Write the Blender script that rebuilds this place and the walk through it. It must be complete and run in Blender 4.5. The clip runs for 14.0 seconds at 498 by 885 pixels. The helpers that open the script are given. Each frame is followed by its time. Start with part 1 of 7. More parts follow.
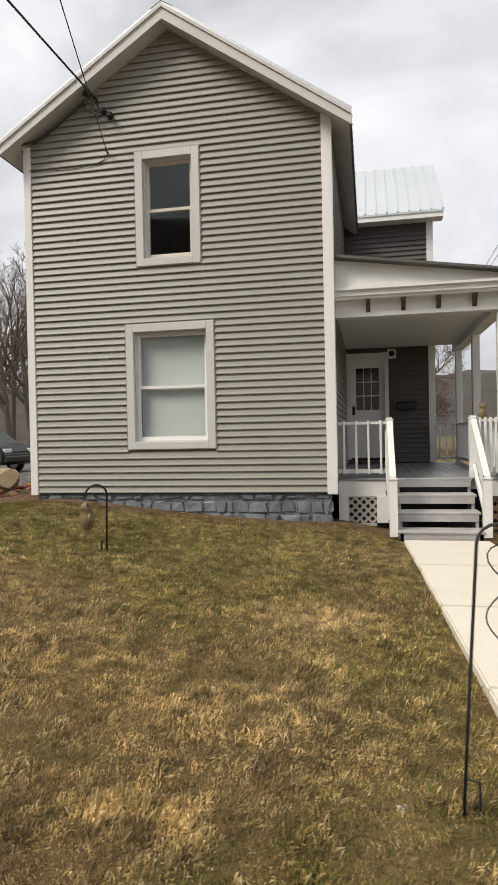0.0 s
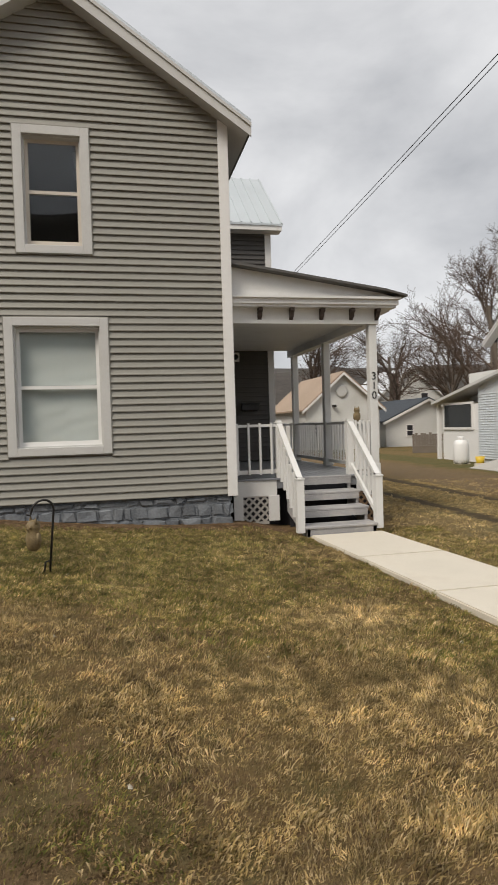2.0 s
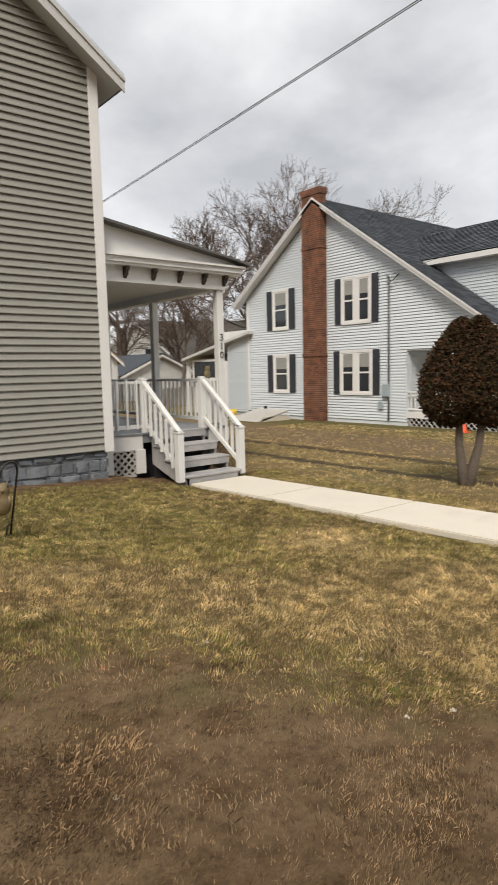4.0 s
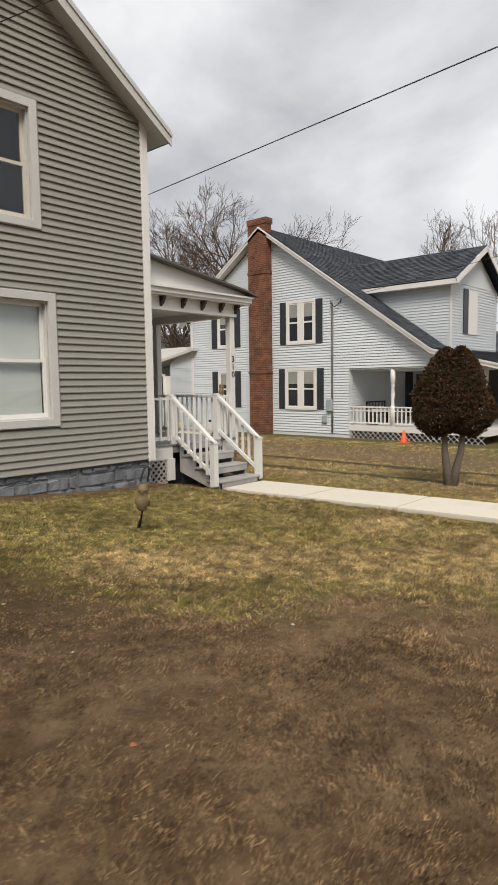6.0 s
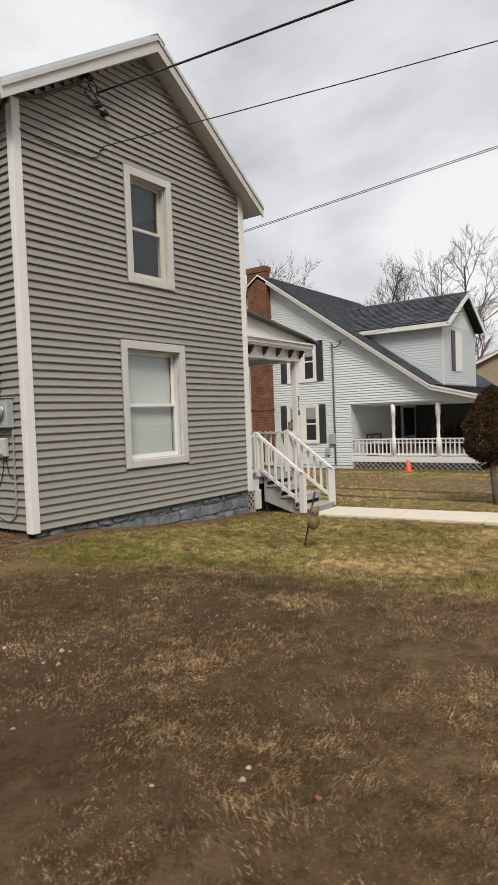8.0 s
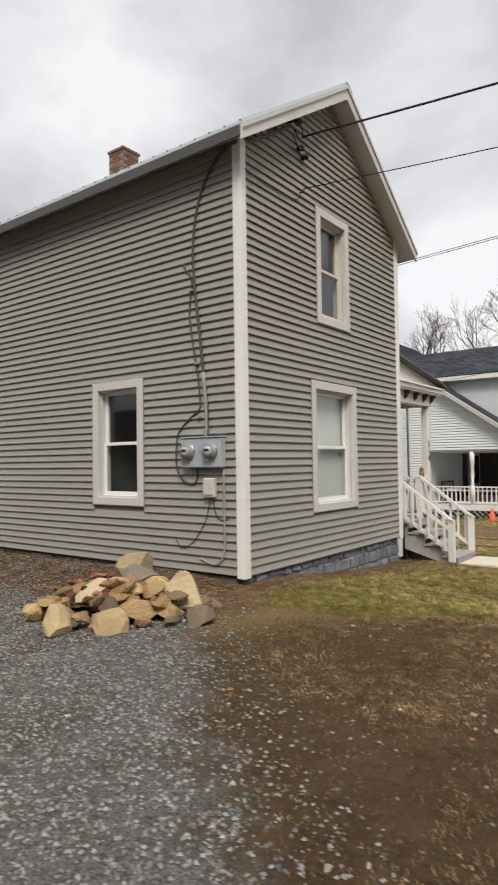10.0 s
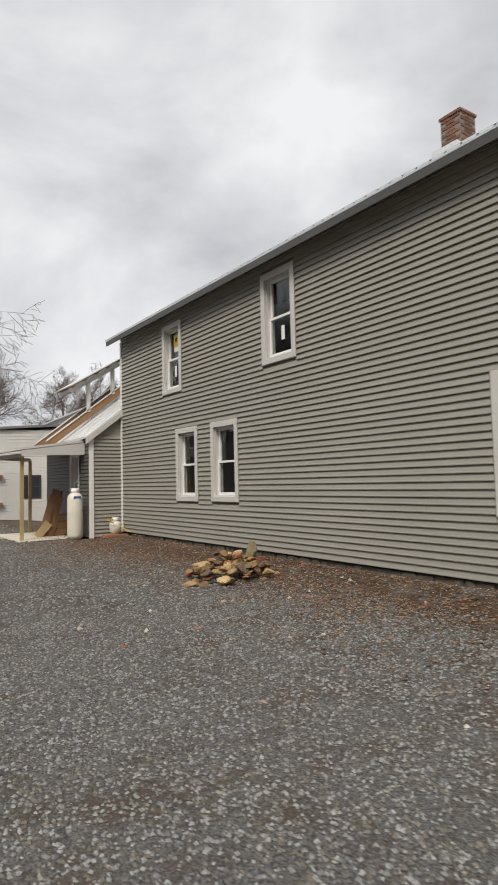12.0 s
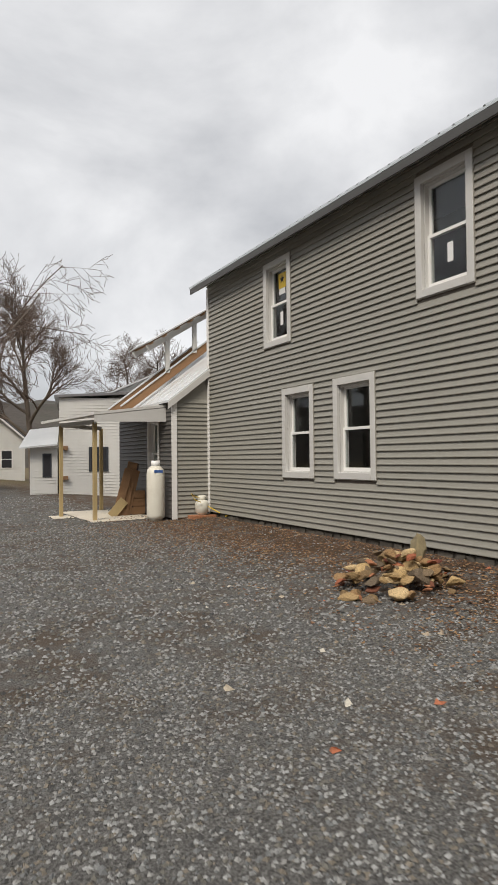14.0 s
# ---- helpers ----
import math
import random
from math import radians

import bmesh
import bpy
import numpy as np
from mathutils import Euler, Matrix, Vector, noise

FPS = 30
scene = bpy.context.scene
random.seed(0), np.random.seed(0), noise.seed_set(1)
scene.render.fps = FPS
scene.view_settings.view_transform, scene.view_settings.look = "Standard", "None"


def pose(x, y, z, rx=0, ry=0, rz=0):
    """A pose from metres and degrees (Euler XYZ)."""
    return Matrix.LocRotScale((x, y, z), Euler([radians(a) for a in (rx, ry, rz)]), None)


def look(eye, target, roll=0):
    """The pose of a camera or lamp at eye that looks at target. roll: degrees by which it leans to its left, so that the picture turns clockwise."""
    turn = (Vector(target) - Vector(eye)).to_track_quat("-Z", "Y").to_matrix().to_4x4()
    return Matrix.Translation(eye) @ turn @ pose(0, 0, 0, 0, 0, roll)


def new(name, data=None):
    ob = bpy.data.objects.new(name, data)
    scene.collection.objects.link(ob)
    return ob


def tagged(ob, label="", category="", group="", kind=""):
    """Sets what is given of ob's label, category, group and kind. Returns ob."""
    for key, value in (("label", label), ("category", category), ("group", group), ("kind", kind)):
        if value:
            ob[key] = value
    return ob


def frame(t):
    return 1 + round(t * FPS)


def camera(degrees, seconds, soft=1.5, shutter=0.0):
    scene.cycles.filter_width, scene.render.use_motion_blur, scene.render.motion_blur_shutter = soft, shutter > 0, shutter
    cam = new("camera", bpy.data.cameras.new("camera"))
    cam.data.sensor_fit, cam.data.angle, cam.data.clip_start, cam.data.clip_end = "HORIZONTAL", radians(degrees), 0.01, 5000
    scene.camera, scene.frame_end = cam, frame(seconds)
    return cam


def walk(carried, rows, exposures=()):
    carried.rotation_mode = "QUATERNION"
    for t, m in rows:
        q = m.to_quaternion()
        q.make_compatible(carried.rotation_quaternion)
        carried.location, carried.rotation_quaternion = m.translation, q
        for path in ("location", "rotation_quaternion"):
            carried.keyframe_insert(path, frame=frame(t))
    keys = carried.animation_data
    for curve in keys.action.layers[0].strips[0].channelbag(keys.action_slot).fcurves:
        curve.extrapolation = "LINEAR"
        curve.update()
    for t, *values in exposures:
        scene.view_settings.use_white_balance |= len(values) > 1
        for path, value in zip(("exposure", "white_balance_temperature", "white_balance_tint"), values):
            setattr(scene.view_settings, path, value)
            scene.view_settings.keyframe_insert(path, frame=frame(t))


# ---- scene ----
cam = camera(43.7, 14.0, soft=1.5, shutter=0.25)
PATH = [
    (0, (0.122, -0.608, 1.497), (-0.261, 1.355, 1.474), -1.2),
    (0.5, (-0.374, -0.56, 1.549), (-0.634, 1.422, 1.486), -1.0),
    (1, (-0.936, -0.575, 1.553), (-1.059, 1.42, 1.499), -2.9),
    (1.5, (-1.477, -0.558, 1.564), (-1.328, 1.436, 1.531), -3.5),
    (2, (-2.029, -0.586, 1.65), (-1.611, 1.369, 1.595), -1.7),
    (2.5, (-2.643, -0.544, 1.69), (-1.919, 1.318, 1.591), -1.0),
    (3, (-3.25, -0.436, 1.712), (-2.236, 1.276, 1.514), -1.3),
    (3.5, (-3.848, -0.319, 1.734), (-2.765, 1.355, 1.576), -2.5),
    (4, (-4.518, -0.191, 1.771), (-3.271, 1.357, 1.544), -1.3),
    (4.2, (-4.744, -0.141, 1.801), (-3.387, 1.316, 1.615), -1.3),
    (6.3, (-7.463, 0.301, 1.934), (-5.968, 1.617, 1.754), -0.9),
    (6.5, (-7.797, 0.354, 1.968), (-6.321, 1.696, 1.828), -1.5),
    (7, (-8.425, 0.618, 1.963), (-6.925, 1.94, 1.909), 0.4),
    (7.2, (-8.731, 0.752, 1.966), (-7.219, 2.059, 1.894), -0.9),
    (9.3, (-10.448, 2.935, 2.027), (-8.736, 3.968, 2.011), -0.3),
    (9.5, (-10.576, 3.156, 2.027), (-8.904, 4.253, 1.994), -0.5),
    (10, (-10.967, 3.7, 2.045), (-9.363, 4.894, 2.107), -0.8),
    (10.5, (-11.231, 4.313, 2.015), (-9.77, 5.673, 2.135), 0.1),
    (11, (-11.378, 5.015, 2.03), (-10.093, 6.539, 2.197), -0.4),
    (11.5, (-11.566, 5.689, 1.971), (-10.352, 7.269, 2.143), -1.9),
    (12, (-11.616, 6.395, 1.944), (-10.507, 8.055, 2.07), -1.3),
    (12.5, (-11.598, 7.137, 1.928), (-10.546, 8.835, 2.023), -1.2),
    (13, (-11.46, 7.851, 1.92), (-10.473, 9.588, 2.011), 0.0),
    (13.5, (-11.367, 8.629, 1.901), (-10.384, 10.369, 1.995), -0.7),
    (14, (-11.233, 9.358, 1.898), (-10.269, 11.109, 1.95), -0.6),
]
walk(cam, [(t, look(eye, target, roll)) for t, eye, target, roll in PATH], exposures=[(0, 0.2, 6600, 10), (1, 0.06, 6600, 10), (2, -0.12, 6600, 10), (3, -0.1, 6600, 10), (3.5, -0.18, 6600, 10), (4, 0.1, 6600, 10), (7, 0.0, 6600, 10), (10, 0.08, 6600, 10), (11.5, -0.02, 6600, 10), (12.5, 0.06, 6600, 10), (13, -0.08, 6600, 10), (14, 0.03, 6600, 10)])

# ---- sky, sun, exposure ----
world = bpy.data.worlds.new("overcast_sky")
scene.world = world
world.use_nodes = True
wn, wl = world.node_tree.nodes, world.node_tree.links
wn.clear()
w_out = wn.new("ShaderNodeOutputWorld")
w_bg = wn.new("ShaderNodeBackground")
w_sky = wn.new("ShaderNodeTexSky")
w_sky.sky_type, w_sky.sun_disc = "NISHITA", False
w_sky.sun_elevation, w_sky.sun_rotation = radians(48), radians(225)
w_co = wn.new("ShaderNodeTexCoord")
w_map = wn.new("ShaderNodeMapping")
w_map.inputs["Scale"].default_value = (1.0, 1.0, 1.7)
w_n1 = wn.new("ShaderNodeTexNoise")
w_n1.inputs["Scale"].default_value, w_n1.inputs["Detail"].default_value, w_n1.inputs["Roughness"].default_value = 2.1, 7.0, 0.52
w_n1.inputs["Distortion"].default_value = 0.3
w_ramp = wn.new("ShaderNodeValToRGB")
w_ramp.color_ramp.elements[0].position, w_ramp.color_ramp.elements[0].color = 0.35, (5.3, 5.45, 5.75, 1)
w_ramp.color_ramp.elements[1].position, w_ramp.color_ramp.elements[1].color = 0.60, (9.2, 9.3, 9.5, 1)
w_mix = wn.new("ShaderNodeMixRGB")
w_mix.inputs[0].default_value = 0.93
wl.new(w_co.outputs["Generated"], w_map.inputs["Vector"])
wl.new(w_map.outputs["Vector"], w_n1.inputs["Vector"])
wl.new(w_n1.outputs["Fac"], w_ramp.inputs["Fac"])
wl.new(w_sky.outputs["Color"], w_mix.inputs[1])
wl.new(w_ramp.outputs["Color"], w_mix.inputs[2])
wl.new(w_mix.outputs["Color"], w_bg.inputs["Color"])
w_bg.inputs["Strength"].default_value = 0.1
wl.new(w_bg.outputs["Background"], w_out.inputs["Surface"])

sun = new("sun", bpy.data.lights.new("sun", "SUN"))
sun.data.energy, sun.data.angle, sun.data.color = 2.9, radians(22), (1.0, 0.92, 0.8)
sun.matrix_world = look((0, 0, 30), (0.55, 0.47, 29.2))

# ---- materials ----
def mat(name, base, rough=0.6, metal=0.0, var=0.12, scale=8.0, bump=0.15, fine=60.0, stain=None, stain_scale=1.2, stain_amount=0.5, per_object=0.0, per_island=0.0, spec=0.5):
    """Base colour with grain at a fine scale, cloudy variation at a coarse one, an optional stain colour and a fine relief."""
    m = bpy.data.materials.new(name)
    m.use_nodes = True
    n, l = m.node_tree.nodes, m.node_tree.links
    b = n["Principled BSDF"]
    b.inputs["Roughness"].default_value, b.inputs["Metallic"].default_value = rough, metal
    b.inputs["Specular IOR Level"].default_value = spec
    co = n.new("ShaderNodeTexCoord")
    coarse, grain = n.new("ShaderNodeTexNoise"), n.new("ShaderNodeTexNoise")
    coarse.inputs["Scale"].default_value, coarse.inputs["Detail"].default_value = scale * 0.25, 5.0
    grain.inputs["Scale"].default_value, grain.inputs["Detail"].default_value = fine, 4.0
    l.new(co.outputs["Object"], coarse.inputs["Vector"])
    l.new(co.outputs["Object"], grain.inputs["Vector"])
    add = n.new("ShaderNodeMath")
    add.operation = "ADD"
    l.new(coarse.outputs["Fac"], add.inputs[0])
    l.new(grain.outputs["Fac"], add.inputs[1])
    rng = n.new("ShaderNodeMapRange")
    rng.inputs["From Min"].default_value, rng.inputs["From Max"].default_value = 0.65, 1.35
    rng.inputs["To Min"].default_value, rng.inputs["To Max"].default_value = 1 - var, 1 + var
    l.new(add.outputs[0], rng.inputs["Value"])
    value = rng.outputs["Result"]
    if per_object or per_island:
        if per_object:
            inf = n.new("ShaderNodeObjectInfo")
            src = inf.outputs["Random"]
        else:
            inf = n.new("ShaderNodeNewGeometry")
            src = inf.outputs["Random Per Island"]
        r2 = n.new("ShaderNodeMapRange")
        k = per_object or per_island
        r2.inputs["To Min"].default_value, r2.inputs["To Max"].default_value = 1 - k, 1 + k
        l.new(src, r2.inputs["Value"])
        mul = n.new("ShaderNodeMath")
        mul.operation = "MULTIPLY"
        l.new(value, mul.inputs[0])
        l.new(r2.outputs["Result"], mul.inputs[1])
        value = mul.outputs[0]
    sc = n.new("ShaderNodeVectorMath")
    sc.operation = "SCALE"
    sc.inputs[0].default_value = base[:3]
    l.new(value, sc.inputs["Scale"])
    colour = sc.outputs["Vector"]
    if stain:
        st = n.new("ShaderNodeTexNoise")
        st.inputs["Scale"].default_value, st.inputs["Detail"].default_value, st.inputs["Roughness"].default_value = stain_scale, 6.0, 0.65
        l.new(co.outputs["Object"], st.inputs["Vector"])
        sr = n.new("ShaderNodeMapRange")
        sr.inputs["From Min"].default_value, sr.inputs["From Max"].default_value = 0.48, 0.72
        sr.inputs["To Max"].default_value = stain_amount
        l.new(st.outputs["Fac"], sr.inputs["Value"])
        mx = n.new("ShaderNodeMixRGB")
        mx.inputs[2].default_value = (*stain[:3], 1)
        l.new(sr.outputs["Result"], mx.inputs[0])
        l.new(colour, mx.inputs[1])
        colour = mx.outputs["Color"]
    l.new(colour, b.inputs["Base Color"])
    if bump:
        bp = n.new("ShaderNodeBump")
        bp.inputs["Strength"].default_value, bp.inputs["Distance"].default_value = bump, 0.01
        l.new(grain.outputs["Fac"], bp.inputs["Height"])
        l.new(bp.outputs["Normal"], b.inputs["Normal"])
    return m


def palette(name, colours, rough=0.85, bump=0.2, fine=40.0, spec=0.3, island=True, var=0.25, clump=0.0):
    """Pieces of several colours, picked by island or by object."""
    m = bpy.data.materials.new(name)
    m.use_nodes = True
    n, l = m.node_tree.nodes, m.node_tree.links
    b = n["Principled BSDF"]
    b.inputs["Roughness"].default_value, b.inputs["Specular IOR Level"].default_value = rough, spec
    if island:
        src = n.new("ShaderNodeNewGeometry").outputs["Random Per Island"]
    else:
        src = n.new("ShaderNodeObjectInfo").outputs["Random"]
    ramp = n.new("ShaderNodeValToRGB")
    ramp.color_ramp.interpolation = "CONSTANT"
    els = ramp.color_ramp.elements
    while len(els) < len(colours):
        els.new(0.5)
    for i, c in enumerate(colours):
        els[i].position, els[i].color = i / len(colours), (*c, 1)
    l.new(src, ramp.inputs["Fac"])
    co = n.new("ShaderNodeTexCoord")
    g = n.new("ShaderNodeTexNoise")
    g.inputs["Scale"].default_value, g.inputs["Detail"].default_value = fine, 5.0
    l.new(co.outputs["Object"], g.inputs["Vector"])
    r = n.new("ShaderNodeMapRange")
    r.inputs["From Min"].default_value, r.inputs["From Max"].default_value = 0.3, 0.7
    r.inputs["To Min"].default_value, r.inputs["To Max"].default_value = 1 - var, 1 + var
    l.new(g.outputs["Fac"], r.inputs["Value"])
    sc = n.new("ShaderNodeVectorMath")
    sc.operation = "SCALE"
    l.new(ramp.outputs["Color"], sc.inputs[0])
    l.new(r.outputs["Result"], sc.inputs["Scale"])
    colour = sc.outputs["Vector"]
    if clump:
        for size, k in ((7.0, clump), (19.0, clump * 0.7)):
            c = n.new("ShaderNodeTexNoise")
            c.inputs["Scale"].default_value, c.inputs["Detail"].default_value = size, 2.0
            l.new(co.outputs["Object"], c.inputs["Vector"])
            cr = n.new("ShaderNodeMapRange")
            cr.inputs["From Min"].default_value, cr.inputs["From Max"].default_value = 0.36, 0.64
            cr.inputs["To Min"].default_value, cr.inputs["To Max"].default_value = 1 - k, 1 + k
            l.new(c.outputs["Fac"], cr.inputs["Value"])
            s2 = n.new("ShaderNodeVectorMath")
            s2.operation = "SCALE"
            l.new(colour, s2.inputs[0])
            l.new(cr.outputs["Result"], s2.inputs["Scale"])
            colour = s2.outputs["Vector"]
    l.new(colour, b.inputs["Base Color"])
    if bump:
        bp = n.new("ShaderNodeBump")
        bp.inputs["Strength"].default_value, bp.inputs["Distance"].default_value = bump, 0.02
        l.new(g.outputs["Fac"], bp.inputs["Height"])
        l.new(bp.outputs["Normal"], b.inputs["Normal"])
    return m


def brick_mat(name, c1, c2, mortar, scale=1.0):
    m = bpy.data.materials.new(name)
    m.use_nodes = True
    n, l = m.node_tree.nodes, m.node_tree.links
    b = n["Principled BSDF"]
    b.inputs["Roughness"].default_value = 0.9
    co = n.new("ShaderNodeTexCoord")
    sep, comb, ad = n.new("ShaderNodeSeparateXYZ"), n.new("ShaderNodeCombineXYZ"), n.new("ShaderNodeMath")
    l.new(co.outputs["Object"], sep.inputs[0])
    ad.operation = "ADD"
    l.new(sep.outputs["X"], ad.inputs[0])
    l.new(sep.outputs["Y"], ad.inputs[1])
    l.new(ad.outputs[0], comb.inputs["X"])
    l.new(sep.outputs["Z"], comb.inputs["Y"])
    t = n.new("ShaderNodeTexBrick")
    t.inputs["Color1"].default_value, t.inputs["Color2"].default_value, t.inputs["Mortar"].default_value = (*c1, 1), (*c2, 1), (*mortar, 1)
    t.inputs["Scale"].default_value, t.inputs["Brick Width"].default_value, t.inputs["Row Height"].default_value = scale, 0.21, 0.075
    t.inputs["Mortar Size"].default_value, t.inputs["Bias"].default_value = 0.008, 0.1
    l.new(comb.outputs[0], t.inputs["Vector"])
    no = n.new("ShaderNodeTexNoise")
    no.inputs["Scale"].default_value, no.inputs["Detail"].default_value = 2.5, 6.0
    l.new(co.outputs["Object"], no.inputs["Vector"])
    r = n.new("ShaderNodeMapRange")
    r.inputs["From Min"].default_value, r.inputs["From Max"].default_value, r.inputs["To Min"].default_value, r.inputs["To Max"].default_value = 0.3, 0.7, 0.6, 1.3
    l.new(no.outputs["Fac"], r.inputs["Value"])
    sc = n.new("ShaderNodeVectorMath")
    sc.operation = "SCALE"
    l.new(t.outputs["Color"], sc.inputs[0])
    l.new(r.outputs["Result"], sc.inputs["Scale"])
    l.new(sc.outputs["Vector"], b.inputs["Base Color"])
    bp = n.new("ShaderNodeBump")
    bp.inputs["Strength"].default_value, bp.inputs["Distance"].default_value = 0.6, 0.01
    bp.invert = True
    l.new(t.outputs["Fac"], bp.inputs["Height"])
    l.new(bp.outputs["Normal"], b.inputs["Normal"])
    return m


def glass_mat(name, tint=(0.9, 0.93, 0.93), waviness=0.003):
    m = bpy.data.materials.new(name)
    m.use_nodes = True
    n, l = m.node_tree.nodes, m.node_tree.links
    n.clear()
    out, mix = n.new("ShaderNodeOutputMaterial"), n.new("ShaderNodeMixShader")
    tr, gl, fr = n.new("ShaderNodeBsdfTransparent"), n.new("ShaderNodeBsdfGlossy"), n.new("ShaderNodeLayerWeight")
    tr.inputs["Color"].default_value = (*tint, 1)
    gl.inputs["Roughness"].default_value = 0.0
    fr.inputs["Blend"].default_value = 0.5
    pw, ma = n.new("ShaderNodeMath"), n.new("ShaderNodeMath")
    pw.operation, ma.operation = "POWER", "MULTIPLY_ADD"
    pw.inputs[1].default_value, ma.inputs[1].default_value, ma.inputs[2].default_value = 4.5, 0.9, 0.045
    l.new(fr.outputs["Facing"], pw.inputs[0])
    l.new(pw.outputs[0], ma.inputs[0])
    co, no, bp = n.new("ShaderNodeTexCoord"), n.new("ShaderNodeTexNoise"), n.new("ShaderNodeBump")
    no.inputs["Scale"].default_value = 2.0
    bp.inputs["Strength"].default_value, bp.inputs["Distance"].default_value = waviness, 0.05
    l.new(co.outputs["Object"], no.inputs["Vector"])
    l.new(no.outputs["Fac"], bp.inputs["Height"])
    l.new(bp.outputs["Normal"], gl.inputs["Normal"])
    l.new(ma.outputs[0], mix.inputs["Fac"])
    l.new(tr.outputs[0], mix.inputs[1])
    l.new(gl.outputs[0], mix.inputs[2])
    l.new(mix.outputs[0], out.inputs["Surface"])
    return m


M_SIDING = mat("taupe_vinyl_siding", (0.28, 0.272, 0.243), 0.5, var=0.07, scale=1.5, bump=0.05, fine=25, per_object=0.035, stain=(0.25, 0.238, 0.212), stain_scale=0.6, stain_amount=0.25)
# charcoal of the wing; also puts porch shade into two other walls
M_CHARCOALSHADE = mat("charcoal_and_shade_siding", (0.085, 0.08, 0.075), 0.5, var=0.08, scale=1.5, bump=0.05, fine=25, per_object=0.04)
M_CURTAIN = mat("grey_curtain", (0.3, 0.3, 0.28), 0.8)
M_FOUNDSIDE = mat("brown_grey_rubble", (0.09, 0.08, 0.068), 0.95, var=0.35, scale=10, bump=0.8, fine=35, stain=(0.16, 0.15, 0.13), stain_scale=3, stain_amount=0.6)
M_SHEATH = mat("wall_sheathing", (0.16, 0.14, 0.12), 0.8)
M_WHITE = mat("white_trim_paint", (0.78, 0.77, 0.76), 0.45, var=0.05, scale=3, bump=0.04, stain=(0.6, 0.58, 0.54), stain_scale=1.5, stain_amount=0.35)
M_CASING = mat("pale_grey_casing", (0.57, 0.567, 0.555), 0.5, var=0.06, scale=3, bump=0.04, stain=(0.46, 0.44, 0.42), stain_scale=2.0, stain_amount=0.35)
M_VINYLW = mat("white_window_vinyl", (0.8, 0.8, 0.79), 0.35, var=0.03, bump=0.0)
M_OLDWOOD = mat("old_sash_cream", (0.62, 0.57, 0.5), 0.6, var=0.1)
M_FASCIA = mat("fascia_grey", (0.07, 0.069, 0.067), 0.5, var=0.1)
M_METALROOF = mat("galvalume_roof", (0.62, 0.66, 0.68), 0.38, metal=0.55, var=0.06, scale=2, bump=0.03, stain=(0.5, 0.54, 0.56), stain_scale=0.8, stain_amount=0.4)
M_STONE = mat("painted_foundation", (0.15, 0.165, 0.185), 0.85, var=0.3, scale=10, bump=0.8, fine=35, stain=(0.3, 0.32, 0.34), stain_scale=3, stain_amount=0.7)
M_CONCRETE = mat("pale_concrete", (0.66, 0.61, 0.52), 0.85, var=0.08, scale=6, bump=0.3, fine=120, stain=(0.48, 0.42, 0.35), stain_scale=1.5, stain_amount=0.5)
M_PORCHPAINT = mat("white_porch_paint", (0.74, 0.74, 0.73), 0.45, var=0.07, scale=5, bump=0.08, stain=(0.55, 0.53, 0.5), stain_scale=2.5, stain_amount=0.4)
M_PORCHFLOOR = mat("grey_porch_floor_paint", (0.2, 0.21, 0.23), 0.35, var=0.1, scale=6, bump=0.08, stain=(0.3, 0.3, 0.31), stain_scale=2, stain_amount=0.5)
M_TREAD = mat("worn_grey_tread", (0.34, 0.335, 0.34), 0.6, var=0.15, scale=8, bump=0.15, stain=(0.5, 0.47, 0.44), stain_scale=4, stain_amount=0.6)
# near-black for small parts, and for panels that stand for shade
M_DARK = mat("black_parts_and_shade", (0.02, 0.02, 0.025), 0.8, var=0.2)
M_BLACKIRON = mat("black_iron", (0.03, 0.028, 0.027), 0.55, metal=0.3, var=0.3, fine=80)
M_BRACKET = mat("dark_brown_bracket", (0.06, 0.04, 0.032), 0.6, var=0.2)
M_GLASS = glass_mat("window_glass")
M_BLIND = mat("white_blind_slat", (0.72, 0.72, 0.7), 0.5, var=0.04)
# plaster colour lowered to carry the shade inside the rooms
M_ROOM = mat("room_shade_plaster", (0.12, 0.115, 0.105), 0.8)
M_BRICK = brick_mat("red_brick", (0.22, 0.075, 0.034), (0.13, 0.045, 0.024), (0.2, 0.14, 0.1))
M_BRICKOLD = brick_mat("old_brown_brick", (0.2, 0.11, 0.085), (0.15, 0.085, 0.07), (0.3, 0.28, 0.26))
M_BRICKPLAIN = palette("plain_old_brick", [(0.2, 0.1, 0.07), (0.15, 0.08, 0.06), (0.24, 0.13, 0.095), (0.17, 0.1, 0.08)], 0.9, bump=0.4, island=False)
M_MORTAR = mat("old_mortar", (0.22, 0.2, 0.18), 0.95)
M_METERFACE = mat("meter_face", (0.5, 0.5, 0.48), 0.5)
M_BLUESIDING = mat("pale_blue_siding", (0.66, 0.705, 0.745), 0.5, var=0.05, scale=1, bump=0.03, per_island=0.02, stain=(0.59, 0.63, 0.67), stain_scale=0.5, stain_amount=0.3)
M_SHINGLE = palette("dark_blue_grey_shingle", [(0.05, 0.058, 0.07), (0.065, 0.075, 0.09), (0.04, 0.046, 0.056), (0.08, 0.09, 0.105)], 0.9, var=0.3)
M_SHUTTER = mat("charcoal_shutter", (0.035, 0.04, 0.05), 0.5, var=0.1)
M_WHITESIDING = mat("white_clapboard", (0.7, 0.7, 0.68), 0.6, var=0.08, scale=1, stain=(0.55, 0.54, 0.5), stain_scale=0.7, stain_amount=0.4, per_island=0.03)
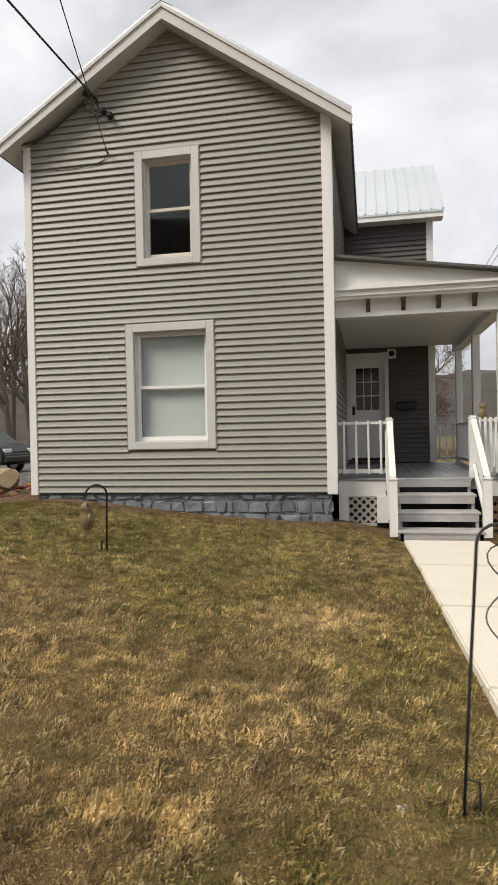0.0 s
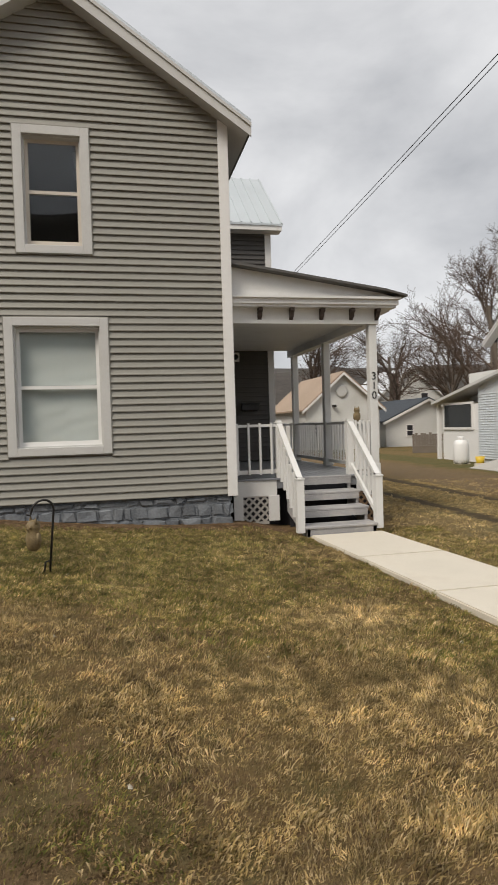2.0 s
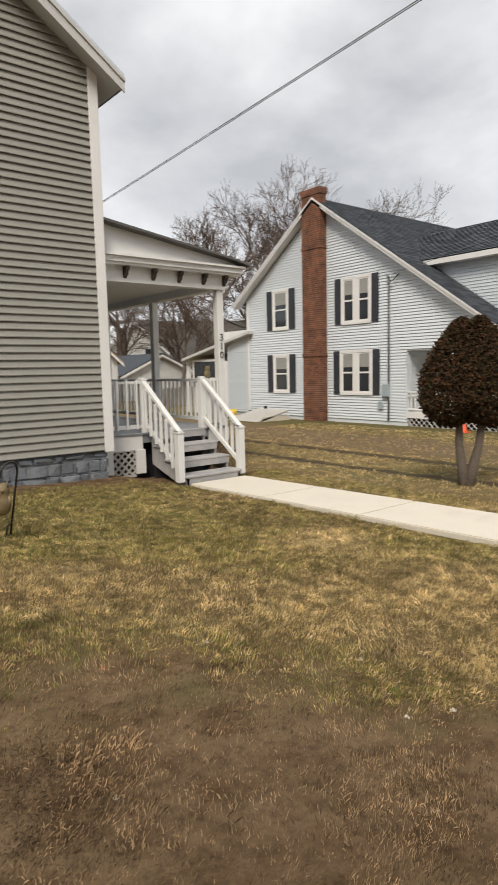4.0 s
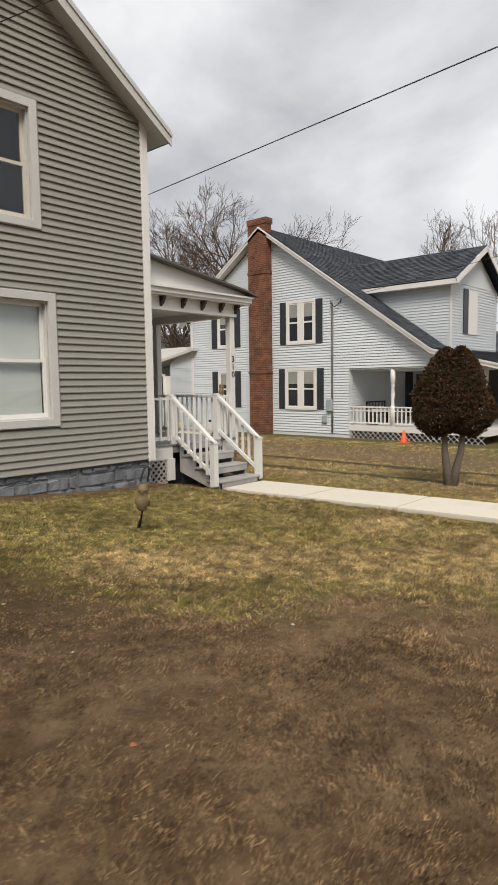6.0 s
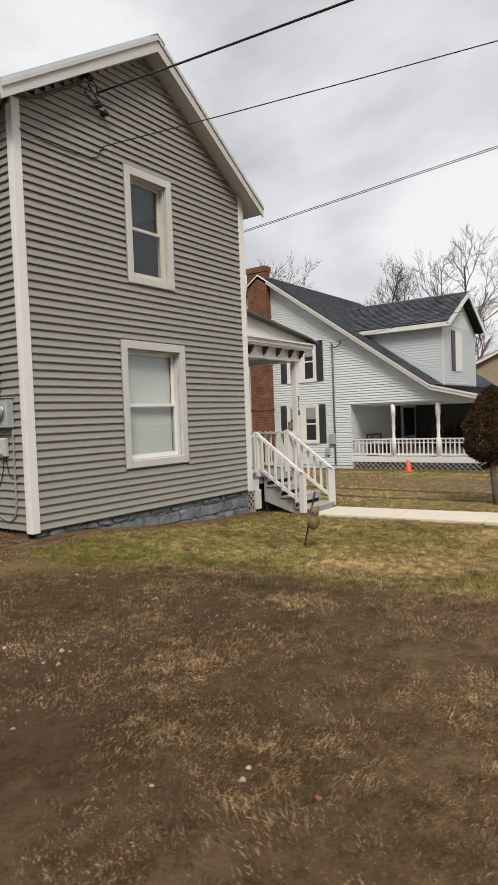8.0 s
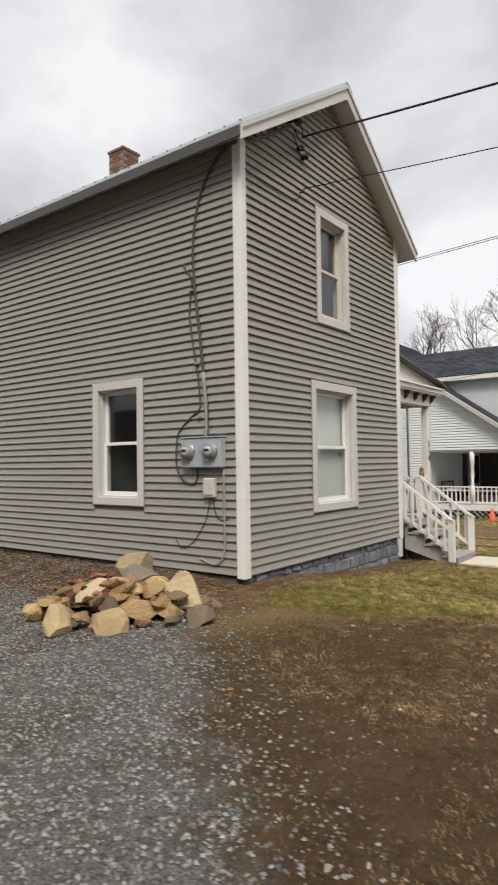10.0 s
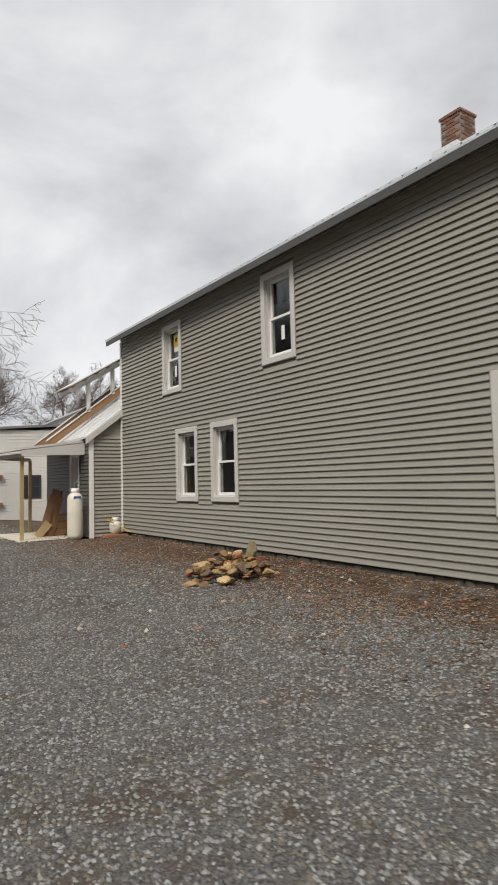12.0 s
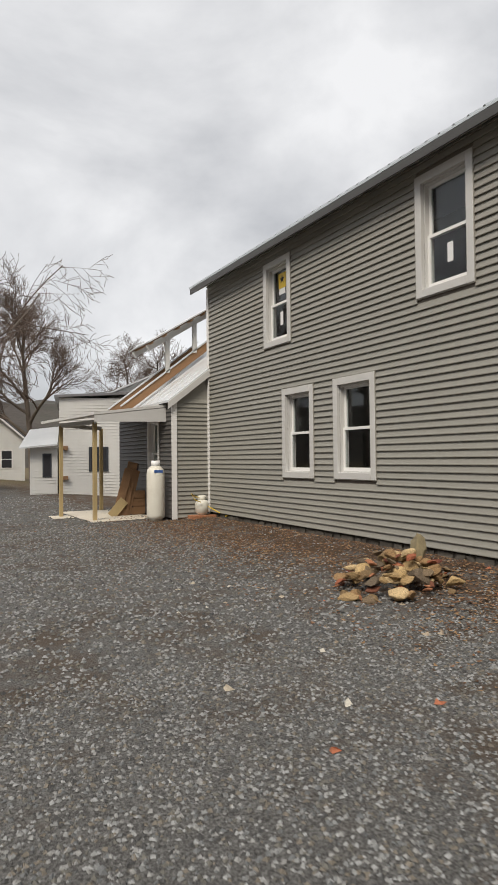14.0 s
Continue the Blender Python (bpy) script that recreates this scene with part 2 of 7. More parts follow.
M_BARK = mat("grey_bark", (0.13, 0.105, 0.085), 0.95, var=0.3, scale=6, bump=0.8, fine=25)
M_TWIG = mat("brown_twig", (0.12, 0.085, 0.065), 0.9, var=0.2)
M_HILL = mat("bare_wooded_hill", (0.05, 0.042, 0.036), 1.0, var=0.45, scale=0.25, bump=0.0, fine=0.6, stain=(0.05, 0.055, 0.04), stain_scale=0.03, stain_amount=0.7)
M_TREATED = mat("new_treated_lumber", (0.42, 0.32, 0.16), 0.7, var=0.12, scale=6, fine=40)
M_PLYWOOD = mat("raw_lumber", (0.25, 0.14, 0.07), 0.75, var=0.2, scale=8)
M_METERBOX = mat("grey_meter_enamel", (0.36, 0.42, 0.46), 0.4, var=0.06, stain=(0.28, 0.3, 0.31), stain_scale=4, stain_amount=0.4)
M_CABLE = mat("grey_cable_sheath", (0.055, 0.056, 0.058), 0.6, var=0.15)
M_CONDUIT = mat("grey_pvc_conduit", (0.27, 0.28, 0.28), 0.5, var=0.1)
M_PLASTIC = mat("beige_plastic", (0.55, 0.54, 0.5), 0.45, var=0.05)
M_BLACKPL = mat("black_plastic", (0.015, 0.015, 0.016), 0.4, var=0.1)
M_TANK = mat("cream_tank_paint", (0.72, 0.7, 0.62), 0.4, var=0.06, stain=(0.5, 0.45, 0.36), stain_scale=3, stain_amount=0.4)
M_ORANGE = mat("orange_cone_plastic", (0.75, 0.11, 0.03), 0.5, var=0.08)
M_YELLOW = mat("yellow_plastic", (0.7, 0.48, 0.04), 0.45, var=0.08)
M_CARPAINT = mat("dark_green_grey_car_paint", (0.06, 0.065, 0.06), 0.25, metal=0.4, var=0.05, bump=0)
M_RUBBER = mat("tyre_rubber", (0.02, 0.02, 0.02), 0.85)
M_CHROME = mat("brushed_metal", (0.55, 0.55, 0.55), 0.3, metal=1.0, var=0.05)
M_OWL = mat("painted_owl", (0.19, 0.14, 0.07), 0.6, var=0.5, scale=60, fine=120)
M_FOLIAGE = palette("rusty_evergreen", [(0.055, 0.03, 0.013), (0.075, 0.037, 0.016), (0.04, 0.026, 0.012), (0.095, 0.045, 0.02), (0.03, 0.03, 0.012)], 0.9, bump=0)
M_ROCK = palette("mixed_fieldstone", [(0.36, 0.25, 0.125), (0.19, 0.14, 0.09), (0.48, 0.34, 0.17), (0.13, 0.1, 0.07), (0.3, 0.19, 0.095), (0.55, 0.41, 0.23), (0.22, 0.15, 0.08)], 0.9, bump=0.7, fine=18, island=False, var=0.35)
M_REDRUBBLE = palette("brick_rubble", [(0.32, 0.11, 0.06), (0.14, 0.05, 0.035), (0.38, 0.17, 0.09), (0.2, 0.08, 0.05)], 0.9, bump=0.6, fine=25, island=False, var=0.35)
M_GRAVEL = palette("crushed_limestone", [(0.13, 0.135, 0.138), (0.21, 0.215, 0.215), (0.07, 0.07, 0.07), (0.28, 0.285, 0.285), (0.13, 0.125, 0.112), (0.16, 0.142, 0.118), (0.24, 0.24, 0.235)], 0.85, bump=0.2)
M_LEAF = palette("dead_leaves", [(0.13, 0.07, 0.04), (0.2, 0.11, 0.06), (0.09, 0.05, 0.03), (0.27, 0.17, 0.09)], 0.85, bump=0)
M_CHIP = palette("pale_chips", [(0.42, 0.37, 0.29), (0.34, 0.28, 0.21), (0.5, 0.47, 0.41), (0.36, 0.13, 0.07)], 0.85, bump=0)
M_RUSTROOF = mat("tan_metal_roof", (0.36, 0.27, 0.2), 0.75, var=0.12, scale=1)
M_LATTICE = mat("weathered_lattice", (0.46, 0.44, 0.41), 0.6, var=0.1)
M_LATTICEB = mat("brown_lattice", (0.22, 0.14, 0.08), 0.7, var=0.15)
M_SHINYTIN = mat("bright_tin_roof", (0.72, 0.74, 0.76), 0.35, metal=0.3, var=0.05)
M_POLE = mat("grey_wood_pole", (0.2, 0.17, 0.14), 0.9, var=0.2, bump=0.4)
M_WHITENAM = mat("white_enamel_panel", (0.8, 0.8, 0.8), 0.4, var=0.03)
M_BLUEPL = mat("blue_plastic", (0.05, 0.12, 0.35), 0.4)

# ---- builders ----
def box(bm, x0, x1, y0, y1, z0, z1):
    v = [bm.verts.new(p) for p in ((x0, y0, z0), (x1, y0, z0), (x1, y1, z0), (x0, y1, z0), (x0, y0, z1), (x1, y0, z1), (x1, y1, z1), (x0, y1, z1))]
    for f in ((3, 2, 1, 0), (4, 5, 6, 7), (0, 1, 5, 4), (1, 2, 6, 5), (2, 3, 7, 6), (3, 0, 4, 7)):
        bm.faces.new([v[i] for i in f])


def boxes(*rows):
    bm = bmesh.new()
    for r in rows:
        box(bm, *r)
    return bm


def prism(bm, outline, y0, y1):
    """An outline of (x, z), pushed from y0 to y1."""
    a = [bm.verts.new((x, y0, z)) for x, z in outline]
    b = [bm.verts.new((x, y1, z)) for x, z in outline]
    n = len(a)
    bm.faces.new(a)
    bm.faces.new(b[::-1])
    for i in range(n):
        bm.faces.new((a[i], b[i], b[(i + 1) % n], a[(i + 1) % n]))
    bmesh.ops.recalc_face_normals(bm, faces=bm.faces)


def beam(bm, a, b, w, h, up=(0, 0, 1)):
    """A square bar from a to b, w wide and h high."""
    a, b = Vector(a), Vector(b)
    d = (b - a).normalized()
    s = d.cross(Vector(up))
    s = s.normalized() if s.length > 1e-4 else Vector((1, 0, 0))
    u = s.cross(d).normalized()
    q = [bm.verts.new(p + s * i * w / 2 + u * j * h / 2) for p in (a, b) for i, j in ((-1, -1), (1, -1), (1, 1), (-1, 1))]
    for f in ((0, 1, 2, 3), (7, 6, 5, 4), (0, 4, 5, 1), (1, 5, 6, 2), (2, 6, 7, 3), (3, 7, 4, 0)):
        bm.faces.new([q[i] for i in f])


def tube(bm, points, r, sides=6):
    """A round bar through points; r is a number or one for each point."""
    pts = [Vector(p) for p in points]
    rings = []
    for i, p in enumerate(pts):
        d = (pts[min(i + 1, len(pts) - 1)] - pts[max(i - 1, 0)]).normalized()
        s = d.cross(Vector((0.13, 0.31, 0.94)))
        s = s.normalized() if s.length > 1e-3 else Vector((1, 0, 0))
        u = d.cross(s).normalized()
        rr = r[i] if isinstance(r, (list, tuple)) else r
        rings.append([bm.verts.new(p + (s * math.cos(k * math.tau / sides) + u * math.sin(k * math.tau / sides)) * rr) for k in range(sides)])
    for a, b in zip(rings, rings[1:]):
        for k in range(sides):
            bm.faces.new((a[k], a[(k + 1) % sides], b[(k + 1) % sides], b[k])).smooth = True
    bm.faces.new(rings[0][::-1])
    bm.faces.new(rings[-1])


def lathe(bm, profile, sides=20, cx=0.0, cy=0.0):
    """A turned shape from (radius, z) rows."""
    rings = [[bm.verts.new((cx + r * math.cos(k * math.tau / sides), cy + r * math.sin(k * math.tau / sides), z)) for k in range(sides)] for r, z in profile]
    for a, b in zip(rings, rings[1:]):
        for k in range(sides):
            bm.faces.new((a[k], a[(k + 1) % sides], b[(k + 1) % sides], b[k])).smooth = True
    bm.faces.new(rings[0][::-1])
    bm.faces.new(rings[-1])


def mesh_of(name, bm, material):
    me = bpy.data.meshes.new(name)
    bm.to_mesh(me)
    bm.free()
    me.materials.append(material)
    return me


def part(name, bm, material, parent=None, label="", at=None):
    ob = new(name, mesh_of(name, bm, material))
    if at is not None:
        ob.matrix_basis = at
    ob.parent = parent
    if label:
        ob["label"] = label
    return ob


def same(name, me, parent, at):
    """Another object on the mesh me."""
    ob = new(name, me)
    ob.matrix_basis = at
    ob.parent = parent
    return ob


def thing(name, at, label, category, group="", kind=""):
    ob = new(name)
    ob.empty_display_size = 0.2
    ob.matrix_basis = at if isinstance(at, Matrix) else Matrix.Translation(at)
    return tagged(ob, label, category, group, kind)


def structure(name, bm, material, label, category="", at=None):
    return tagged(part(name, bm, material, None, "", at), label, category or name.split("_")[0], "", "structure")


def smooth(a, b, x):
    t = min(1.0, max(0.0, (x - a) / (b - a)))
    return t * t * (3 - 2 * t)


def bevelled(bm, w=0.006):
    bmesh.ops.bevel(bm, geom=list(bm.edges), offset=w, segments=1, affect="EDGES")
    return bm


# ---- lie of the land ----
LAND = ((-60, 0.3), (-14, 0.38), (-9, 0.46), (-5.6, 0.52), (-4.2, 0.42), (-2.5, 0.24), (-1, 0.13), (1, 0.07), (4, 0.0), (8, -0.12), (12.5, -0.16), (40, -0.4), (400, -0.6))


def land(x, y):
    for (a, za), (b, zb) in zip(LAND, LAND[1:]):
        if x <= b or b == 400:
            t = min(1.0, max(0.0, (x - a) / (b - a)))
            z = za + (zb - za) * t
            break
    near = smooth(5.2, 8.0, y) * smooth(-6.2, -4.2, x) * (1 - smooth(-0.4, 0.5, x)) * (1 - smooth(9, 12, y))
    z += 0.13 * near
    z += 0.1 * smooth(-6.0, -5.15, x) * (1 - smooth(-4.9, -4.0, x)) * smooth(8.2, 9.5, y) * (1 - smooth(22, 24, y))
    z -= 0.1 * (1 - smooth(-3, 4, y)) * (1 - smooth(-3.0, -0.5, x))
    z += 0.012 * min(9.0, max(0.0, 7.4 - y)) * smooth(-2.0, 0.4, x) * (1 - smooth(3.5, 7.0, x))
    z += 0.012 * noise.noise((x * 0.9, y * 0.9, 0.3)) + 0.02 * noise.noise((x * 0.25, y * 0.25, 1.7))
    return z


# ---- main house: measures ----
X0, X1, YF, YB = -5.015, -0.37, 8.22, 22.62     # outer faces of the walls
ZB = 0.67                                        # lowest edge of the siding
RX, RZ, SLOPE = -2.69, 7.71, 0.669              # ridge and roof pitch
STEP = 0.1014                                    # height of one siding course
SIDE = Matrix.Rotation(radians(-90), 4, "Z")     # walls that look towards -x
EAST = Matrix.Rotation(radians(90), 4, "Z")      # walls that look towards +x


def cut(spans, a, b):
    out = []
    for p, q in spans:
        if b <= p or a >= q:
            out.append((p, q))
        else:
            if a > p:
                out.append((p, a))
            if b < q:
                out.append((b, q))
    return [s for s in out if s[1] - s[0] > 0.01]


def wall(name, at, width, z0, z1, holes, label, top=None, thick=0.16, siding=M_SIDING, joined=False, step=STEP, proud=0.031, sheath=M_SHEATH):
    """A wall along local x from 0 to width that looks towards local -y, with openings (u0, u1, z0, z1) through it and lapped siding on it.
    top: a function that gives the span (u0, u1) of the wall at a height above z1, for a gable, with the height at which it ends."""
    bm = bmesh.new()
    zs = sorted({z0, z1, *[z for h in holes for z in h[2:] if z0 < z < z1]})
    for a, b in zip(zs, zs[1:]):
        spans = [(0.0, width)]
        for h in holes:
            if h[2] < b - 1e-4 and h[3] > a + 1e-4:
                spans = cut(spans, h[0], h[1])
        for p, q in spans:
            box(bm, p, q, 0.0, thick, a, b)
    if top:
        f, peak = top
        p, q = f(z1)
        m = f(peak)
        prism(bm, [(p, z1), (q, z1), (m[1], peak), (m[0], peak)], 0.0, thick)
    body = structure(name, bm, sheath, label, "wall", at)
    rest = bmesh.new()
    z = z0
    last = top[1] if top else z1
    while z < last - 0.02:
        zt = min(z + step, last)
        span = (0.0, width)
        if top and z > z1 - 0.03:
            span = top[0](z - 0.03)
        spans = [span]
        for h in holes:
            if h[2] < zt - 0.012 and h[3] > z + 0.012:
                spans = cut(spans, h[0], h[1])
        bm = rest if joined else bmesh.new()
        for p, q in spans:
            pts = [(-0.002, zt + 0.004), (-proud * 0.72, z + 0.034), (-proud, z + 0.012), (-proud * 0.95, z + 0.002), (0.0, z + 0.006)]
            a = [bm.verts.new((p, y, h)) for y, h in pts]
            b = [bm.verts.new((q, y, h)) for y, h in pts]
            for i in range(4):
                bm.faces.new((a[i], a[i + 1], b[i + 1], b[i]))
            bm.faces.new(a[::-1])
            bm.faces.new(b)
        if not joined:
            if spans:
                part("siding_board", bm, siding, body)
            else:
                bm.free()
        z += step
    if joined:
        tagged(part("siding", rest, siding, body), kind="stuff")
    return body


def double_hung(name, at, u0, u1, z0, z1, label, casing=0.115, material=M_CASING, sash=M_VINYLW, blind=False, stickers=0, deep=0.10, sill=True, kind="structure", parent=None):
    """A two-sash window set in the opening u0..u1, z0..z1 (the outer edge of its casing), in the wall's frame."""
    base = thing(name, at @ Matrix.Translation(((u0 + u1) / 2, 0, z0)), label, "window", kind=kind) if parent is None else None
    if parent is not None:
        base = new(name)
        base.matrix_basis = at @ Matrix.Translation(((u0 + u1) / 2, 0, z0))
        base.parent = parent
    w, h = (u1 - u0) / 2, z1 - z0
    c = casing
    for nm, r in (("casing", (-w, -w + c, -0.042, 0.02, 0, h)), ("casing", (w - c, w, -0.042, 0.02, 0, h)),
                  ("casing", (-w + c, w - c, -0.042, 0.02, h - c, h)), ("window_sill", (-w + c, w - c, -0.046, 0.03, 0, c * 0.95))):
        part(nm, bevelled(boxes(r), 0.004), material, base)
    # thin j-channel round the casing, and the reveals
    part("channel", boxes((-w - 0.012, -w, -0.034, 0, -0.012, h + 0.012), (w, w + 0.012, -0.034, 0, -0.012, h + 0.012), (-w, w, -0.034, 0, h, h + 0.012), (-w, w, -0.034, 0, -0.012, 0)), M_SIDING, base)
    a, b, lo, hi = -w + c, w - c, c * 0.95, h - c
    part("reveal", boxes((a, a + 0.02, 0.02, deep + 0.08, lo, hi), (b - 0.02, b, 0.02, deep + 0.08, lo, hi), (a + 0.02, b - 0.02, 0.02, deep + 0.08, hi - 0.02, hi), (a + 0.02, b - 0.02, 0.03, deep + 0.08, lo, lo + 0.02)), material, base)
    a, b, lo, hi = a + 0.02, b - 0.02, lo + 0.02, hi - 0.02
    mid, f = lo + (hi - lo) * 0.5, 0.045
    for nm, s0, s1, y in (("upper_sash", mid - 0.02, hi, deep), ("lower_sash", lo, mid + 0.02, deep - 0.035)):
        s = part(nm, boxes((a, a + f, y, y + 0.034, s0, s1), (b - f, b, y, y + 0.034, s0, s1), (a + f, b - f, y, y + 0.034, s0, s0 + f * (0.9 if nm == "upper_sash" else 1.3)), (a + f, b - f, y, y + 0.034, s1 - f, s1)), sash, base)
        g = part("pane", boxes((a + f, b - f, y + 0.014, y + 0.019, s0 + f * 0.9, s1 - f)), M_GLASS, s)
        g.visible_shadow = False
    if blind:
        bm = bmesh.new()
        n = int((hi - lo - 0.06) / 0.026)
        for i in range(n):
            zz = lo + 0.03 + i * 0.026
            q = [bm.verts.new(p) for p in ((a + 0.03, deep + 0.062, zz), (b - 0.03, deep + 0.062, zz), (b - 0.03, deep + 0.067, zz + 0.027), (a + 0.03, deep + 0.067, zz + 0.027))]
            bm.faces.new(q)
        box(bm, a + 0.03, b - 0.03, deep + 0.05, deep + 0.09, hi - 0.035, hi)
        part("blind", bm, M_BLIND, base, "closed white horizontal slat blind")
    for k in range(stickers):
        y = deep - 0.035 + 0.012 if k == 0 else deep + 0.012
        cx = (a + b) / 2 + (0.02 if k == 0 else -0.01)
        zc = (lo + mid) / 2 + 0.05 if k == 0 else (mid + hi) / 2 + 0.03
        if k == 0:
            part("sticker", boxes((cx - 0.05, cx + 0.05, y - 0.002, y - 0.0005, zc - 0.13, zc + 0.13)), M_WHITENAM, base, "white paper sticker")
        else:
            part("sticker", boxes((cx - 0.13, cx + 0.13, y - 0.002, y - 0.0005, zc - 0.08, zc + 0.21)), M_YELLOW, base, "yellow and white paper sticker")
            part("sticker", boxes((cx - 0.11, cx + 0.11, y - 0.002, y - 0.0005, zc - 0.2, zc - 0.085)), M_WHITENAM, base, "white paper sticker")
            bm = bmesh.new()
            star = [bm.verts.new((cx + (0.09 if i % 2 == 0 else 0.037) * math.sin(i * math.pi / 5), y - 0.003, zc + 0.09 + (0.09 if i % 2 == 0 else 0.037) * math.cos(i * math.pi / 5))) for i in range(10)]
            bm.faces.new(star)
            part("star", bm, M_DARK, base)
    return base


# ---- main house: walls ----
def gable(z):
    half = (RZ - 0.26 - z) / SLOPE
    c = RX - X0
    return (max(0.0, c - half), min(X1 - X0, c + half))


F_AT, S_AT = Matrix.Translation((X0, YF, 0)), Matrix.Translation((X0, YB, 0)) @ SIDE
ZT = 5.9
f_low = (-3.44 - X0, -2.085 - X0, 1.32, 3.185)
f_up = (-3.24 - X0, -2.255 - X0, 4.04, 5.735)
s_1 = (YB - 10.95, YB - 9.905, 1.46, 3.21)
s_2 = (YB - 17.69, YB - 16.64, 1.55, 3.2)
s_3 = (YB - 19.29, YB - 18.27, 1.54, 3.19)
s_u1 = (YB - 15.73, YB - 14.72, 4.08, 5.77)
s_u2 = (YB - 19.94, YB - 18.96, 4.06, 5.72)


def hole(w, c=0.1):
    return (w[0] + c, w[1] - c, w[2] + c, w[3] - c)


def siding_hole(w):
    return (w[0], w[1], w[2], w[3])


wall_front = wall("wall_front", F_AT, X1 - X0, ZB, ZT, [f_low, f_up], "taupe lapped vinyl siding on the gabled front wall", top=(gable, RZ - 0.28))
wall_side = wall("wall_side", S_AT, YB - YF - 0.005, ZB, 6.0, [s_1, s_2, s_3, s_u1, s_u2], "taupe lapped vinyl siding on the long side wall")
E_AT = Matrix.Translation((X1, YF + 0.17, 0)) @ EAST
wall_east = wall("wall_east", E_AT, YB - YF - 0.34, ZB, 6.0, [], "taupe lapped vinyl siding on the wall beside the porch", joined=True)
structure("wall_back", boxes((X0 + 0.17, X1 - 0.17, YB - 0.16, YB, ZB, ZT)), M_SHEATH, "taupe back wall of the house", "wall")
bm = bmesh.new()
prism(bm, [(X0 + gable(ZT)[0] , ZT), (X0 + gable(ZT)[1], ZT), (RX + 0.02, RZ - 0.28), (RX - 0.02, RZ - 0.28)], YB - 0.16, YB)
structure("wall_back_gable", bm, M_SHEATH, "taupe gable of the back wall", "wall")
# floors and partition hold the rooms' shade in their dark colour
structure("floor_lower", boxes((X0 + 0.17, X1 - 0.17, YF + 0.17, YB - 0.17, 0.7, 0.9)), M_ROOM, "interior floor coloured dark for room shade", "floor")
structure("floor_upper", boxes((X0 + 0.17, X1 - 0.17, YF + 0.17, YB - 0.17, 3.45, 3.6)), M_ROOM, "upper floor coloured dark for room shade", "floor")
structure("wall_inner", boxes((X0 + 1.6, X0 + 1.7, YF + 3.0, YB - 0.17, 0.9, 3.45), (X0 + 1.6, X0 + 1.7, YF + 3.0, YB - 0.17, 3.6, 5.9), (X0 + 0.17, X1 - 0.17, YF + 3.0, YF + 3.1, 0.9, 3.45), (X0 + 0.17, X1 - 0.17, YF + 3.0, YF + 3.1, 3.6, 5.9)), M_ROOM, "plaster partition behind the windows, coloured dark for room shade", "wall")

double_hung("window_1", F_AT, *f_low, "white double-hung front window with closed blinds", blind=True)
double_hung("window_2", F_AT, *f_up, "upper front double-hung window with dark panes", sash=M_OLDWOOD)
double_hung("window_3", S_AT, *s_1, "white double-hung side window near the meters")
double_hung("window_4", S_AT, *s_2, "white double-hung side window, one of a pair")
double_hung("window_5", S_AT, *s_3, "white double-hung side window, one of a pair")
double_hung("window_6", S_AT, *s_u1, "upper side window with a white paper sticker", stickers=1)
double_hung("window_7", S_AT, *s_u2, "upper side window with yellow and white stickers", stickers=2)

# corner boards
for nm, r in (("trim_corner_left", (X0 - 0.036, X0 + 0.085, YF - 0.036, YF - 0.0, ZB - 0.03, 6.0)), ("trim_corner_side", (X0 - 0.036, X0 - 0.0, YF, YF + 0.09, ZB - 0.03, 5.93)),
              ("trim_corner_right", (X1 - 0.11, X1 + 0.036, YF - 0.036, YF, ZB - 0.03, 6.0)), ("trim_corner_porch", (X1, X1 + 0.036, YF, YF + 0.13, ZB - 0.03, 5.93)),
              ("trim_corner_back", (X0 - 0.036, X0, YB - 0.1, YB, ZB - 0.02, 5.9))):
    structure(nm, bevelled(boxes(r), 0.006), M_WHITE, "white corner board of the house", "trim")

# foundation
def rubble_wall(name, at, width, z0, z1, label, proud=0.05, size=0.2, seed=3, material=M_STONE):
    rnd = random.Random(seed)
    base = structure(name, boxes((0.02, width - 0.02, -0.012, 0.25, z0, z1)), material, label, "foundation", at)
    z = z0
    while z < z1 - 0.02:
        h = min(rnd.uniform(0.08, 0.19), z1 - z)
        u = 0.0
        while u < width - 0.05:
            w = min(rnd.uniform(size * 0.6, size * 1.7), width - u)
            bm = boxes((u + 0.008, u + w - 0.008, -rnd.uniform(0.02, proud), 0.02, z + 0.006, z + h - 0.006))
            bmesh.ops.bevel(bm, geom=list(bm.edges), offset=0.022, segments=2, affect="EDGES")
            for v in bm.verts:
                v.co += Vector((rnd.uniform(-0.03, 0.03), rnd.uniform(-0.016, 0.008), rnd.uniform(-0.018, 0.012) if v.co.z < z1 - 0.03 else -0.004))
            part("foundation_stone", bm, material, base)
            u += w
        z += h
    return base


rubble_wall("foundation_front", Matrix.Translation((X0 + 0.05, YF + 0.05, 0)), X1 - X0 - 0.1, 0.12, ZB, "blue-grey painted rubble stone foundation")
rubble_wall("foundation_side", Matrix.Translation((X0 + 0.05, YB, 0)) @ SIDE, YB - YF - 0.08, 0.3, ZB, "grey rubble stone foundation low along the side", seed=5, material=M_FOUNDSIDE)

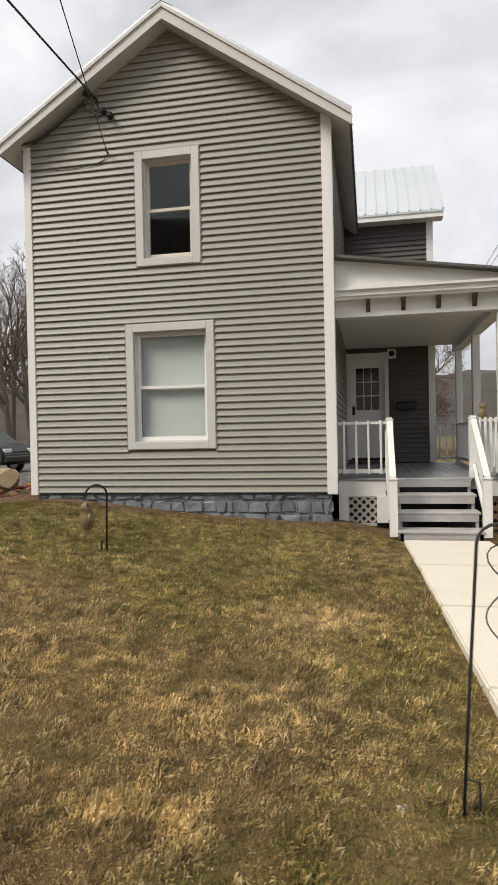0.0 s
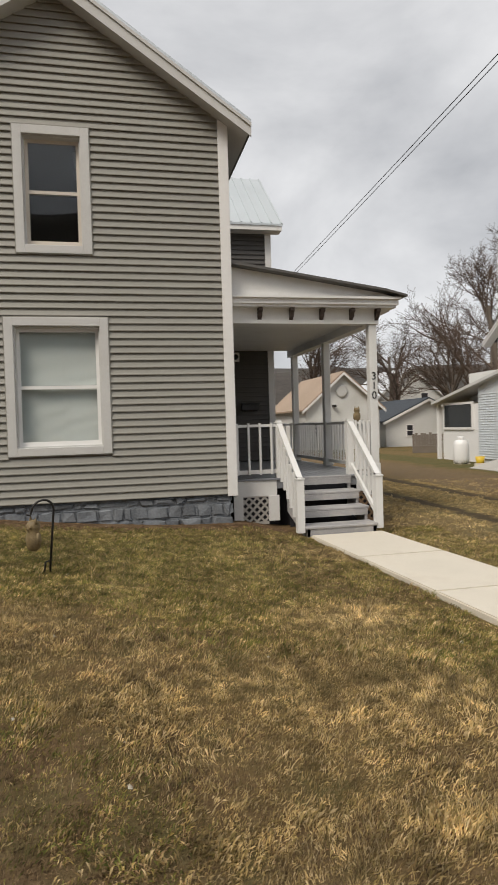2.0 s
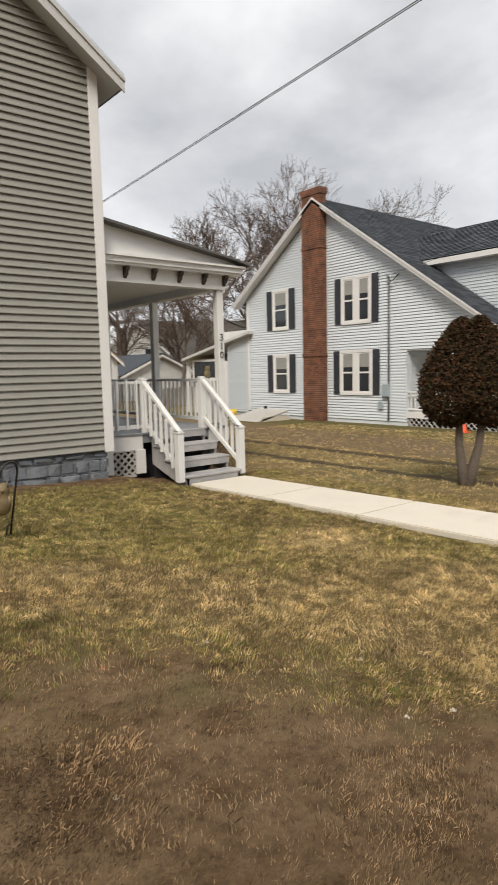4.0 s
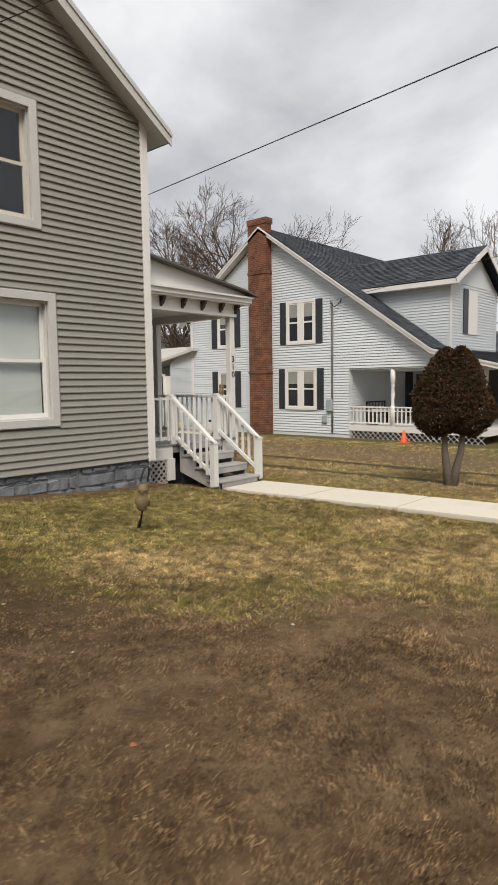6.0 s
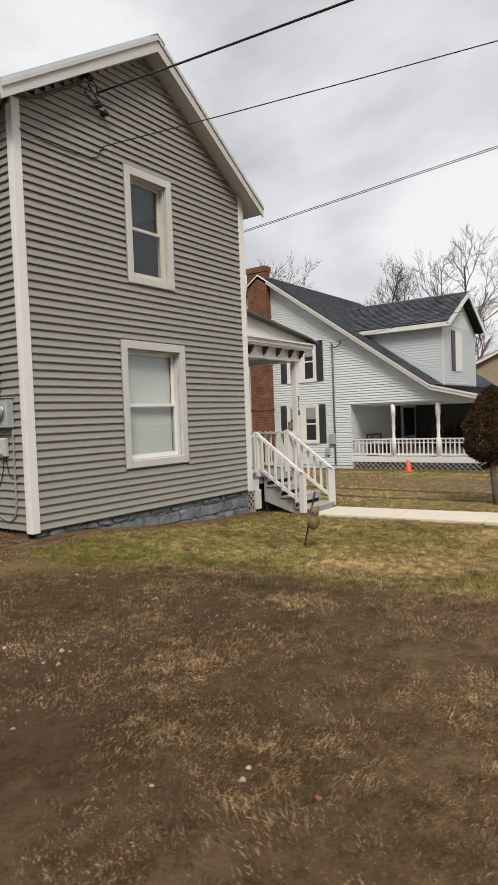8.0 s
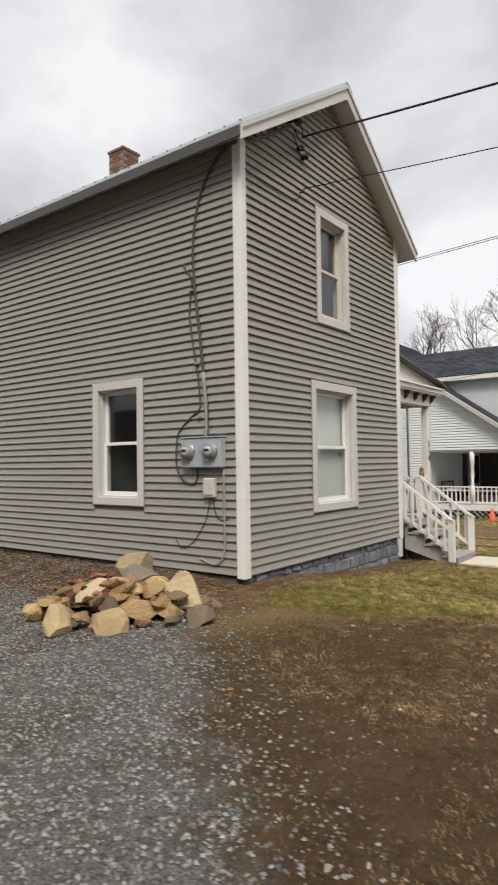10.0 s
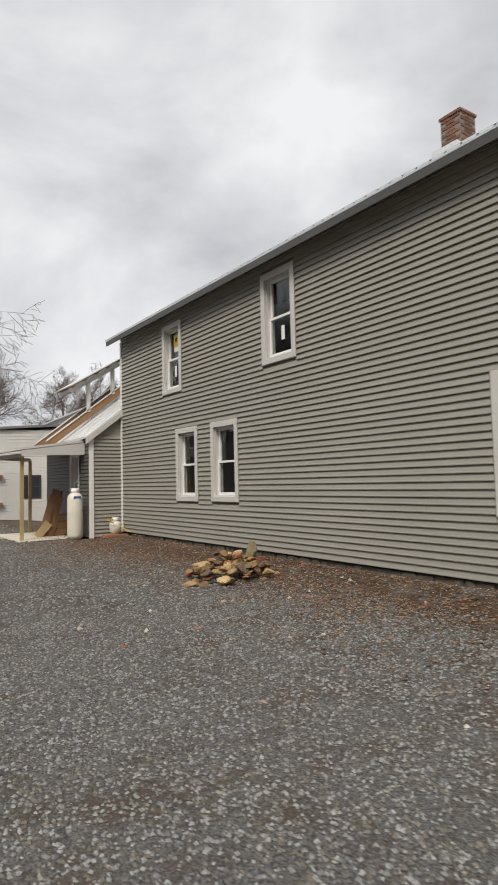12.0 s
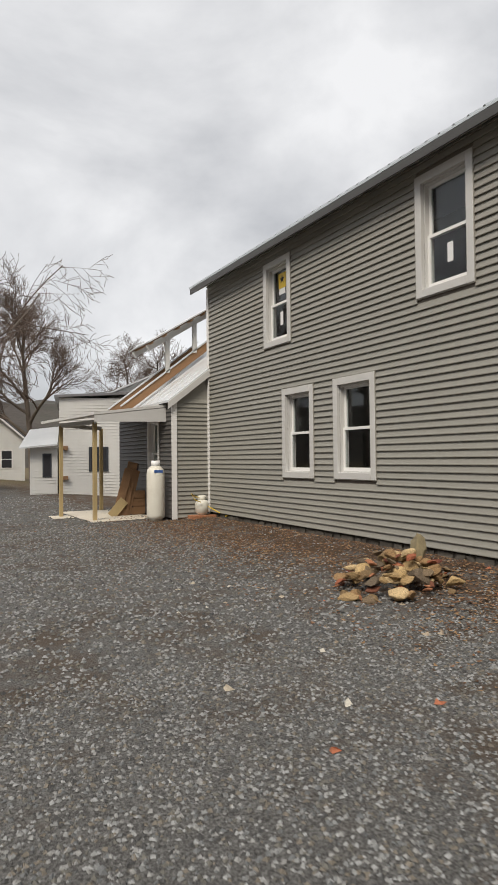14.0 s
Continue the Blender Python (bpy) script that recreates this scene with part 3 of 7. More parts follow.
# ---- roof of the main house ----
def roof_slope(name, ridge, eave, y0, y1, thick, label, rib=0.235, material=M_METALROOF, axis="x", parent=None):
    """A sheet-metal slope from the ridge (x, z) to the eave (x, z), along y from y0 to y1."""
    bm = bmesh.new()
    (xa, za), (xb, zb) = ridge, eave
    prism(bm, [(xa, za), (xb, zb), (xb, zb - 0.03), (xa, za - 0.03)], y0, y1)
    ob = structure(name, bm, material, label, "roof")
    bm = bmesh.new()
    up = Vector((zb - za, 0, xa - xb)).normalized()
    if up.z < 0:
        up.negate()
    beam(bm, Vector((xa, 0, za)) + up * 0.008, Vector((xb, 0, zb)) + up * 0.008, 0.034, 0.022, up=up)
    me = mesh_of("rib", bm, material)
    n = int((y1 - y0) / rib)
    for i in range(n + 1):
        same("rib", me, ob, Matrix.Translation((0, y0 + 0.02 + i * (y1 - y0 - 0.04) / n, 0)))
    return ob


YO = 7.93                                       # front edge of the roof
EX = 2.645                                      # half width of the roof, eave to ridge
for nm, s in (("roof_west", -1), ("roof_east", 1)):
    ex = RX + s * EX
    pitch = 0.652 if s < 0 else 0.692
    ez = RZ - pitch * EX
    roof_slope(nm, (RX, RZ), (ex, ez), YO, YB + 0.35, 0.03, "ribbed pale galvanised metal roof")
    bm = bmesh.new()
    prism(bm, [(RX, RZ - 0.034), (ex - s * 0.03, ez - 0.034 + pitch * 0.03), (ex - s * 0.03, ez - 0.18 + pitch * 0.03), (RX, RZ - 0.23)], YO + 0.03, YB + 0.3)
    structure("soffit_" + nm[5:], bm, M_CASING, "pale boarded soffit under the roof", "soffit")
    # rake board with a small moulding, and the fascia along the eave
    bm = bmesh.new()
    prism(bm, [(RX, RZ - 0.036), (ex, ez - 0.036), (ex, ez - 0.215), (RX, RZ - 0.245)], YO - 0.0, YO + 0.026)
    prism(bm, [(RX, RZ - 0.034), (ex, ez - 0.034), (ex, ez - 0.085), (RX, RZ - 0.085)], YO - 0.022, YO + 0.0)
    structure("rake_" + nm[5:], bm, M_CASING, "pale painted rake board of the gable", "trim")
    structure("fascia_" + nm[5:], boxes((min(ex, ex - s * 0.026), max(ex, ex - s * 0.026), YO + 0.027, YB + 0.3, ez - 0.16, ez - 0.036)), M_FASCIA, "grey fascia along the eave", "trim")
bm = bmesh.new()
prism(bm, [(RX - 0.16, RZ - 0.085), (RX, RZ + 0.025), (RX + 0.16, RZ - 0.085), (RX, RZ + 0.012)], YO - 0.01, YB + 0.36)
structure("ridge_cap", bm, M_METALROOF, "folded metal ridge cap", "roof")

# brick chimney on the ridge
ch = thing("chimney", (-2.3, 13.28, 7.3), "short old brown brick chimney with flashing on the metal roof", "chimney")
part("stack", boxes((-0.21, 0.21, -0.21, 0.21, -0.1, 1.12)), M_MORTAR, ch)
part("flashing", boxes((-0.42, 0.42, -0.27, 0.27, -0.2, 0.5)), M_SHINYTIN, ch, "pale metal flashing")
rnd = random.Random(8)
bm = bmesh.new()
box(bm, -0.1, 0.1, -0.045, 0.045, -0.029, 0.029)
me_b = mesh_of("brick", bevelled(bm, 0.004), M_BRICKPLAIN)
for k in range(9):
    z = 0.535 + k * 0.068
    for side in range(4):
        for u in ((-0.106, 0.106) if (k + side) % 2 else (0.0,)):
            same("brick", me_b, ch, Matrix.Rotation(side * math.pi / 2, 4, "Z") @ Matrix.Translation((u, -0.172 - rnd.uniform(0, 0.005), z)))
part("cap", boxes((-0.235, 0.235, -0.235, 0.235, 1.12, 1.17)), M_BRICKPLAIN, ch)

# ---- the wing behind the porch ----
WY, WX = 12.95, 1.45
W_AT = Matrix.Translation((X1 + 0.001, WY, 0))
door_w = (0.01, 0.9, 0.93, 3.198)
wall_wing = wall("wall_wing", W_AT, WX - X1, 0.86, 5.9, [door_w], "charcoal lapped siding on the wing behind the porch", siding=M_CHARCOALSHADE)
structure("wall_wing_end", boxes((WX - 0.16, WX, WY + 0.17, 16.2, 0.3, 5.9)), M_CHARCOALSHADE, "charcoal end wall of the wing", "wall")
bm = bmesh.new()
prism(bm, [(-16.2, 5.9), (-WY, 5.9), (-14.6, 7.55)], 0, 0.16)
structure("wall_wing_gable", bm, M_CHARCOALSHADE, "charcoal gable of the wing", "wall", Matrix.Translation((WX - 0.16, 0, 0)) @ Matrix.Rotation(radians(-90), 4, "Z"))
# added panels, unseen, that keep light out behind the door panes
structure("wall_wing_inner", boxes((X1 + 0.05, WX - 0.2, WY + 0.9, WY + 0.95, 0.6, 5.7), (X1 + 0.05, WX - 0.2, 16.1, 16.2, 0.3, 5.85), (X1 + 0.05, WX - 0.2, WY + 0.17, 16.1, 3.3, 3.4), (X1 + 0.05, WX - 0.2, WY + 0.17, 16.1, 0.6, 0.7)), M_ROOM, "unseen panels added to keep light out behind the front door", "wall")
structure("trim_wing", boxes((WX - 0.1, WX + 0.036, WY - 0.036, WY, 0.86, 5.9), (WX, WX + 0.03, WY, WY + 0.12, 0.86, 5.9)), M_WHITE, "white corner board of the wing", "trim")
for nm, (ye, yr) in (("roof_wing_front", (12.6, 14.6)), ("roof_wing_back", (16.55, 14.6))):
    bm = bmesh.new()
    prism(bm, [(yr, 7.75), (ye, 6.02), (ye, 5.98), (yr, 7.71)], -0.4, WX + 0.24)
    ob = structure(nm, bm, M_METALROOF, "ribbed pale metal roof of the wing", "roof", Matrix(((0, 1, 0, 0), (1, 0, 0, 0), (0, 0, 1, 0), (0, 0, 0, 1))))
    bm = bmesh.new()
    beam(bm, (yr, 0, 7.765), (ye, 0, 6.035), 0.034, 0.02)
    me = mesh_of("rib", bm, M_METALROOF)
    for i in range(10):
        same("rib", me, ob, Matrix.Translation((0, -0.35 + i * (WX + 0.56) / 9, 0)))
structure("fascia_wing", boxes((X1 + 0.05, WX + 0.22, 12.62, 12.65, 5.88, 5.985), (X1 + 0.05, WX + 0.22, 12.65, 12.93, 5.88, 5.9)), M_WHITE, "white fascia and soffit of the wing", "trim")

# ---- porch ----
PF, PZ, PX = 8.5, 0.84, 1.95        # front edge, floor level, line of the posts
fl = structure("porch_floor", boxes((X1 + 0.04, PX + 0.1, PF + 0.03, 13.2, PZ - 0.16, PZ - 0.03)), M_PORCHFLOOR, "grey painted board floor of the porch", "floor")
bm = boxes((-0.066, 0.066, PF, 13.18, PZ - 0.028, PZ))
me = mesh_of("floor_board", bevelled(bm, 0.004), M_PORCHFLOOR)
k = 0
x = X1 + 0.105
while x < PX + 0.05:
    same("floor_board", me, fl, Matrix.Translation((x, 0, 0)))
    x += 0.136
structure("porch_skirt", boxes((X1 + 0.03, 0.33, PF + 0.02, PF + 0.05, 0.58, PZ - 0.03), (1.62, PX + 0.1, PF + 0.02, PF + 0.05, 0.58, PZ - 0.03), (X1 + 0.03, X1 + 0.17, PF + 0.0, PF + 0.05, 0.2, 0.58), (0.2, 0.36, PF - 0.005, PF + 0.05, 0.2, 0.58), (PX + 0.06, PX + 0.09, PF + 0.06, 13.15, 0.58, PZ - 0.03)), M_PORCHPAINT, "white boards below the porch floor", "trim")
# black panels behind the lattice stand for the shade below the floor
structure("porch_void", boxes((X1 + 0.05, PX, PF + 0.2, PF + 0.24, -0.1, 0.66), (PX - 0.1, PX - 0.06, PF + 0.24, 13.05, -0.1, 0.66)), M_DARK, "dark panels standing for the shade under the porch", "wall")


def lattice(name, at, width, height, material, label, pitch=0.085, slat=0.032):
    base = thing(name, at, label, "lattice")
    r = math.hypot(1, 1)
    for s in (1, -1):
        k = -height
        while k < width:
            u0, u1 = (k, k + height)
            z0, z1 = (0.0, height) if s == 1 else (height, 0.0)
            a, b = max(u0, 0.0), min(u1, width)
            if b - a > 0.04:
                f = lambda u: z0 + (z1 - z0) * (u - u0) / (u1 - u0)
                bm = bmesh.new()
                beam(bm, (a, -0.004 * s, f(a)), (b, -0.004 * s, f(b)), 0.007, slat)
                part("slat", bm, material, base)
            k += pitch * r
    part("top_strip", boxes((0, width, -0.016, 0.012, height - 0.02, height + 0.02)), material, base)
    part("bottom_strip", boxes((0, width, -0.016, 0.012, -0.02, 0.02)), material, base)
    return base


lattice("porch_lattice", Matrix.Translation((X1 + 0.17, PF + 0.04, 0.17)), 0.4, 0.41, M_LATTICE, "weathered white diagonal lattice under the porch")
lattice("porch_lattice", Matrix.Translation((1.63, PF + 0.06, 0.12)), 0.4, 0.46, M_LATTICEB, "brown diagonal lattice under the porch corner")
lattice("porch_lattice", Matrix.Translation((PX + 0.06, PF + 0.1, 0.08)) @ EAST, 4.35, 0.48, M_LATTICEB, "brown diagonal lattice along the porch side")

# posts
POST_Z = 3.17
posts = []
for i, (px, py) in enumerate(((PX, PF + 0.1), (PX, 10.78), (PX, 12.9))):
    p = thing("porch_post", (px, py, PZ), "white square wooden porch post", "post", "porch posts")
    part("shaft", bevelled(boxes((-0.065, 0.065, -0.065, 0.065, 0.0, POST_Z - PZ)), 0.008), M_PORCHPAINT, p)
    part("plinth", bevelled(boxes((-0.08, 0.08, -0.08, 0.08, 0.0, 0.16)), 0.006), M_PORCHPAINT, p)
    posts.append(p)
for i, ch_ in enumerate("310"):
    cu = bpy.data.curves.new("house_number", "FONT")
    cu.body, cu.size, cu.extrude, cu.align_x = ch_, 0.17, 0.004, "CENTER"
    ob = new("house_number", cu)
    dg = bpy.context.evaluated_depsgraph_get()
    me = bpy.data.meshes.new_from_object(ob.evaluated_get(dg))
    bpy.data.objects.remove(ob)
    me.materials.append(M_BLACKIRON)
    same("digit", me, posts[0], Matrix.Translation((0, -0.071, 1.47 - i * 0.15)) @ Matrix.Rotation(radians(90), 4, "X"))

# beams, cornice, ceiling and roof of the porch
structure("porch_beam_front", boxes((X1 + 0.031, PX + 0.09, PF + 0.0, PF + 0.18, POST_Z, 3.4)), M_PORCHPAINT, "white front beam of the porch", "beam")
structure("porch_beam_side", boxes((PX - 0.09, PX + 0.09, PF + 0.18, 13.15, POST_Z, 3.4)), M_PORCHPAINT, "white side beam of the porch", "beam")
structure("porch_cornice", boxes((X1 + 0.031, PX + 0.32, PF - 0.14, PF + 0.2, 3.4, 3.44), (X1 + 0.031, PX + 0.35, PF - 0.17, PF + 0.2, 3.44, 3.52), (X1 + 0.031, PX + 0.38, PF - 0.21, PF + 0.2, 3.52, 3.555), (PX - 0.09, PX + 0.36, PF + 0.2, 12.94, 3.4, 3.44), (PX - 0.09, PX + 0.4, PF + 0.2, 12.94, 3.44, 3.5)), M_PORCHPAINT, "white stepped cornice of the porch", "trim")
bm = bmesh.new()
prism(bm, [(X1 + 0.031, 3.555), (PX + 0.36, 3.557), (PX + 0.1, 3.63), (0.5, 3.86), (X1 + 0.031, 3.98)], PF - 0.1, PF - 0.06)
structure("porch_gable_board", bm, M_PORCHPAINT, "white wedge-shaped board under the porch roof", "trim")
bm = bmesh.new()
prism(bm, [(X1 + 0.001, 4.03), (0.5, 3.9), (PX + 0.1, 3.67), (PX + 0.46, 3.585), (PX + 0.46, 3.555), (PX + 0.1, 3.635), (0.5, 3.865), (X1 + 0.001, 3.99)], PF - 0.26, 12.94)
structure("roof_porch", bm, mat("dark_roof_edge", (0.1, 0.095, 0.09), 0.6), "low dark roof of the porch", "roof")
structure("ceiling_porch", boxes((X1 + 0.02, PX - 0.09, PF + 0.18, 12.94, 3.3, 3.32)), M_PORCHPAINT, "pale boarded porch ceiling", "ceiling")
bm = bmesh.new()
prism(bm, [(0, 0.17), (-0.11, 0.17), (-0.115, 0.13), (-0.075, 0.1), (-0.06, 0.05), (-0.02, 0.03), (0, 0.0)], -0.03, 0.03)
me = mesh_of("porch_bracket", bm, M_BRACKET)
for bx in (0.13, 0.62, 1.1, 1.58, 2.0):
    ob = new("porch_bracket", me)
    ob.matrix_basis = Matrix.Translation((bx, PF, 3.225)) @ EAST
    tagged(ob, "small dark scrolled bracket on the porch beam", "bracket", "porch brackets")

# railings
def railing(name, a, b, z0, h, n, label, post0=True, material=M_PORCHPAINT, group="porch railings"):
    """A level railing from a to b (x, y), standing on z0."""
    a, b = Vector((*a, z0)), Vector((*b, z0))
    base = thing(name, a, label, "railing", group)
    d = b - a
    bm = bmesh.new()
    beam(bm, (0, 0, h - 0.02), (d.x, d.y, h - 0.02), 0.075, 0.04)
    part("top_rail", bm, material, base)
    bm = bmesh.new()
    beam(bm, (0, 0, 0.1), (d.x, d.y, 0.1), 0.045, 0.06)
    part("bottom_rail", bm, material, base)
    bm = boxes((-0.016, 0.016, -0.016, 0.016, 0.06, h + 0.02))
    me = mesh_of("baluster", bevelled(bm, 0.003), material)
    s = d.normalized().cross(Vector((0, 0, 1))) * 0.045
    for i in range(n):
        t = (i + 0.5) / n
        same("baluster", me, base, Matrix.Translation(d * t + s))
    return base


railing("porch_railing", (X1 + 0.03, PF + 0.1), (0.36, PF + 0.1), PZ, 0.82, 4, "short white wooden railing beside the house corner")
railing("porch_railing", (1.6, PF + 0.1), (PX - 0.065, PF + 0.1), PZ, 0.82, 4, "short white wooden railing beside the porch post")
railing("porch_railing", (PX, PF + 0.165), (PX, 10.715), PZ, 0.82, 14, "long white wooden railing along the porch side")
railing("porch_railing", (PX, 10.845), (PX, 12.835), PZ, 0.82, 13, "long white wooden railing along the porch side")
railing("porch_railing", (WX + 0.03, 12.9), (PX - 0.065, 12.9), PZ, 0.82, 3, "short white wooden railing at the porch end")


def newel(bm, x, y, z0, z1):
    box(bm, x - 0.052, x + 0.052, y - 0.052, y + 0.052, z0, z1 - 0.03)
    box(bm, x - 0.062, x + 0.062, y - 0.062, y + 0.062, z1 - 0.03, z1 - 0.012)
    box(bm, x - 0.04, x + 0.04, y - 0.04, y + 0.04, z1 - 0.012, z1 + 0.012)


YL, YU = 7.56, PF + 0.1
for sx, lab in ((0.4, "white wooden stair railing with square newels"), (1.545, "white wooden stair railing with square newels")):
    base = thing("stair_railing", (sx, YL, 0.16), lab, "railing", "stair railings")
    for y, z0, z1 in ((0, 0.0, 0.76), (YU - YL, PZ - 0.16, 1.54)):
        bm = bmesh.new()
        newel(bm, 0, y, z0, z1)
        part("newel", bm, M_PORCHPAINT, base)
    bm = bmesh.new()
    beam(bm, (0, -0.02, 0.735), (0, YU - YL - 0.03, 1.5), 0.08, 0.045)
    part("handrail", bm, M_PORCHPAINT, base)
    bm = bmesh.new()
    beam(bm, (0, 0.05, 0.2), (0, YU - YL - 0.05, 0.84), 0.04, 0.06)
    part("bottom_rail", bm, M_PORCHPAINT, base)
    slope = (1.5 - 0.735) / (YU - YL)
    bm = boxes((-0.02, 0.02, -0.02, 0.02, -0.62, 0.0))
    me = mesh_of("baluster", bevelled(bm, 0.003), M_PORCHPAINT)
    off = -0.05 if sx < 1 else 0.05
    for i in range(6):
        y = 0.12 + i * (YU - YL - 0.2) / 5.6
        same("baluster", me, base, Matrix.Translation((off, y, 0.73 + slope * y)))

# steps
steps = thing("porch_steps", (0.98, 7.5, 0.13), "grey worn wooden porch steps with open risers", "steps")
for i in range(3):
    y0, z1 = i * 0.315, 0.115 + i * 0.2
    part("tread", bevelled(boxes((-0.53, 0.53, y0 - 0.02, y0 + 0.3, z1 - 0.04, z1)), 0.01), M_TREAD, steps)
    part("riser", boxes((-0.5, 0.5, y0 + 0.285, y0 + 0.305, z1 + 0.075, z1 + 0.16)), M_TREAD, steps)
part("tread", bevelled(boxes((-0.53, 0.53, 0.97, 1.03, 0.665, 0.712)), 0.008), M_TREAD, steps)
part("riser", boxes((-0.5, 0.5, 0.0, 0.02, -0.03, 0.075)), M_TREAD, steps)
for s in (-0.5, 0.46):
    bm = bmesh.new()
    prism(bm, [(0.0, -0.1), (0.0, 0.07), (0.3, 0.07), (0.3, 0.27), (0.62, 0.27), (0.62, 0.47), (0.94, 0.47), (0.94, 0.66), (1.0, 0.66), (1.0, 0.2)], -0.04, 0.0)
    part("stringer", bm, M_TREAD, steps, at=Matrix.Translation((s, 0, 0)) @ EAST)
# black sheet behind the open risers stands for the shade there
part("shade_backing", boxes((-0.46, 0.46, 0.99, 1.01, -0.1, 0.62)), M_DARK, steps)

# front door in the wing
d = thing("door_1", W_AT @ Matrix.Translation((0.455, 0, 0.93)) @ Matrix.Diagonal((1, 1, 1.06, 1)), "white front door with nine small glass lights", "door", kind="structure")
part("casing", boxes((-0.445, -0.36, -0.035, 0.03, 0, 2.14), (0.36, 0.445, -0.035, 0.03, 0, 2.14), (-0.36, 0.36, -0.035, 0.03, 2.05, 2.14)), M_WHITE, d)
leaf = part("leaf", boxes((-0.36, 0.36, 0.04, 0.085, 0.03, 1.0), (-0.36, 0.36, 0.04, 0.085, 1.85, 2.05), (-0.36, -0.24, 0.04, 0.085, 1.0, 1.85), (0.24, 0.36, 0.04, 0.085, 1.0, 1.85)), M_WHITE, d)
for i in range(3):
    for j in range(3):
        g = part("pane", boxes((-0.23 + i * 0.16, -0.09 + i * 0.16, 0.058, 0.062, 1.015 + j * 0.28, 1.275 + j * 0.28)), M_GLASS, leaf)
        g.visible_shadow = False
part("muntins", boxes((-0.089, -0.071, 0.045, 0.08, 1.0, 1.85), (0.071, 0.089, 0.045, 0.08, 1.0, 1.85), (-0.24, 0.24, 0.047, 0.078, 1.276, 1.294), (-0.24, 0.24, 0.047, 0.078, 1.556, 1.574)), M_WHITE, leaf)
part("panel", bevelled(boxes((-0.26, -0.03, 0.032, 0.045, 0.18, 0.85), (0.03, 0.26, 0.032, 0.045, 0.18, 0.85)), 0.01), M_WHITE, leaf)
bm = bmesh.new()
lathe(bm, [(0.012, 0), (0.012, 0.03), (0.032, 0.045), (0.03, 0.075), (0.01, 0.08)], 12)
part("knob", bm, M_BLACKIRON, leaf, "dark round knob", Matrix.Translation((-0.3, 0.04, 0.95)) @ Matrix.Rotation(radians(90), 4, "X"))
part("lock_plate", boxes((-0.33, -0.27, 0.03, 0.042, 0.9, 1.08)), M_BLACKIRON, leaf)
part("threshold", boxes((-0.36, 0.36, -0.05, 0.1, -0.02, 0.03)), M_BLACKIRON, d)
lamp = thing("wall_lamp", (0.6, WY - 0.03, 3.06), "white square porch light housing with a dark lens", "lamp")
part("housing", bevelled(boxes((-0.09, 0.09, -0.05, 0.0, 0.0, 0.2)), 0.01), M_WHITE, lamp)
bm = bmesh.new()
lathe(bm, [(0.06, 0), (0.06, 0.03), (0.03, 0.05), (0.005, 0.055)], 14)
part("lens", bm, M_BLACKPL, lamp, "dark round lens", Matrix.Translation((0, -0.05, 0.1)) @ Matrix.Rotation(radians(90), 4, "X"))
mb = thing("mailbox", (0.9, WY - 0.03, 1.98), "black horizontal wall mailbox beside the door", "mailbox")
part("body", bevelled(boxes((-0.2, 0.2, -0.1, 0.0, 0.0, 0.14)), 0.012), M_BLACKPL, mb)
part("lid", bevelled(boxes((-0.205, 0.205, -0.115, 0.0, 0.142, 0.165)), 0.006), M_BLACKPL, mb)
part("scroll", boxes((-0.15, -0.12, -0.12, -0.1, -0.03, 0.0), (0.12, 0.15, -0.12, -0.1, -0.03, 0.0)), M_BLACKIRON, mb)


def owl(name, at, h, label):
    bm = bmesh.new()
    lathe(bm, [(0.12, 0), (0.2, 0.08), (0.25, 0.3), (0.23, 0.5), (0.17, 0.62), (0.2, 0.72), (0.21, 0.84), (0.16, 0.95), (0.05, 1.0)], 14)
    for s in (-1, 1):
        lathe(bm, [(0.07, 0.88), (0.04, 1.0), (0.005, 1.1)], 6, s * 0.14, 0)
        lathe(bm, [(0.06, 0.2), (0.075, 0.4), (0.04, 0.6)], 8, s * 0.21, 0.02)
        lathe(bm, [(0.05, 0.76), (0.055, 0.8), (0.05, 0.86)], 8, s * 0.085, -0.16)
    lathe(bm, [(0.03, 0.7), (0.02, 0.76)], 6, 0, -0.21)
    bmesh.ops.scale(bm, vec=(h, h, h), verts=bm.verts)
    ob = part(name, bm, M_OWL)
    ob.matrix_basis = at
    return tagged(ob, label, "figurine")


owl("owl_figurine", Matrix.Translation((1.68, PF + 0.1, PZ + 0.82)), 0.22, "small brown and cream owl figurine on the railing")

# concrete walk
slab = structure("walk_bed", boxes((0.75, 1.6, -6.0, 7.42, -0.05, 0.06)), M_CONCRETE, "pale concrete bed of the front walk", "walk")
ys = [7.48, 5.9, 4.3, 2.7, 1.1, -0.5, -2.1, -3.7, -6.0]
for a, b in zip(ys, ys[1:]):
    bm = boxes((0.52, 1.56, b + 0.005, a - 0.005, 0.0, 0.13))
    bmesh.ops.bevel(bm, geom=list(bm.edges), offset=0.012, segments=2, affect="EDGES")
    for v in bm.verts:
        v.co.x += (7.48 - v.co.y) * 0.035
        v.co.z += (7.48 - v.co.y) * 0.013
    part("slab", bm, M_CONCRETE, slab)

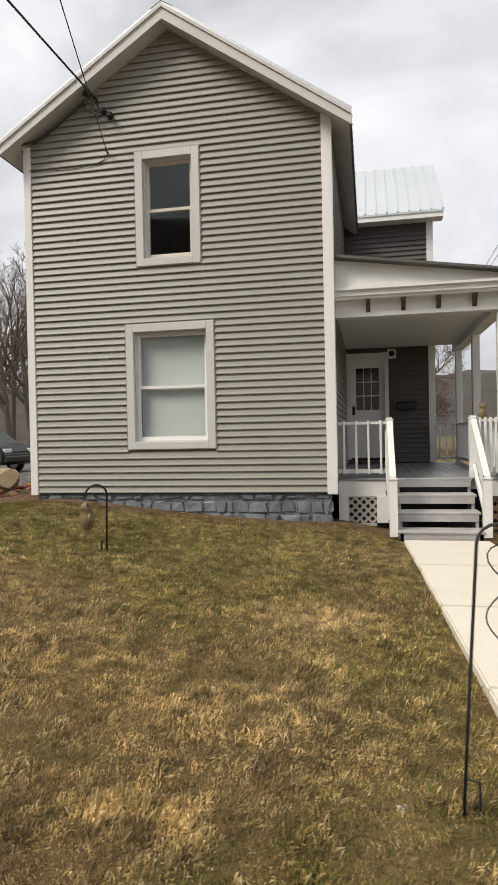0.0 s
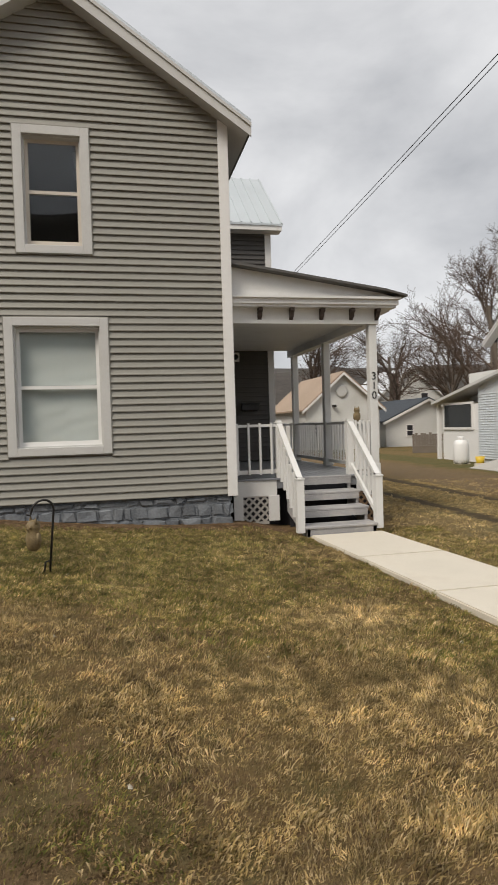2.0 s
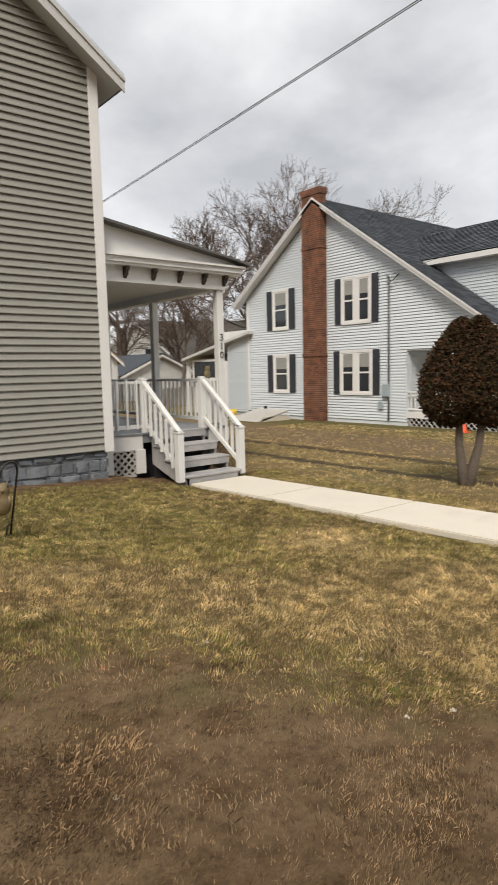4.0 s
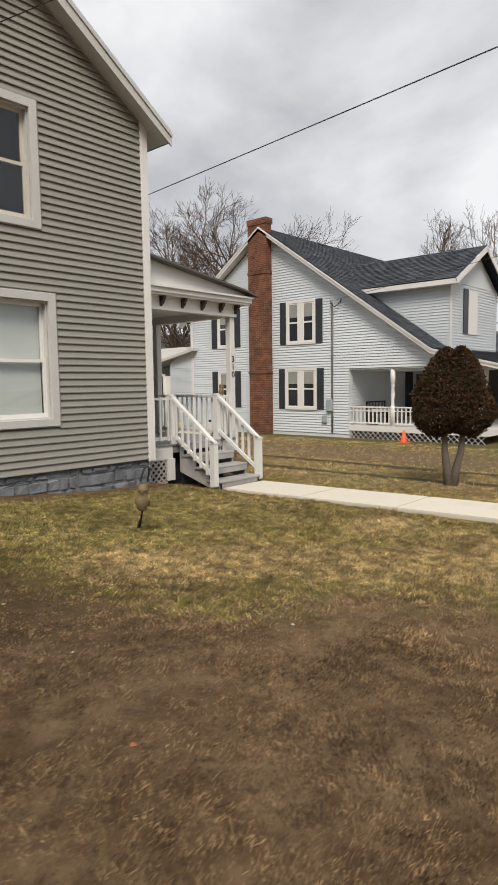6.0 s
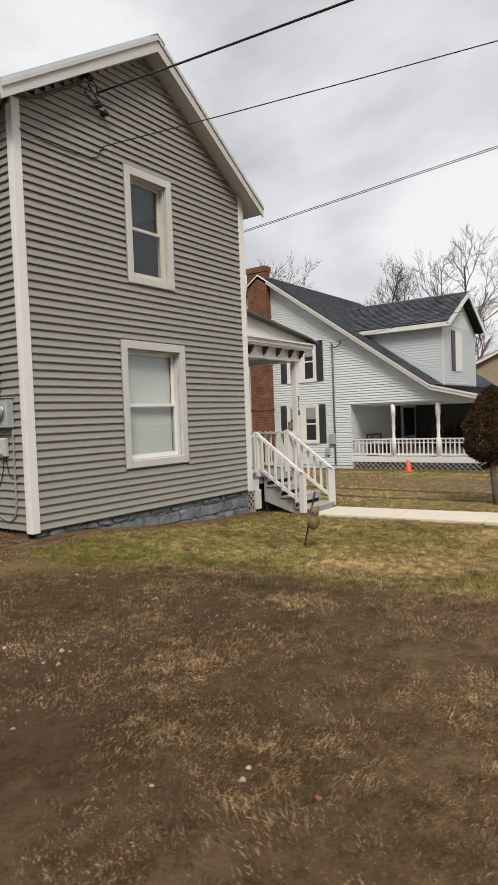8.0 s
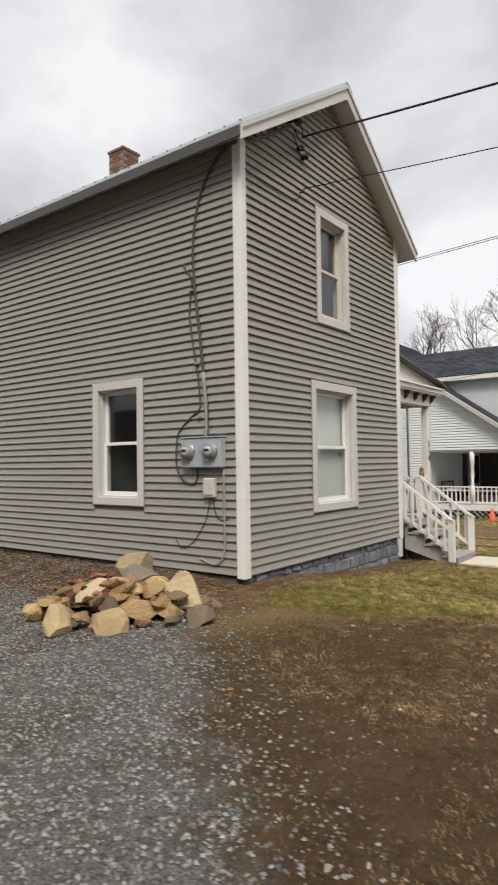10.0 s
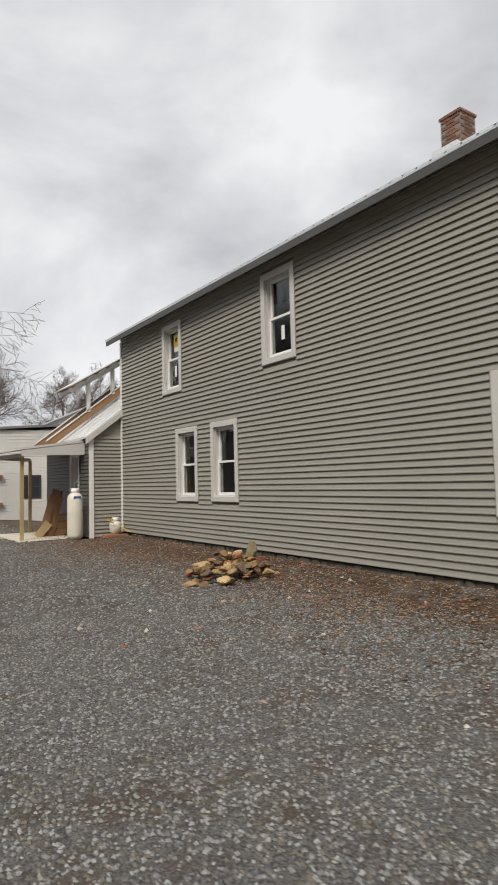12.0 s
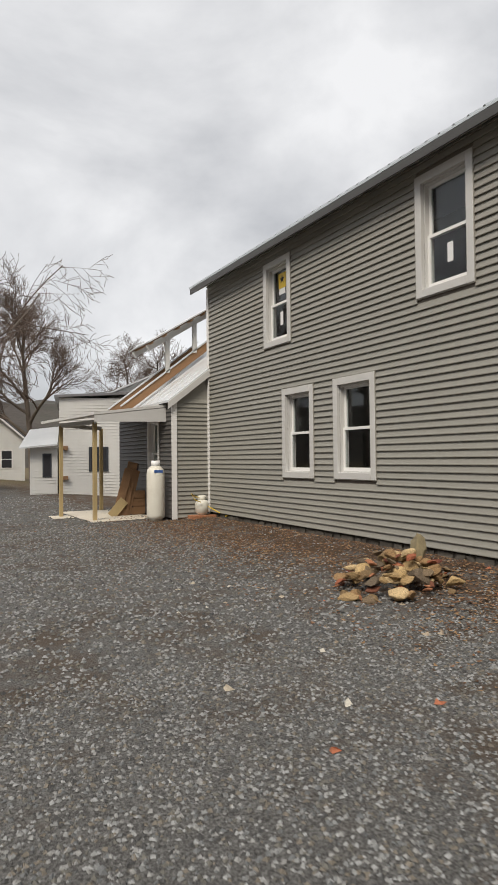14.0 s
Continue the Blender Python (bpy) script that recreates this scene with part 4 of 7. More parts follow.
# ---- yard: shepherd hooks, shrub ----
def hook_stake(at, height, reach, label, r=0.011):
    base = thing("garden_hook", at, label, "garden hook", "garden hooks")
    bm = bmesh.new()
    pts = [(0, 0, -0.08), (0, 0, height * 0.5), (0, 0, height * 0.84)]
    for i in range(1, 9):
        a = math.pi * i / 8
        pts.append((-reach / 2 + reach / 2 * math.cos(a), 0, height * 0.84 + reach * 0.5 * math.sin(a)))
    pts += [(-reach * 1.02, 0, height * 0.8), (-reach * 1.2, 0, height * 0.82)]
    tube(bm, pts, r)
    part("rod", bm, M_BLACKIRON, base)
    bm = bmesh.new()
    tube(bm, [(-0.06, 0, -0.02), (-0.05, 0, 0.12), (0, 0, 0.13)], r * 0.9)
    part("foot", bm, M_BLACKIRON, base)
    return base


hz = land(-2.7, 5.68)
HP = pose(-2.7, 5.68, hz, 12, 0, 30)
hk = hook_stake(HP, 0.76, 0.22, "thin black iron garden hook stuck in the lawn")
op = HP @ Vector((-0.2, 0, 0.57))
owl("hanging_owl", pose(op.x, op.y, op.z - 0.29, 3, 6, -50), 0.29, "brown owl ornament hanging from the garden hook")
hz = land(0.42, 1.65)
hk = hook_stake(pose(0.42, 1.65, hz, 0, -3.5, 186), 1.14, 0.14, "tall thin rusty garden hook beside the walk", 0.006)
bm = bmesh.new()
for s in (-1, 1):
    tube(bm, [(0.12 + s * 0.10 * math.sin(a) * abs(math.cos(a * 0.5)), 0.02, 0.98 - 0.14 * (1 - math.cos(a)) * 0.5 - 0.02) for a in [i * math.pi / 8 for i in range(9)]], 0.003, 5)
    tube(bm, [(0.12 + s * 0.07 * math.sin(a), 0.02, 0.8 - 0.2 * a / math.pi) for a in [i * math.pi / 8 for i in range(9)]], 0.003, 5)
part("wire_butterfly", bm, M_BLACKIRON, hk, "bent wire butterfly", Matrix.Rotation(math.pi, 4, "Z"))


def leaf_cloud(count, inside, size, seed, flat=0.5):
    """Small leaf sprays at random places for which inside(point) holds; returns vertices and faces."""
    rnd = random.Random(seed)
    vs, fs = [], []
    while count:
        p = inside(rnd)
        if p is None:
            continue
        count -= 1
        a = Vector((rnd.gauss(0, 1), rnd.gauss(0, 1), rnd.gauss(0.5, 0.8))).normalized()
        b = a.cross(Vector((rnd.gauss(0, 1), rnd.gauss(0, 1), rnd.gauss(0, 1)))).normalized()
        s = size * rnd.uniform(0.6, 1.4)
        i = len(vs)
        vs += [p, p + (a + b * 0.35) * s * 0.6, p + a * s, p + (a - b * 0.35) * s * 0.6]
        fs.append((i, i + 1, i + 2, i + 3))
    return vs, fs


def cone_shrub(at, label):
    base = thing("conical_shrub", at, label, "shrub")
    bm = bmesh.new()
    for s, lean in ((-0.09, -0.05), (0.08, 0.12)):
        tube(bm, [(s * 0.4, 0, -0.1), (s * 0.8, 0.02, 0.25), (s + lean * 0.6, 0.0, 0.6), (s + lean, 0.03, 1.2), (s * 0.4, 0, 1.9)], [0.09, 0.075, 0.06, 0.045, 0.02], 9)
    part("trunk", bm, M_BARK, base, "forked grey trunk")
    lobes = [((-0.27, 0, -0.02), 0.9), ((0.3, 0.04, 0.0), 0.84)]

    def radius(z, top):
        t = (z - 0.88) / (top - 0.88)
        return 0.0 if t < 0 or t > 1 else 0.57 * min(1.0, (t / 0.25) ** 0.5) * (1 - (max(0, t - 0.15) / 0.86) ** 2.1) ** 0.75

    def inside(rnd):
        (ox, oy, oz), k = lobes[0] if rnd.random() < 0.53 else lobes[1]
        top = 2.42 + oz
        z = rnd.uniform(0.88, top)
        a = rnd.uniform(0, math.tau)
        r = radius(z, top) * k
        bump = 1 + 0.26 * noise.noise((math.cos(a) * 2.2, math.sin(a) * 2.2, z * 2.6))
        if r < 0.02:
            return None
        q = r * bump * rnd.uniform(0.72, 1.03) ** 0.6
        return Vector((ox * (1 - (z - 0.7) / 3) + q * math.cos(a), oy + q * math.sin(a), z))

    vs, fs = leaf_cloud(42000, inside, 0.055, 4)
    me = bpy.data.meshes.new("crown")
    me.from_pydata(vs, [], fs)
    me.materials.append(M_FOLIAGE)
    ob = new("crown", me)
    ob.parent = base
    ob["label"] = "dense rusty brown evergreen foliage"
    return base


cone_shrub(pose(3.6, 4.8, land(3.6, 4.8), 0, 0, -62), "clipped conical rust-brown evergreen shrub with two trunks")

# ---- side wall: meters, conduits, service wires ----
def on_side(y, z, out=0.03):
    return Vector((X0 - out, y, z))


mbx = thing("meter_box", on_side(8.795, 1.98, 0.018), "grey double electric meter box with two round meters", "meter box")
part("cabinet", bevelled(boxes((-0.11, 0, -0.325, 0.325, 0, 0.37)), 0.01), M_METERBOX, mbx)
part("cover_seam", boxes((-0.113, -0.11, -0.015, 0.015, 0.01, 0.36)), M_METERBOX, mbx)
part("hood", bevelled(boxes((-0.125, 0, -0.335, 0.335, 0.371, 0.385)), 0.003), M_METERBOX, mbx)
for y, nm in ((0.19, "digital"), (-0.18, "dial")):
    bm = bmesh.new()
    lathe(bm, [(0.098, 0), (0.098, 0.05), (0.08, 0.055), (0.078, 0.085), (0.01, 0.086)], 22)
    mt = part("meter", bm, M_CONDUIT, mbx, "round %s electric meter" % nm, Matrix.Translation((-0.11, y, 0.2)) @ Matrix.Rotation(radians(-90), 4, "Y"))
    bm = bmesh.new()
    lathe(bm, [(0.062, 0.087), (0.062, 0.091), (0.02, 0.092)], 20)
    part("dial", bm, M_METERFACE, mt, "pale round dial")
    part("face", boxes((0.0, 0.03, -0.04, 0.04, 0.0925, 0.096)), M_BLACKPL, mt)
    bm = bmesh.new()
    lathe(bm, [(0.09, 0.056), (0.089, 0.12), (0.075, 0.145), (0.02, 0.152)], 22)
    part("glass_cover", bm, M_GLASS, mt, "clear glass cover").visible_shadow = False
    bm = bmesh.new()
    lathe(bm, [(0.106, 0.0), (0.106, 0.022), (0.1, 0.024)], 20)
    part("ring", bm, M_CHROME, mt)
jb = thing("junction_box", on_side(8.7, 1.61, 0.018), "small beige telephone junction box", "junction box")
part("body", bevelled(boxes((-0.075, 0, -0.085, 0.085, 0, 0.24)), 0.012), M_PLASTIC, jb)
part("lid", bevelled(boxes((-0.088, -0.0755, -0.078, 0.078, 0.03, 0.23)), 0.006), M_PLASTIC, jb)


def cable(name, pts, r, material, label, category="cable", sides=7, fine=4):
    """A cable bent smoothly through points."""
    p = [Vector(q) for q in pts]
    out = []
    for i in range(len(p) - 1):
        a, b, c, d = p[max(i - 1, 0)], p[i], p[i + 1], p[min(i + 2, len(p) - 1)]
        for k in range(fine):
            t = k / fine
            out.append(0.5 * (2 * b + (c - a) * t + (2 * a - 5 * b + 4 * c - d) * t * t + (3 * b - a - 3 * c + d) * t ** 3))
    out.append(p[-1])
    bm = bmesh.new()
    tube(bm, out, r, sides)
    ob = part(name, bm, material)
    return tagged(ob, label, category)


S = on_side
cable("service_conduit", [S(8.74, 2.36, 0.06), S(8.75, 2.7), S(8.81, 3.2), S(8.88, 3.8), S(8.95, 4.4), S(8.96, 4.85), S(8.88, 5.3), S(8.7, 5.68), S(8.42, 5.92, 0.05), Vector((X0 - 0.06, 8.14, 6.0)), Vector((-4.75, 8.15, 6.08)), Vector((-4.3, 8.15, 6.36)), Vector((-3.98, 8.13, 6.57))], 0.02, M_CABLE, "thick grey service cable up the house corner")
cable("service_conduit", [S(8.75, 2.36, 0.06), S(8.755, 2.6, 0.035), S(8.81, 3.18, 0.035)], 0.028, M_CONDUIT, "grey plastic conduit above the meter box", "conduit")
cable("spare_cable", [S(9.13, 4.62), S(9.08, 4.52), S(8.99, 4.38), S(9.03, 3.95), S(8.97, 3.5), S(8.9, 3.15), S(8.87, 2.85), S(8.88, 2.72), S(9.06, 2.6), S(9.25, 2.42), S(9.29, 2.15), S(9.27, 1.95), S(9.15, 1.8), S(8.98, 1.78), S(8.93, 1.86), S(8.93, 1.97)], 0.013, M_CABLE, "loose grey cable looping beside the meter box")
cable("phone_wire", [S(8.72, 1.6), S(8.8, 1.32), S(8.97, 1.08), S(9.12, 0.97), S(9.24, 0.97), S(9.31, 1.05)], 0.006, M_BLACKPL, "thin black wire hanging from a junction box")
cable("phone_wire", [S(8.68, 1.6), S(8.63, 1.4), S(8.53, 1.33), S(8.42, 1.36)], 0.006, M_BLACKPL, "thin black wire from a junction box to the corner")
cable("ground_conduit", [S(8.5, 1.98), S(8.5, 1.4), S(8.5, 1.0), S(8.55, 0.84), S(8.68, 0.78), S(8.9, 0.84)], 0.016, M_CONDUIT, "grey conduit from the meter box to the ground", "conduit")
for y, z in ((8.87, 2.62), (8.9, 3.3), (8.99, 4.25)):
    tagged(part("cable_clip", boxes((-0.05, 0, -0.03, 0.03, -0.012, 0.012)), M_CONDUIT, at=Matrix.Translation(S(y, z, 0.012))), "small metal cable strap on the siding", "clip", "cable clips")

# weather head and insulators on the gable
wh = thing("weather_head", (-3.92, YF - 0.03, 6.58), "dark service bracket with insulators on the gable", "bracket")
bm = bmesh.new()
tube(bm, [(0, 0.01, 0.1), (0, -0.1, 0.1), (0, -0.16, 0.02)], [0.03, 0.04, 0.05], 8)
part("head", bm, M_BLACKIRON, wh)
bm = bmesh.new()
tube(bm, [(0.05, -0.05, 0.0), (0.15, -0.07, -0.12), (0.2, -0.09, -0.22), (0.1, -0.1, -0.27), (0.02, -0.08, -0.16)], 0.012, 6)
tube(bm, [(0.0, -0.08, -0.05), (-0.06, -0.1, -0.16), (0.06, -0.1, -0.24), (0.16, -0.08, -0.2)], 0.009, 6)
tube(bm, [(0.02, -0.12, 0.05), (0.12, -0.14, -0.02), (0.14, -0.12, -0.12)], 0.01, 6)
part("loops", bm, M_CABLE, wh)
for dx, dz in ((0.33, -0.28), (0.22, -0.2)):
    bm = bmesh.new()
    lathe(bm, [(0.02, 0), (0.045, 0.02), (0.03, 0.05), (0.05, 0.08), (0.02, 0.11)], 10)
    part("insulator", bm, M_BLACKIRON, wh, "", Matrix.Translation((dx, 0.01, dz)) @ Matrix.Rotation(radians(90), 4, "X"))
sm = thing("wire_hook", (-3.66, YF - 0.02, 5.78), "small dark wire hook on the gable siding", "hook")
bm = bmesh.new()
tube(bm, [(0, 0.0, 0), (0, -0.07, 0), (0.0, -0.08, 0.05)], 0.012, 6)
part("hook", bm, M_BLACKIRON, sm)
cable("gable_wire", [(-3.66, YF - 0.03, 5.78), (-3.75, YF - 0.035, 5.66), (-4.1, YF - 0.03, 5.6), (-4.6, YF - 0.03, 5.6), (-4.95, YF - 0.04, 5.64)], 0.006, M_BLACKPL, "thin black wire across the gable siding")


def sagging(a, b, sag, n=14):
    a, b = Vector(a), Vector(b)
    return [a.lerp(b, i / n) - Vector((0, 0, sag * 4 * (i / n) * (1 - i / n))) for i in range(n + 1)]


cable("service_wire", sagging((-3.75, YF - 0.14, 6.5), (-3.1, -16, 5.6), 0.25), 0.014, M_BLACKPL, "thick twisted service wire from the gable to the street", "wire", 6, 1)
cable("phone_line", sagging((-3.66, YF - 0.1, 5.82), (3.0, -16, 7.6), 0.25), 0.007, M_BLACKPL, "thin phone line from the gable to the street", "wire", 5, 1)
for dx in (0.0, 0.24):
    cable("overhead_wire", sagging((4.05 + dx, -16, 8.75 + dx * 0.6), (3.2 + dx, 44, 4.95 + dx * 0.5), 0.2, 24), 0.008, M_BLACKPL, "dark overhead wire between the houses", "wire", 5, 1)
cable("overhead_wire", sagging((12.5, 13.1, 4.9), (4.6, -16, 7.6), 0.3), 0.008, M_BLACKPL, "dark service wire to the blue house", "wire", 5, 1)


# ---- rock piles ----
def rock(rnd, sx, sy, sz, seed):
    """An angular stone: a cube, cut and pushed about."""
    bm = bmesh.new()
    bmesh.ops.create_icosphere(bm, subdivisions=2, radius=0.5)
    for _ in range(13):
        n = Vector((rnd.gauss(0, 1), rnd.gauss(0, 1), rnd.gauss(0, 1))).normalized()
        d = rnd.uniform(0.22, 0.42)
        for v in bm.verts:
            k = v.co.dot(n) - d
            if k > 0:
                v.co -= n * k
    for v in bm.verts:
        v.co += Vector([noise.noise(v.co * 4 + Vector((seed, i * 3, 0))) * 0.015 for i in range(3)])
    bmesh.ops.scale(bm, vec=(sx / 0.75, sy / 0.75, sz / 0.75), verts=bm.verts)
    return bm


ROCKS = {}


def pile(cx, cy, rx, ry, h, count, red_share, seed, sizes, group, heading=0.0):
    rnd = random.Random(seed)
    if not ROCKS:
        for k in range(10):
            shape = random.Random(50 + k)
            ROCKS["s", k] = mesh_of("stone", rock(shape, 1, shape.uniform(0.65, 0.95), shape.uniform(0.4, 0.7), k), M_ROCK)
            ROCKS["b", k] = mesh_of("brick_piece", rock(shape, 1, shape.uniform(0.4, 0.6), shape.uniform(0.3, 0.45), k + 20), M_REDRUBBLE)
    for i in range(count):
        r, a = rnd.random() ** 0.6, rnd.uniform(0, math.tau)
        x, y = rx * r * math.cos(a), ry * r * math.sin(a)
        x, y = x * math.cos(heading) - y * math.sin(heading), x * math.sin(heading) + y * math.cos(heading)
        red = rnd.random() < red_share
        s = rnd.uniform(*sizes) * (1.0 if rnd.random() < 0.8 else 1.35)
        if red:
            s *= 0.8
        z = land(cx + x, cy + y) + h * max(0.0, 1 - r * r) * rnd.uniform(0.35, 1.0) + s * 0.1
        ob = new("brick_piece" if red else "stone", ROCKS["b" if red else "s", rnd.randrange(10)])
        ob.matrix_basis = Matrix.LocRotScale((cx + x, cy + y, z), Euler((rnd.uniform(-0.5, 0.5), rnd.uniform(-0.5, 0.5), rnd.uniform(0, 6.28))), (s, s, s * rnd.uniform(0.7, 1.1)))
        tagged(ob, "broken red brick piece in a rubble pile" if red else "angular tan fieldstone in a rubble pile", "brick" if red else "stone", group)


pile(-6.65, 8.6, 0.95, 0.66, 0.34, 135, 0.26, 11, (0.1, 0.26), "stones by the meters", -0.75)
pile(-6.62, 14.5, 0.78, 0.6, 0.42, 150, 0.3, 12, (0.08, 0.19), "stones along the wall")


pile(-6.1, 9.75, 0.5, 0.4, 0.2, 34, 1.0, 14, (0.12, 0.22), "stones by the meters")


def boulder(x, y, z, sx, sy, sz, turn, colour, label, group, seed):
    rnd = random.Random(seed)
    m = mat("boulder_stone", colour, 0.92, var=0.2, scale=8, bump=0.8, fine=22, stain=tuple(c * 0.62 for c in colour), stain_scale=5, stain_amount=0.55)
    ob = part("boulder", rock(rnd, sx, sy, sz, seed), m)
    ob.matrix_basis = pose(x, y, z, *turn)
    return tagged(ob, label, "boulder", group)


g1, g2 = "stones by the meters", "stones along the wall"
boulder(-6.0, 9.05, 0.84, 0.46, 0.38, 0.36, (5, 10, 20), (0.36, 0.28, 0.17), "large rounded tan boulder on the rubble pile", g1, 3)
boulder(-6.3, 8.65, 0.82, 0.42, 0.32, 0.3, (-8, 5, 60), (0.2, 0.175, 0.14), "grey-brown rounded boulder on the rubble pile", g1, 4)
bm = bmesh.new()
prism(bm, [(-0.3, 0.0), (0.32, 0.0), (0.3, 0.16), (0.12, 0.5), (0.02, 0.56), (-0.1, 0.44), (-0.28, 0.2)], -0.1, 0.12)
bmesh.ops.bevel(bm, geom=list(bm.edges), offset=0.03, segments=2, affect="EDGES")
for v in bm.verts:
    v.co += Vector([noise.noise(v.co * 5 + Vector((i * 7, 0, 2))) * 0.05 for i in range(3)])
slab_stone = part("boulder", bm, mat("pale_slab_stone", (0.52, 0.41, 0.25), 0.92, var=0.18, scale=8, bump=0.8, fine=22, stain=(0.38, 0.3, 0.19), stain_scale=5, stain_amount=0.6))
slab_stone.matrix_basis = pose(-6.35, 8.08, 0.48, -18, 4, -58) @ Matrix.Diagonal((0.85, 0.85, 0.85, 1))
tagged(slab_stone, "large pale slab leaning on the rubble pile", "boulder", g1)
boulder(-6.85, 8.7, 0.76, 0.42, 0.28, 0.24, (6, -8, -20), (0.5, 0.42, 0.28), "pale cream stone on the rubble pile", g1, 6)
boulder(-7.4, 8.6, 0.6, 0.46, 0.3, 0.26, (0, 0, 40), (0.42, 0.32, 0.18), "flat tan block at the edge of the rubble pile", g1, 7)
boulder(-7.12, 8.18, 0.6, 0.32, 0.3, 0.34, (0, 12, 70), (0.38, 0.28, 0.15), "rounded tan boulder at the edge of the rubble pile", g1, 9)
boulder(-6.5, 7.62, 0.58, 0.3, 0.23, 0.20, (0, 0, 10), (0.17, 0.13, 0.09), "dark brown boulder at the edge of the rubble pile", g1, 13)
boulder(-6.05, 14.75, 0.82, 0.27, 0.19, 0.42, (0, 8, 70), (0.3, 0.25, 0.15), "upright mossy tan stone on the rubble pile", g2, 8)

# ---- rear annex with its lean-to porch ----
AX, AY0, AY1 = -5.93, 22.63, 26.6
wall("wall_annex", Matrix.Translation((AX, AY0, 0)), X0 - AX + 0.2, 0.56, 3.3, [], "taupe lapped siding on the rear annex")
bm = bmesh.new()
prism(bm, [(0, 3.3), (X0 - AX + 0.2, 3.3), (X0 - AX + 0.2, 4.05), (X0 - AX - 0.05, 3.95)], 0, 0.1)
structure("wall_annex_top", bm, M_SIDING, "taupe siding under the annex roof", "wall", Matrix.Translation((AX, AY0, 0)))
aw = (2.4, 3.2, 1.2, 2.9)
# this siding is coloured dark in place of the lean-to's shade
wall("wall_annex_side", Matrix.Translation((AX, AY1, 0)) @ SIDE, AY1 - AY0, 0.56, 3.2, [aw], "lapped siding under the lean-to porch, shade in its colour", joined=True, siding=M_CHARCOALSHADE)
double_hung("window_8", Matrix.Translation((AX, AY1, 0)) @ SIDE, *aw, "tall dark annex window with white casing", casing=0.09, material=M_WHITE)
structure("wall_annex_back", boxes((AX + 0.17, X0 + 1.2, AY1 - 0.16, AY1, 0.5, 3.2), (X0 + 0.2, X0 + 0.3, AY0, AY1 - 0.17, 0.5, 3.9)), M_SHEATH, "plain back of the annex", "wall")
structure("trim_annex", bevelled(boxes((AX - 0.03, AX + 0.1, AY0 - 0.05, AY0 - 0.028, 0.53, 3.3)), 0.004), M_WHITE, "white corner board of the annex", "trim")
bm = bmesh.new()
prism(bm, [(AX - 0.12, 3.2), (X0 - 0.0, 4.0), (X0 + 1.6, 5.2), (X0 + 1.6, 5.24), (X0, 4.05), (AX - 0.12, 3.25)], AY0 - 0.12, AY1 + 0.3)
ob = structure("roof_annex", bm, M_SHINYTIN, "weathered tin roof of the annex", "roof")
bm = bmesh.new()
beam(bm, (AX - 0.12, 0, 3.255), (X0, 0, 4.06), 0.03, 0.02)
me = mesh_of("rib", bm, M_SHINYTIN)
for i in range(8):
    same("rib", me, ob, Matrix.Translation((0, AY0 + 0.1 + i * 0.5, 0)))
bm = bmesh.new()
prism(bm, [(AX - 0.14, 3.04), (X0 - 0.01, 3.84), (X0 - 0.01, 4.0), (AX - 0.14, 3.2)], AY0 - 0.14, AY0 - 0.11)
structure("rake_annex", bm, M_CASING, "pale rake board of the annex roof", "trim")

# lean-to porch
lt = thing("lean_to_porch", (-7.0, 23.1, 0.42), "lean-to porch with lumber posts and a low tin roof", "porch")
for px, py in ((-0.45, 0.5), (-0.85, 2.2), (0.5, 3.4)):
    part("post", bevelled(boxes((px - 0.045, px + 0.045, py - 0.045, py + 0.045, 0, 2.35)), 0.004), M_TREATED, lt, "raw treated lumber post")
bm = bmesh.new()
q = [bm.verts.new(p) for p in ((-0.64, -0.16, 2.48), (1.05, -0.16, 2.7), (1.05, 3.5, 2.78), (-1.3, 2.4, 2.4), (-0.64, -0.16, 2.54), (1.05, -0.16, 2.76), (1.05, 3.5, 2.84), (-1.3, 2.4, 2.46))]
for f in ((3, 2, 1, 0), (4, 5, 6, 7), (0, 1, 5, 4), (1, 2, 6, 5), (2, 3, 7, 6), (3, 0, 4, 7)):
    bm.faces.new([q[i] for i in f])
part("roof", bm, M_CASING, lt)
bm = bmesh.new()
prism(bm, [(-0.62, 2.33), (1.05, 2.36), (1.05, 2.69), (-0.62, 2.47)], -0.15, -0.11)
part("fascia", bm, M_CASING, lt, "pale fascia board")
bm = bmesh.new()
beam(bm, (-0.45, 0.45, 2.36), (-0.86, 2.25, 2.36), 0.05, 0.1)
beam(bm, (-0.85, 2.2, 2.36), (0.5, 3.4, 2.36), 0.05, 0.1)
part("beam", bm, M_CASING, lt)
structure("slab_back", bevelled(boxes((-7.56, AX - 0.03, 23.4, 26.5, 0.35, 0.52)), 0.01), M_CONCRETE, "concrete slab under the lean-to porch", "floor")
structure("slab_small", bevelled(boxes((-8.1, -7.62, 24.9, 25.6, 0.35, 0.5)), 0.01), M_CONCRETE, "small concrete pad", "floor")

# leaning boards, wooden crate, tanks
rnd = random.Random(2)
for i, (x, w, h, tilt, m) in enumerate(((-6.85, 0.22, 0.5, 40, M_TREATED), (-6.72, 0.2, 1.2, 16, M_PLYWOOD), (-6.55, 0.24, 1.35, 12, M_PLYWOOD), (-6.45, 0.18, 1.15, 14, M_PLYWOOD), (-6.36, 0.14, 1.3, 9, M_BRACKET))):
    ob = part("leaning_board", bevelled(boxes((-w / 2, w / 2, -0.02, 0.02, 0, h)), 0.003), m)
    ob.matrix_basis = pose(x, 24.35 + 0.03 * i, 0.525, -6, tilt, -12)
    tagged(ob, "rough brown board leaning under the porch", "board", "leaning boards")
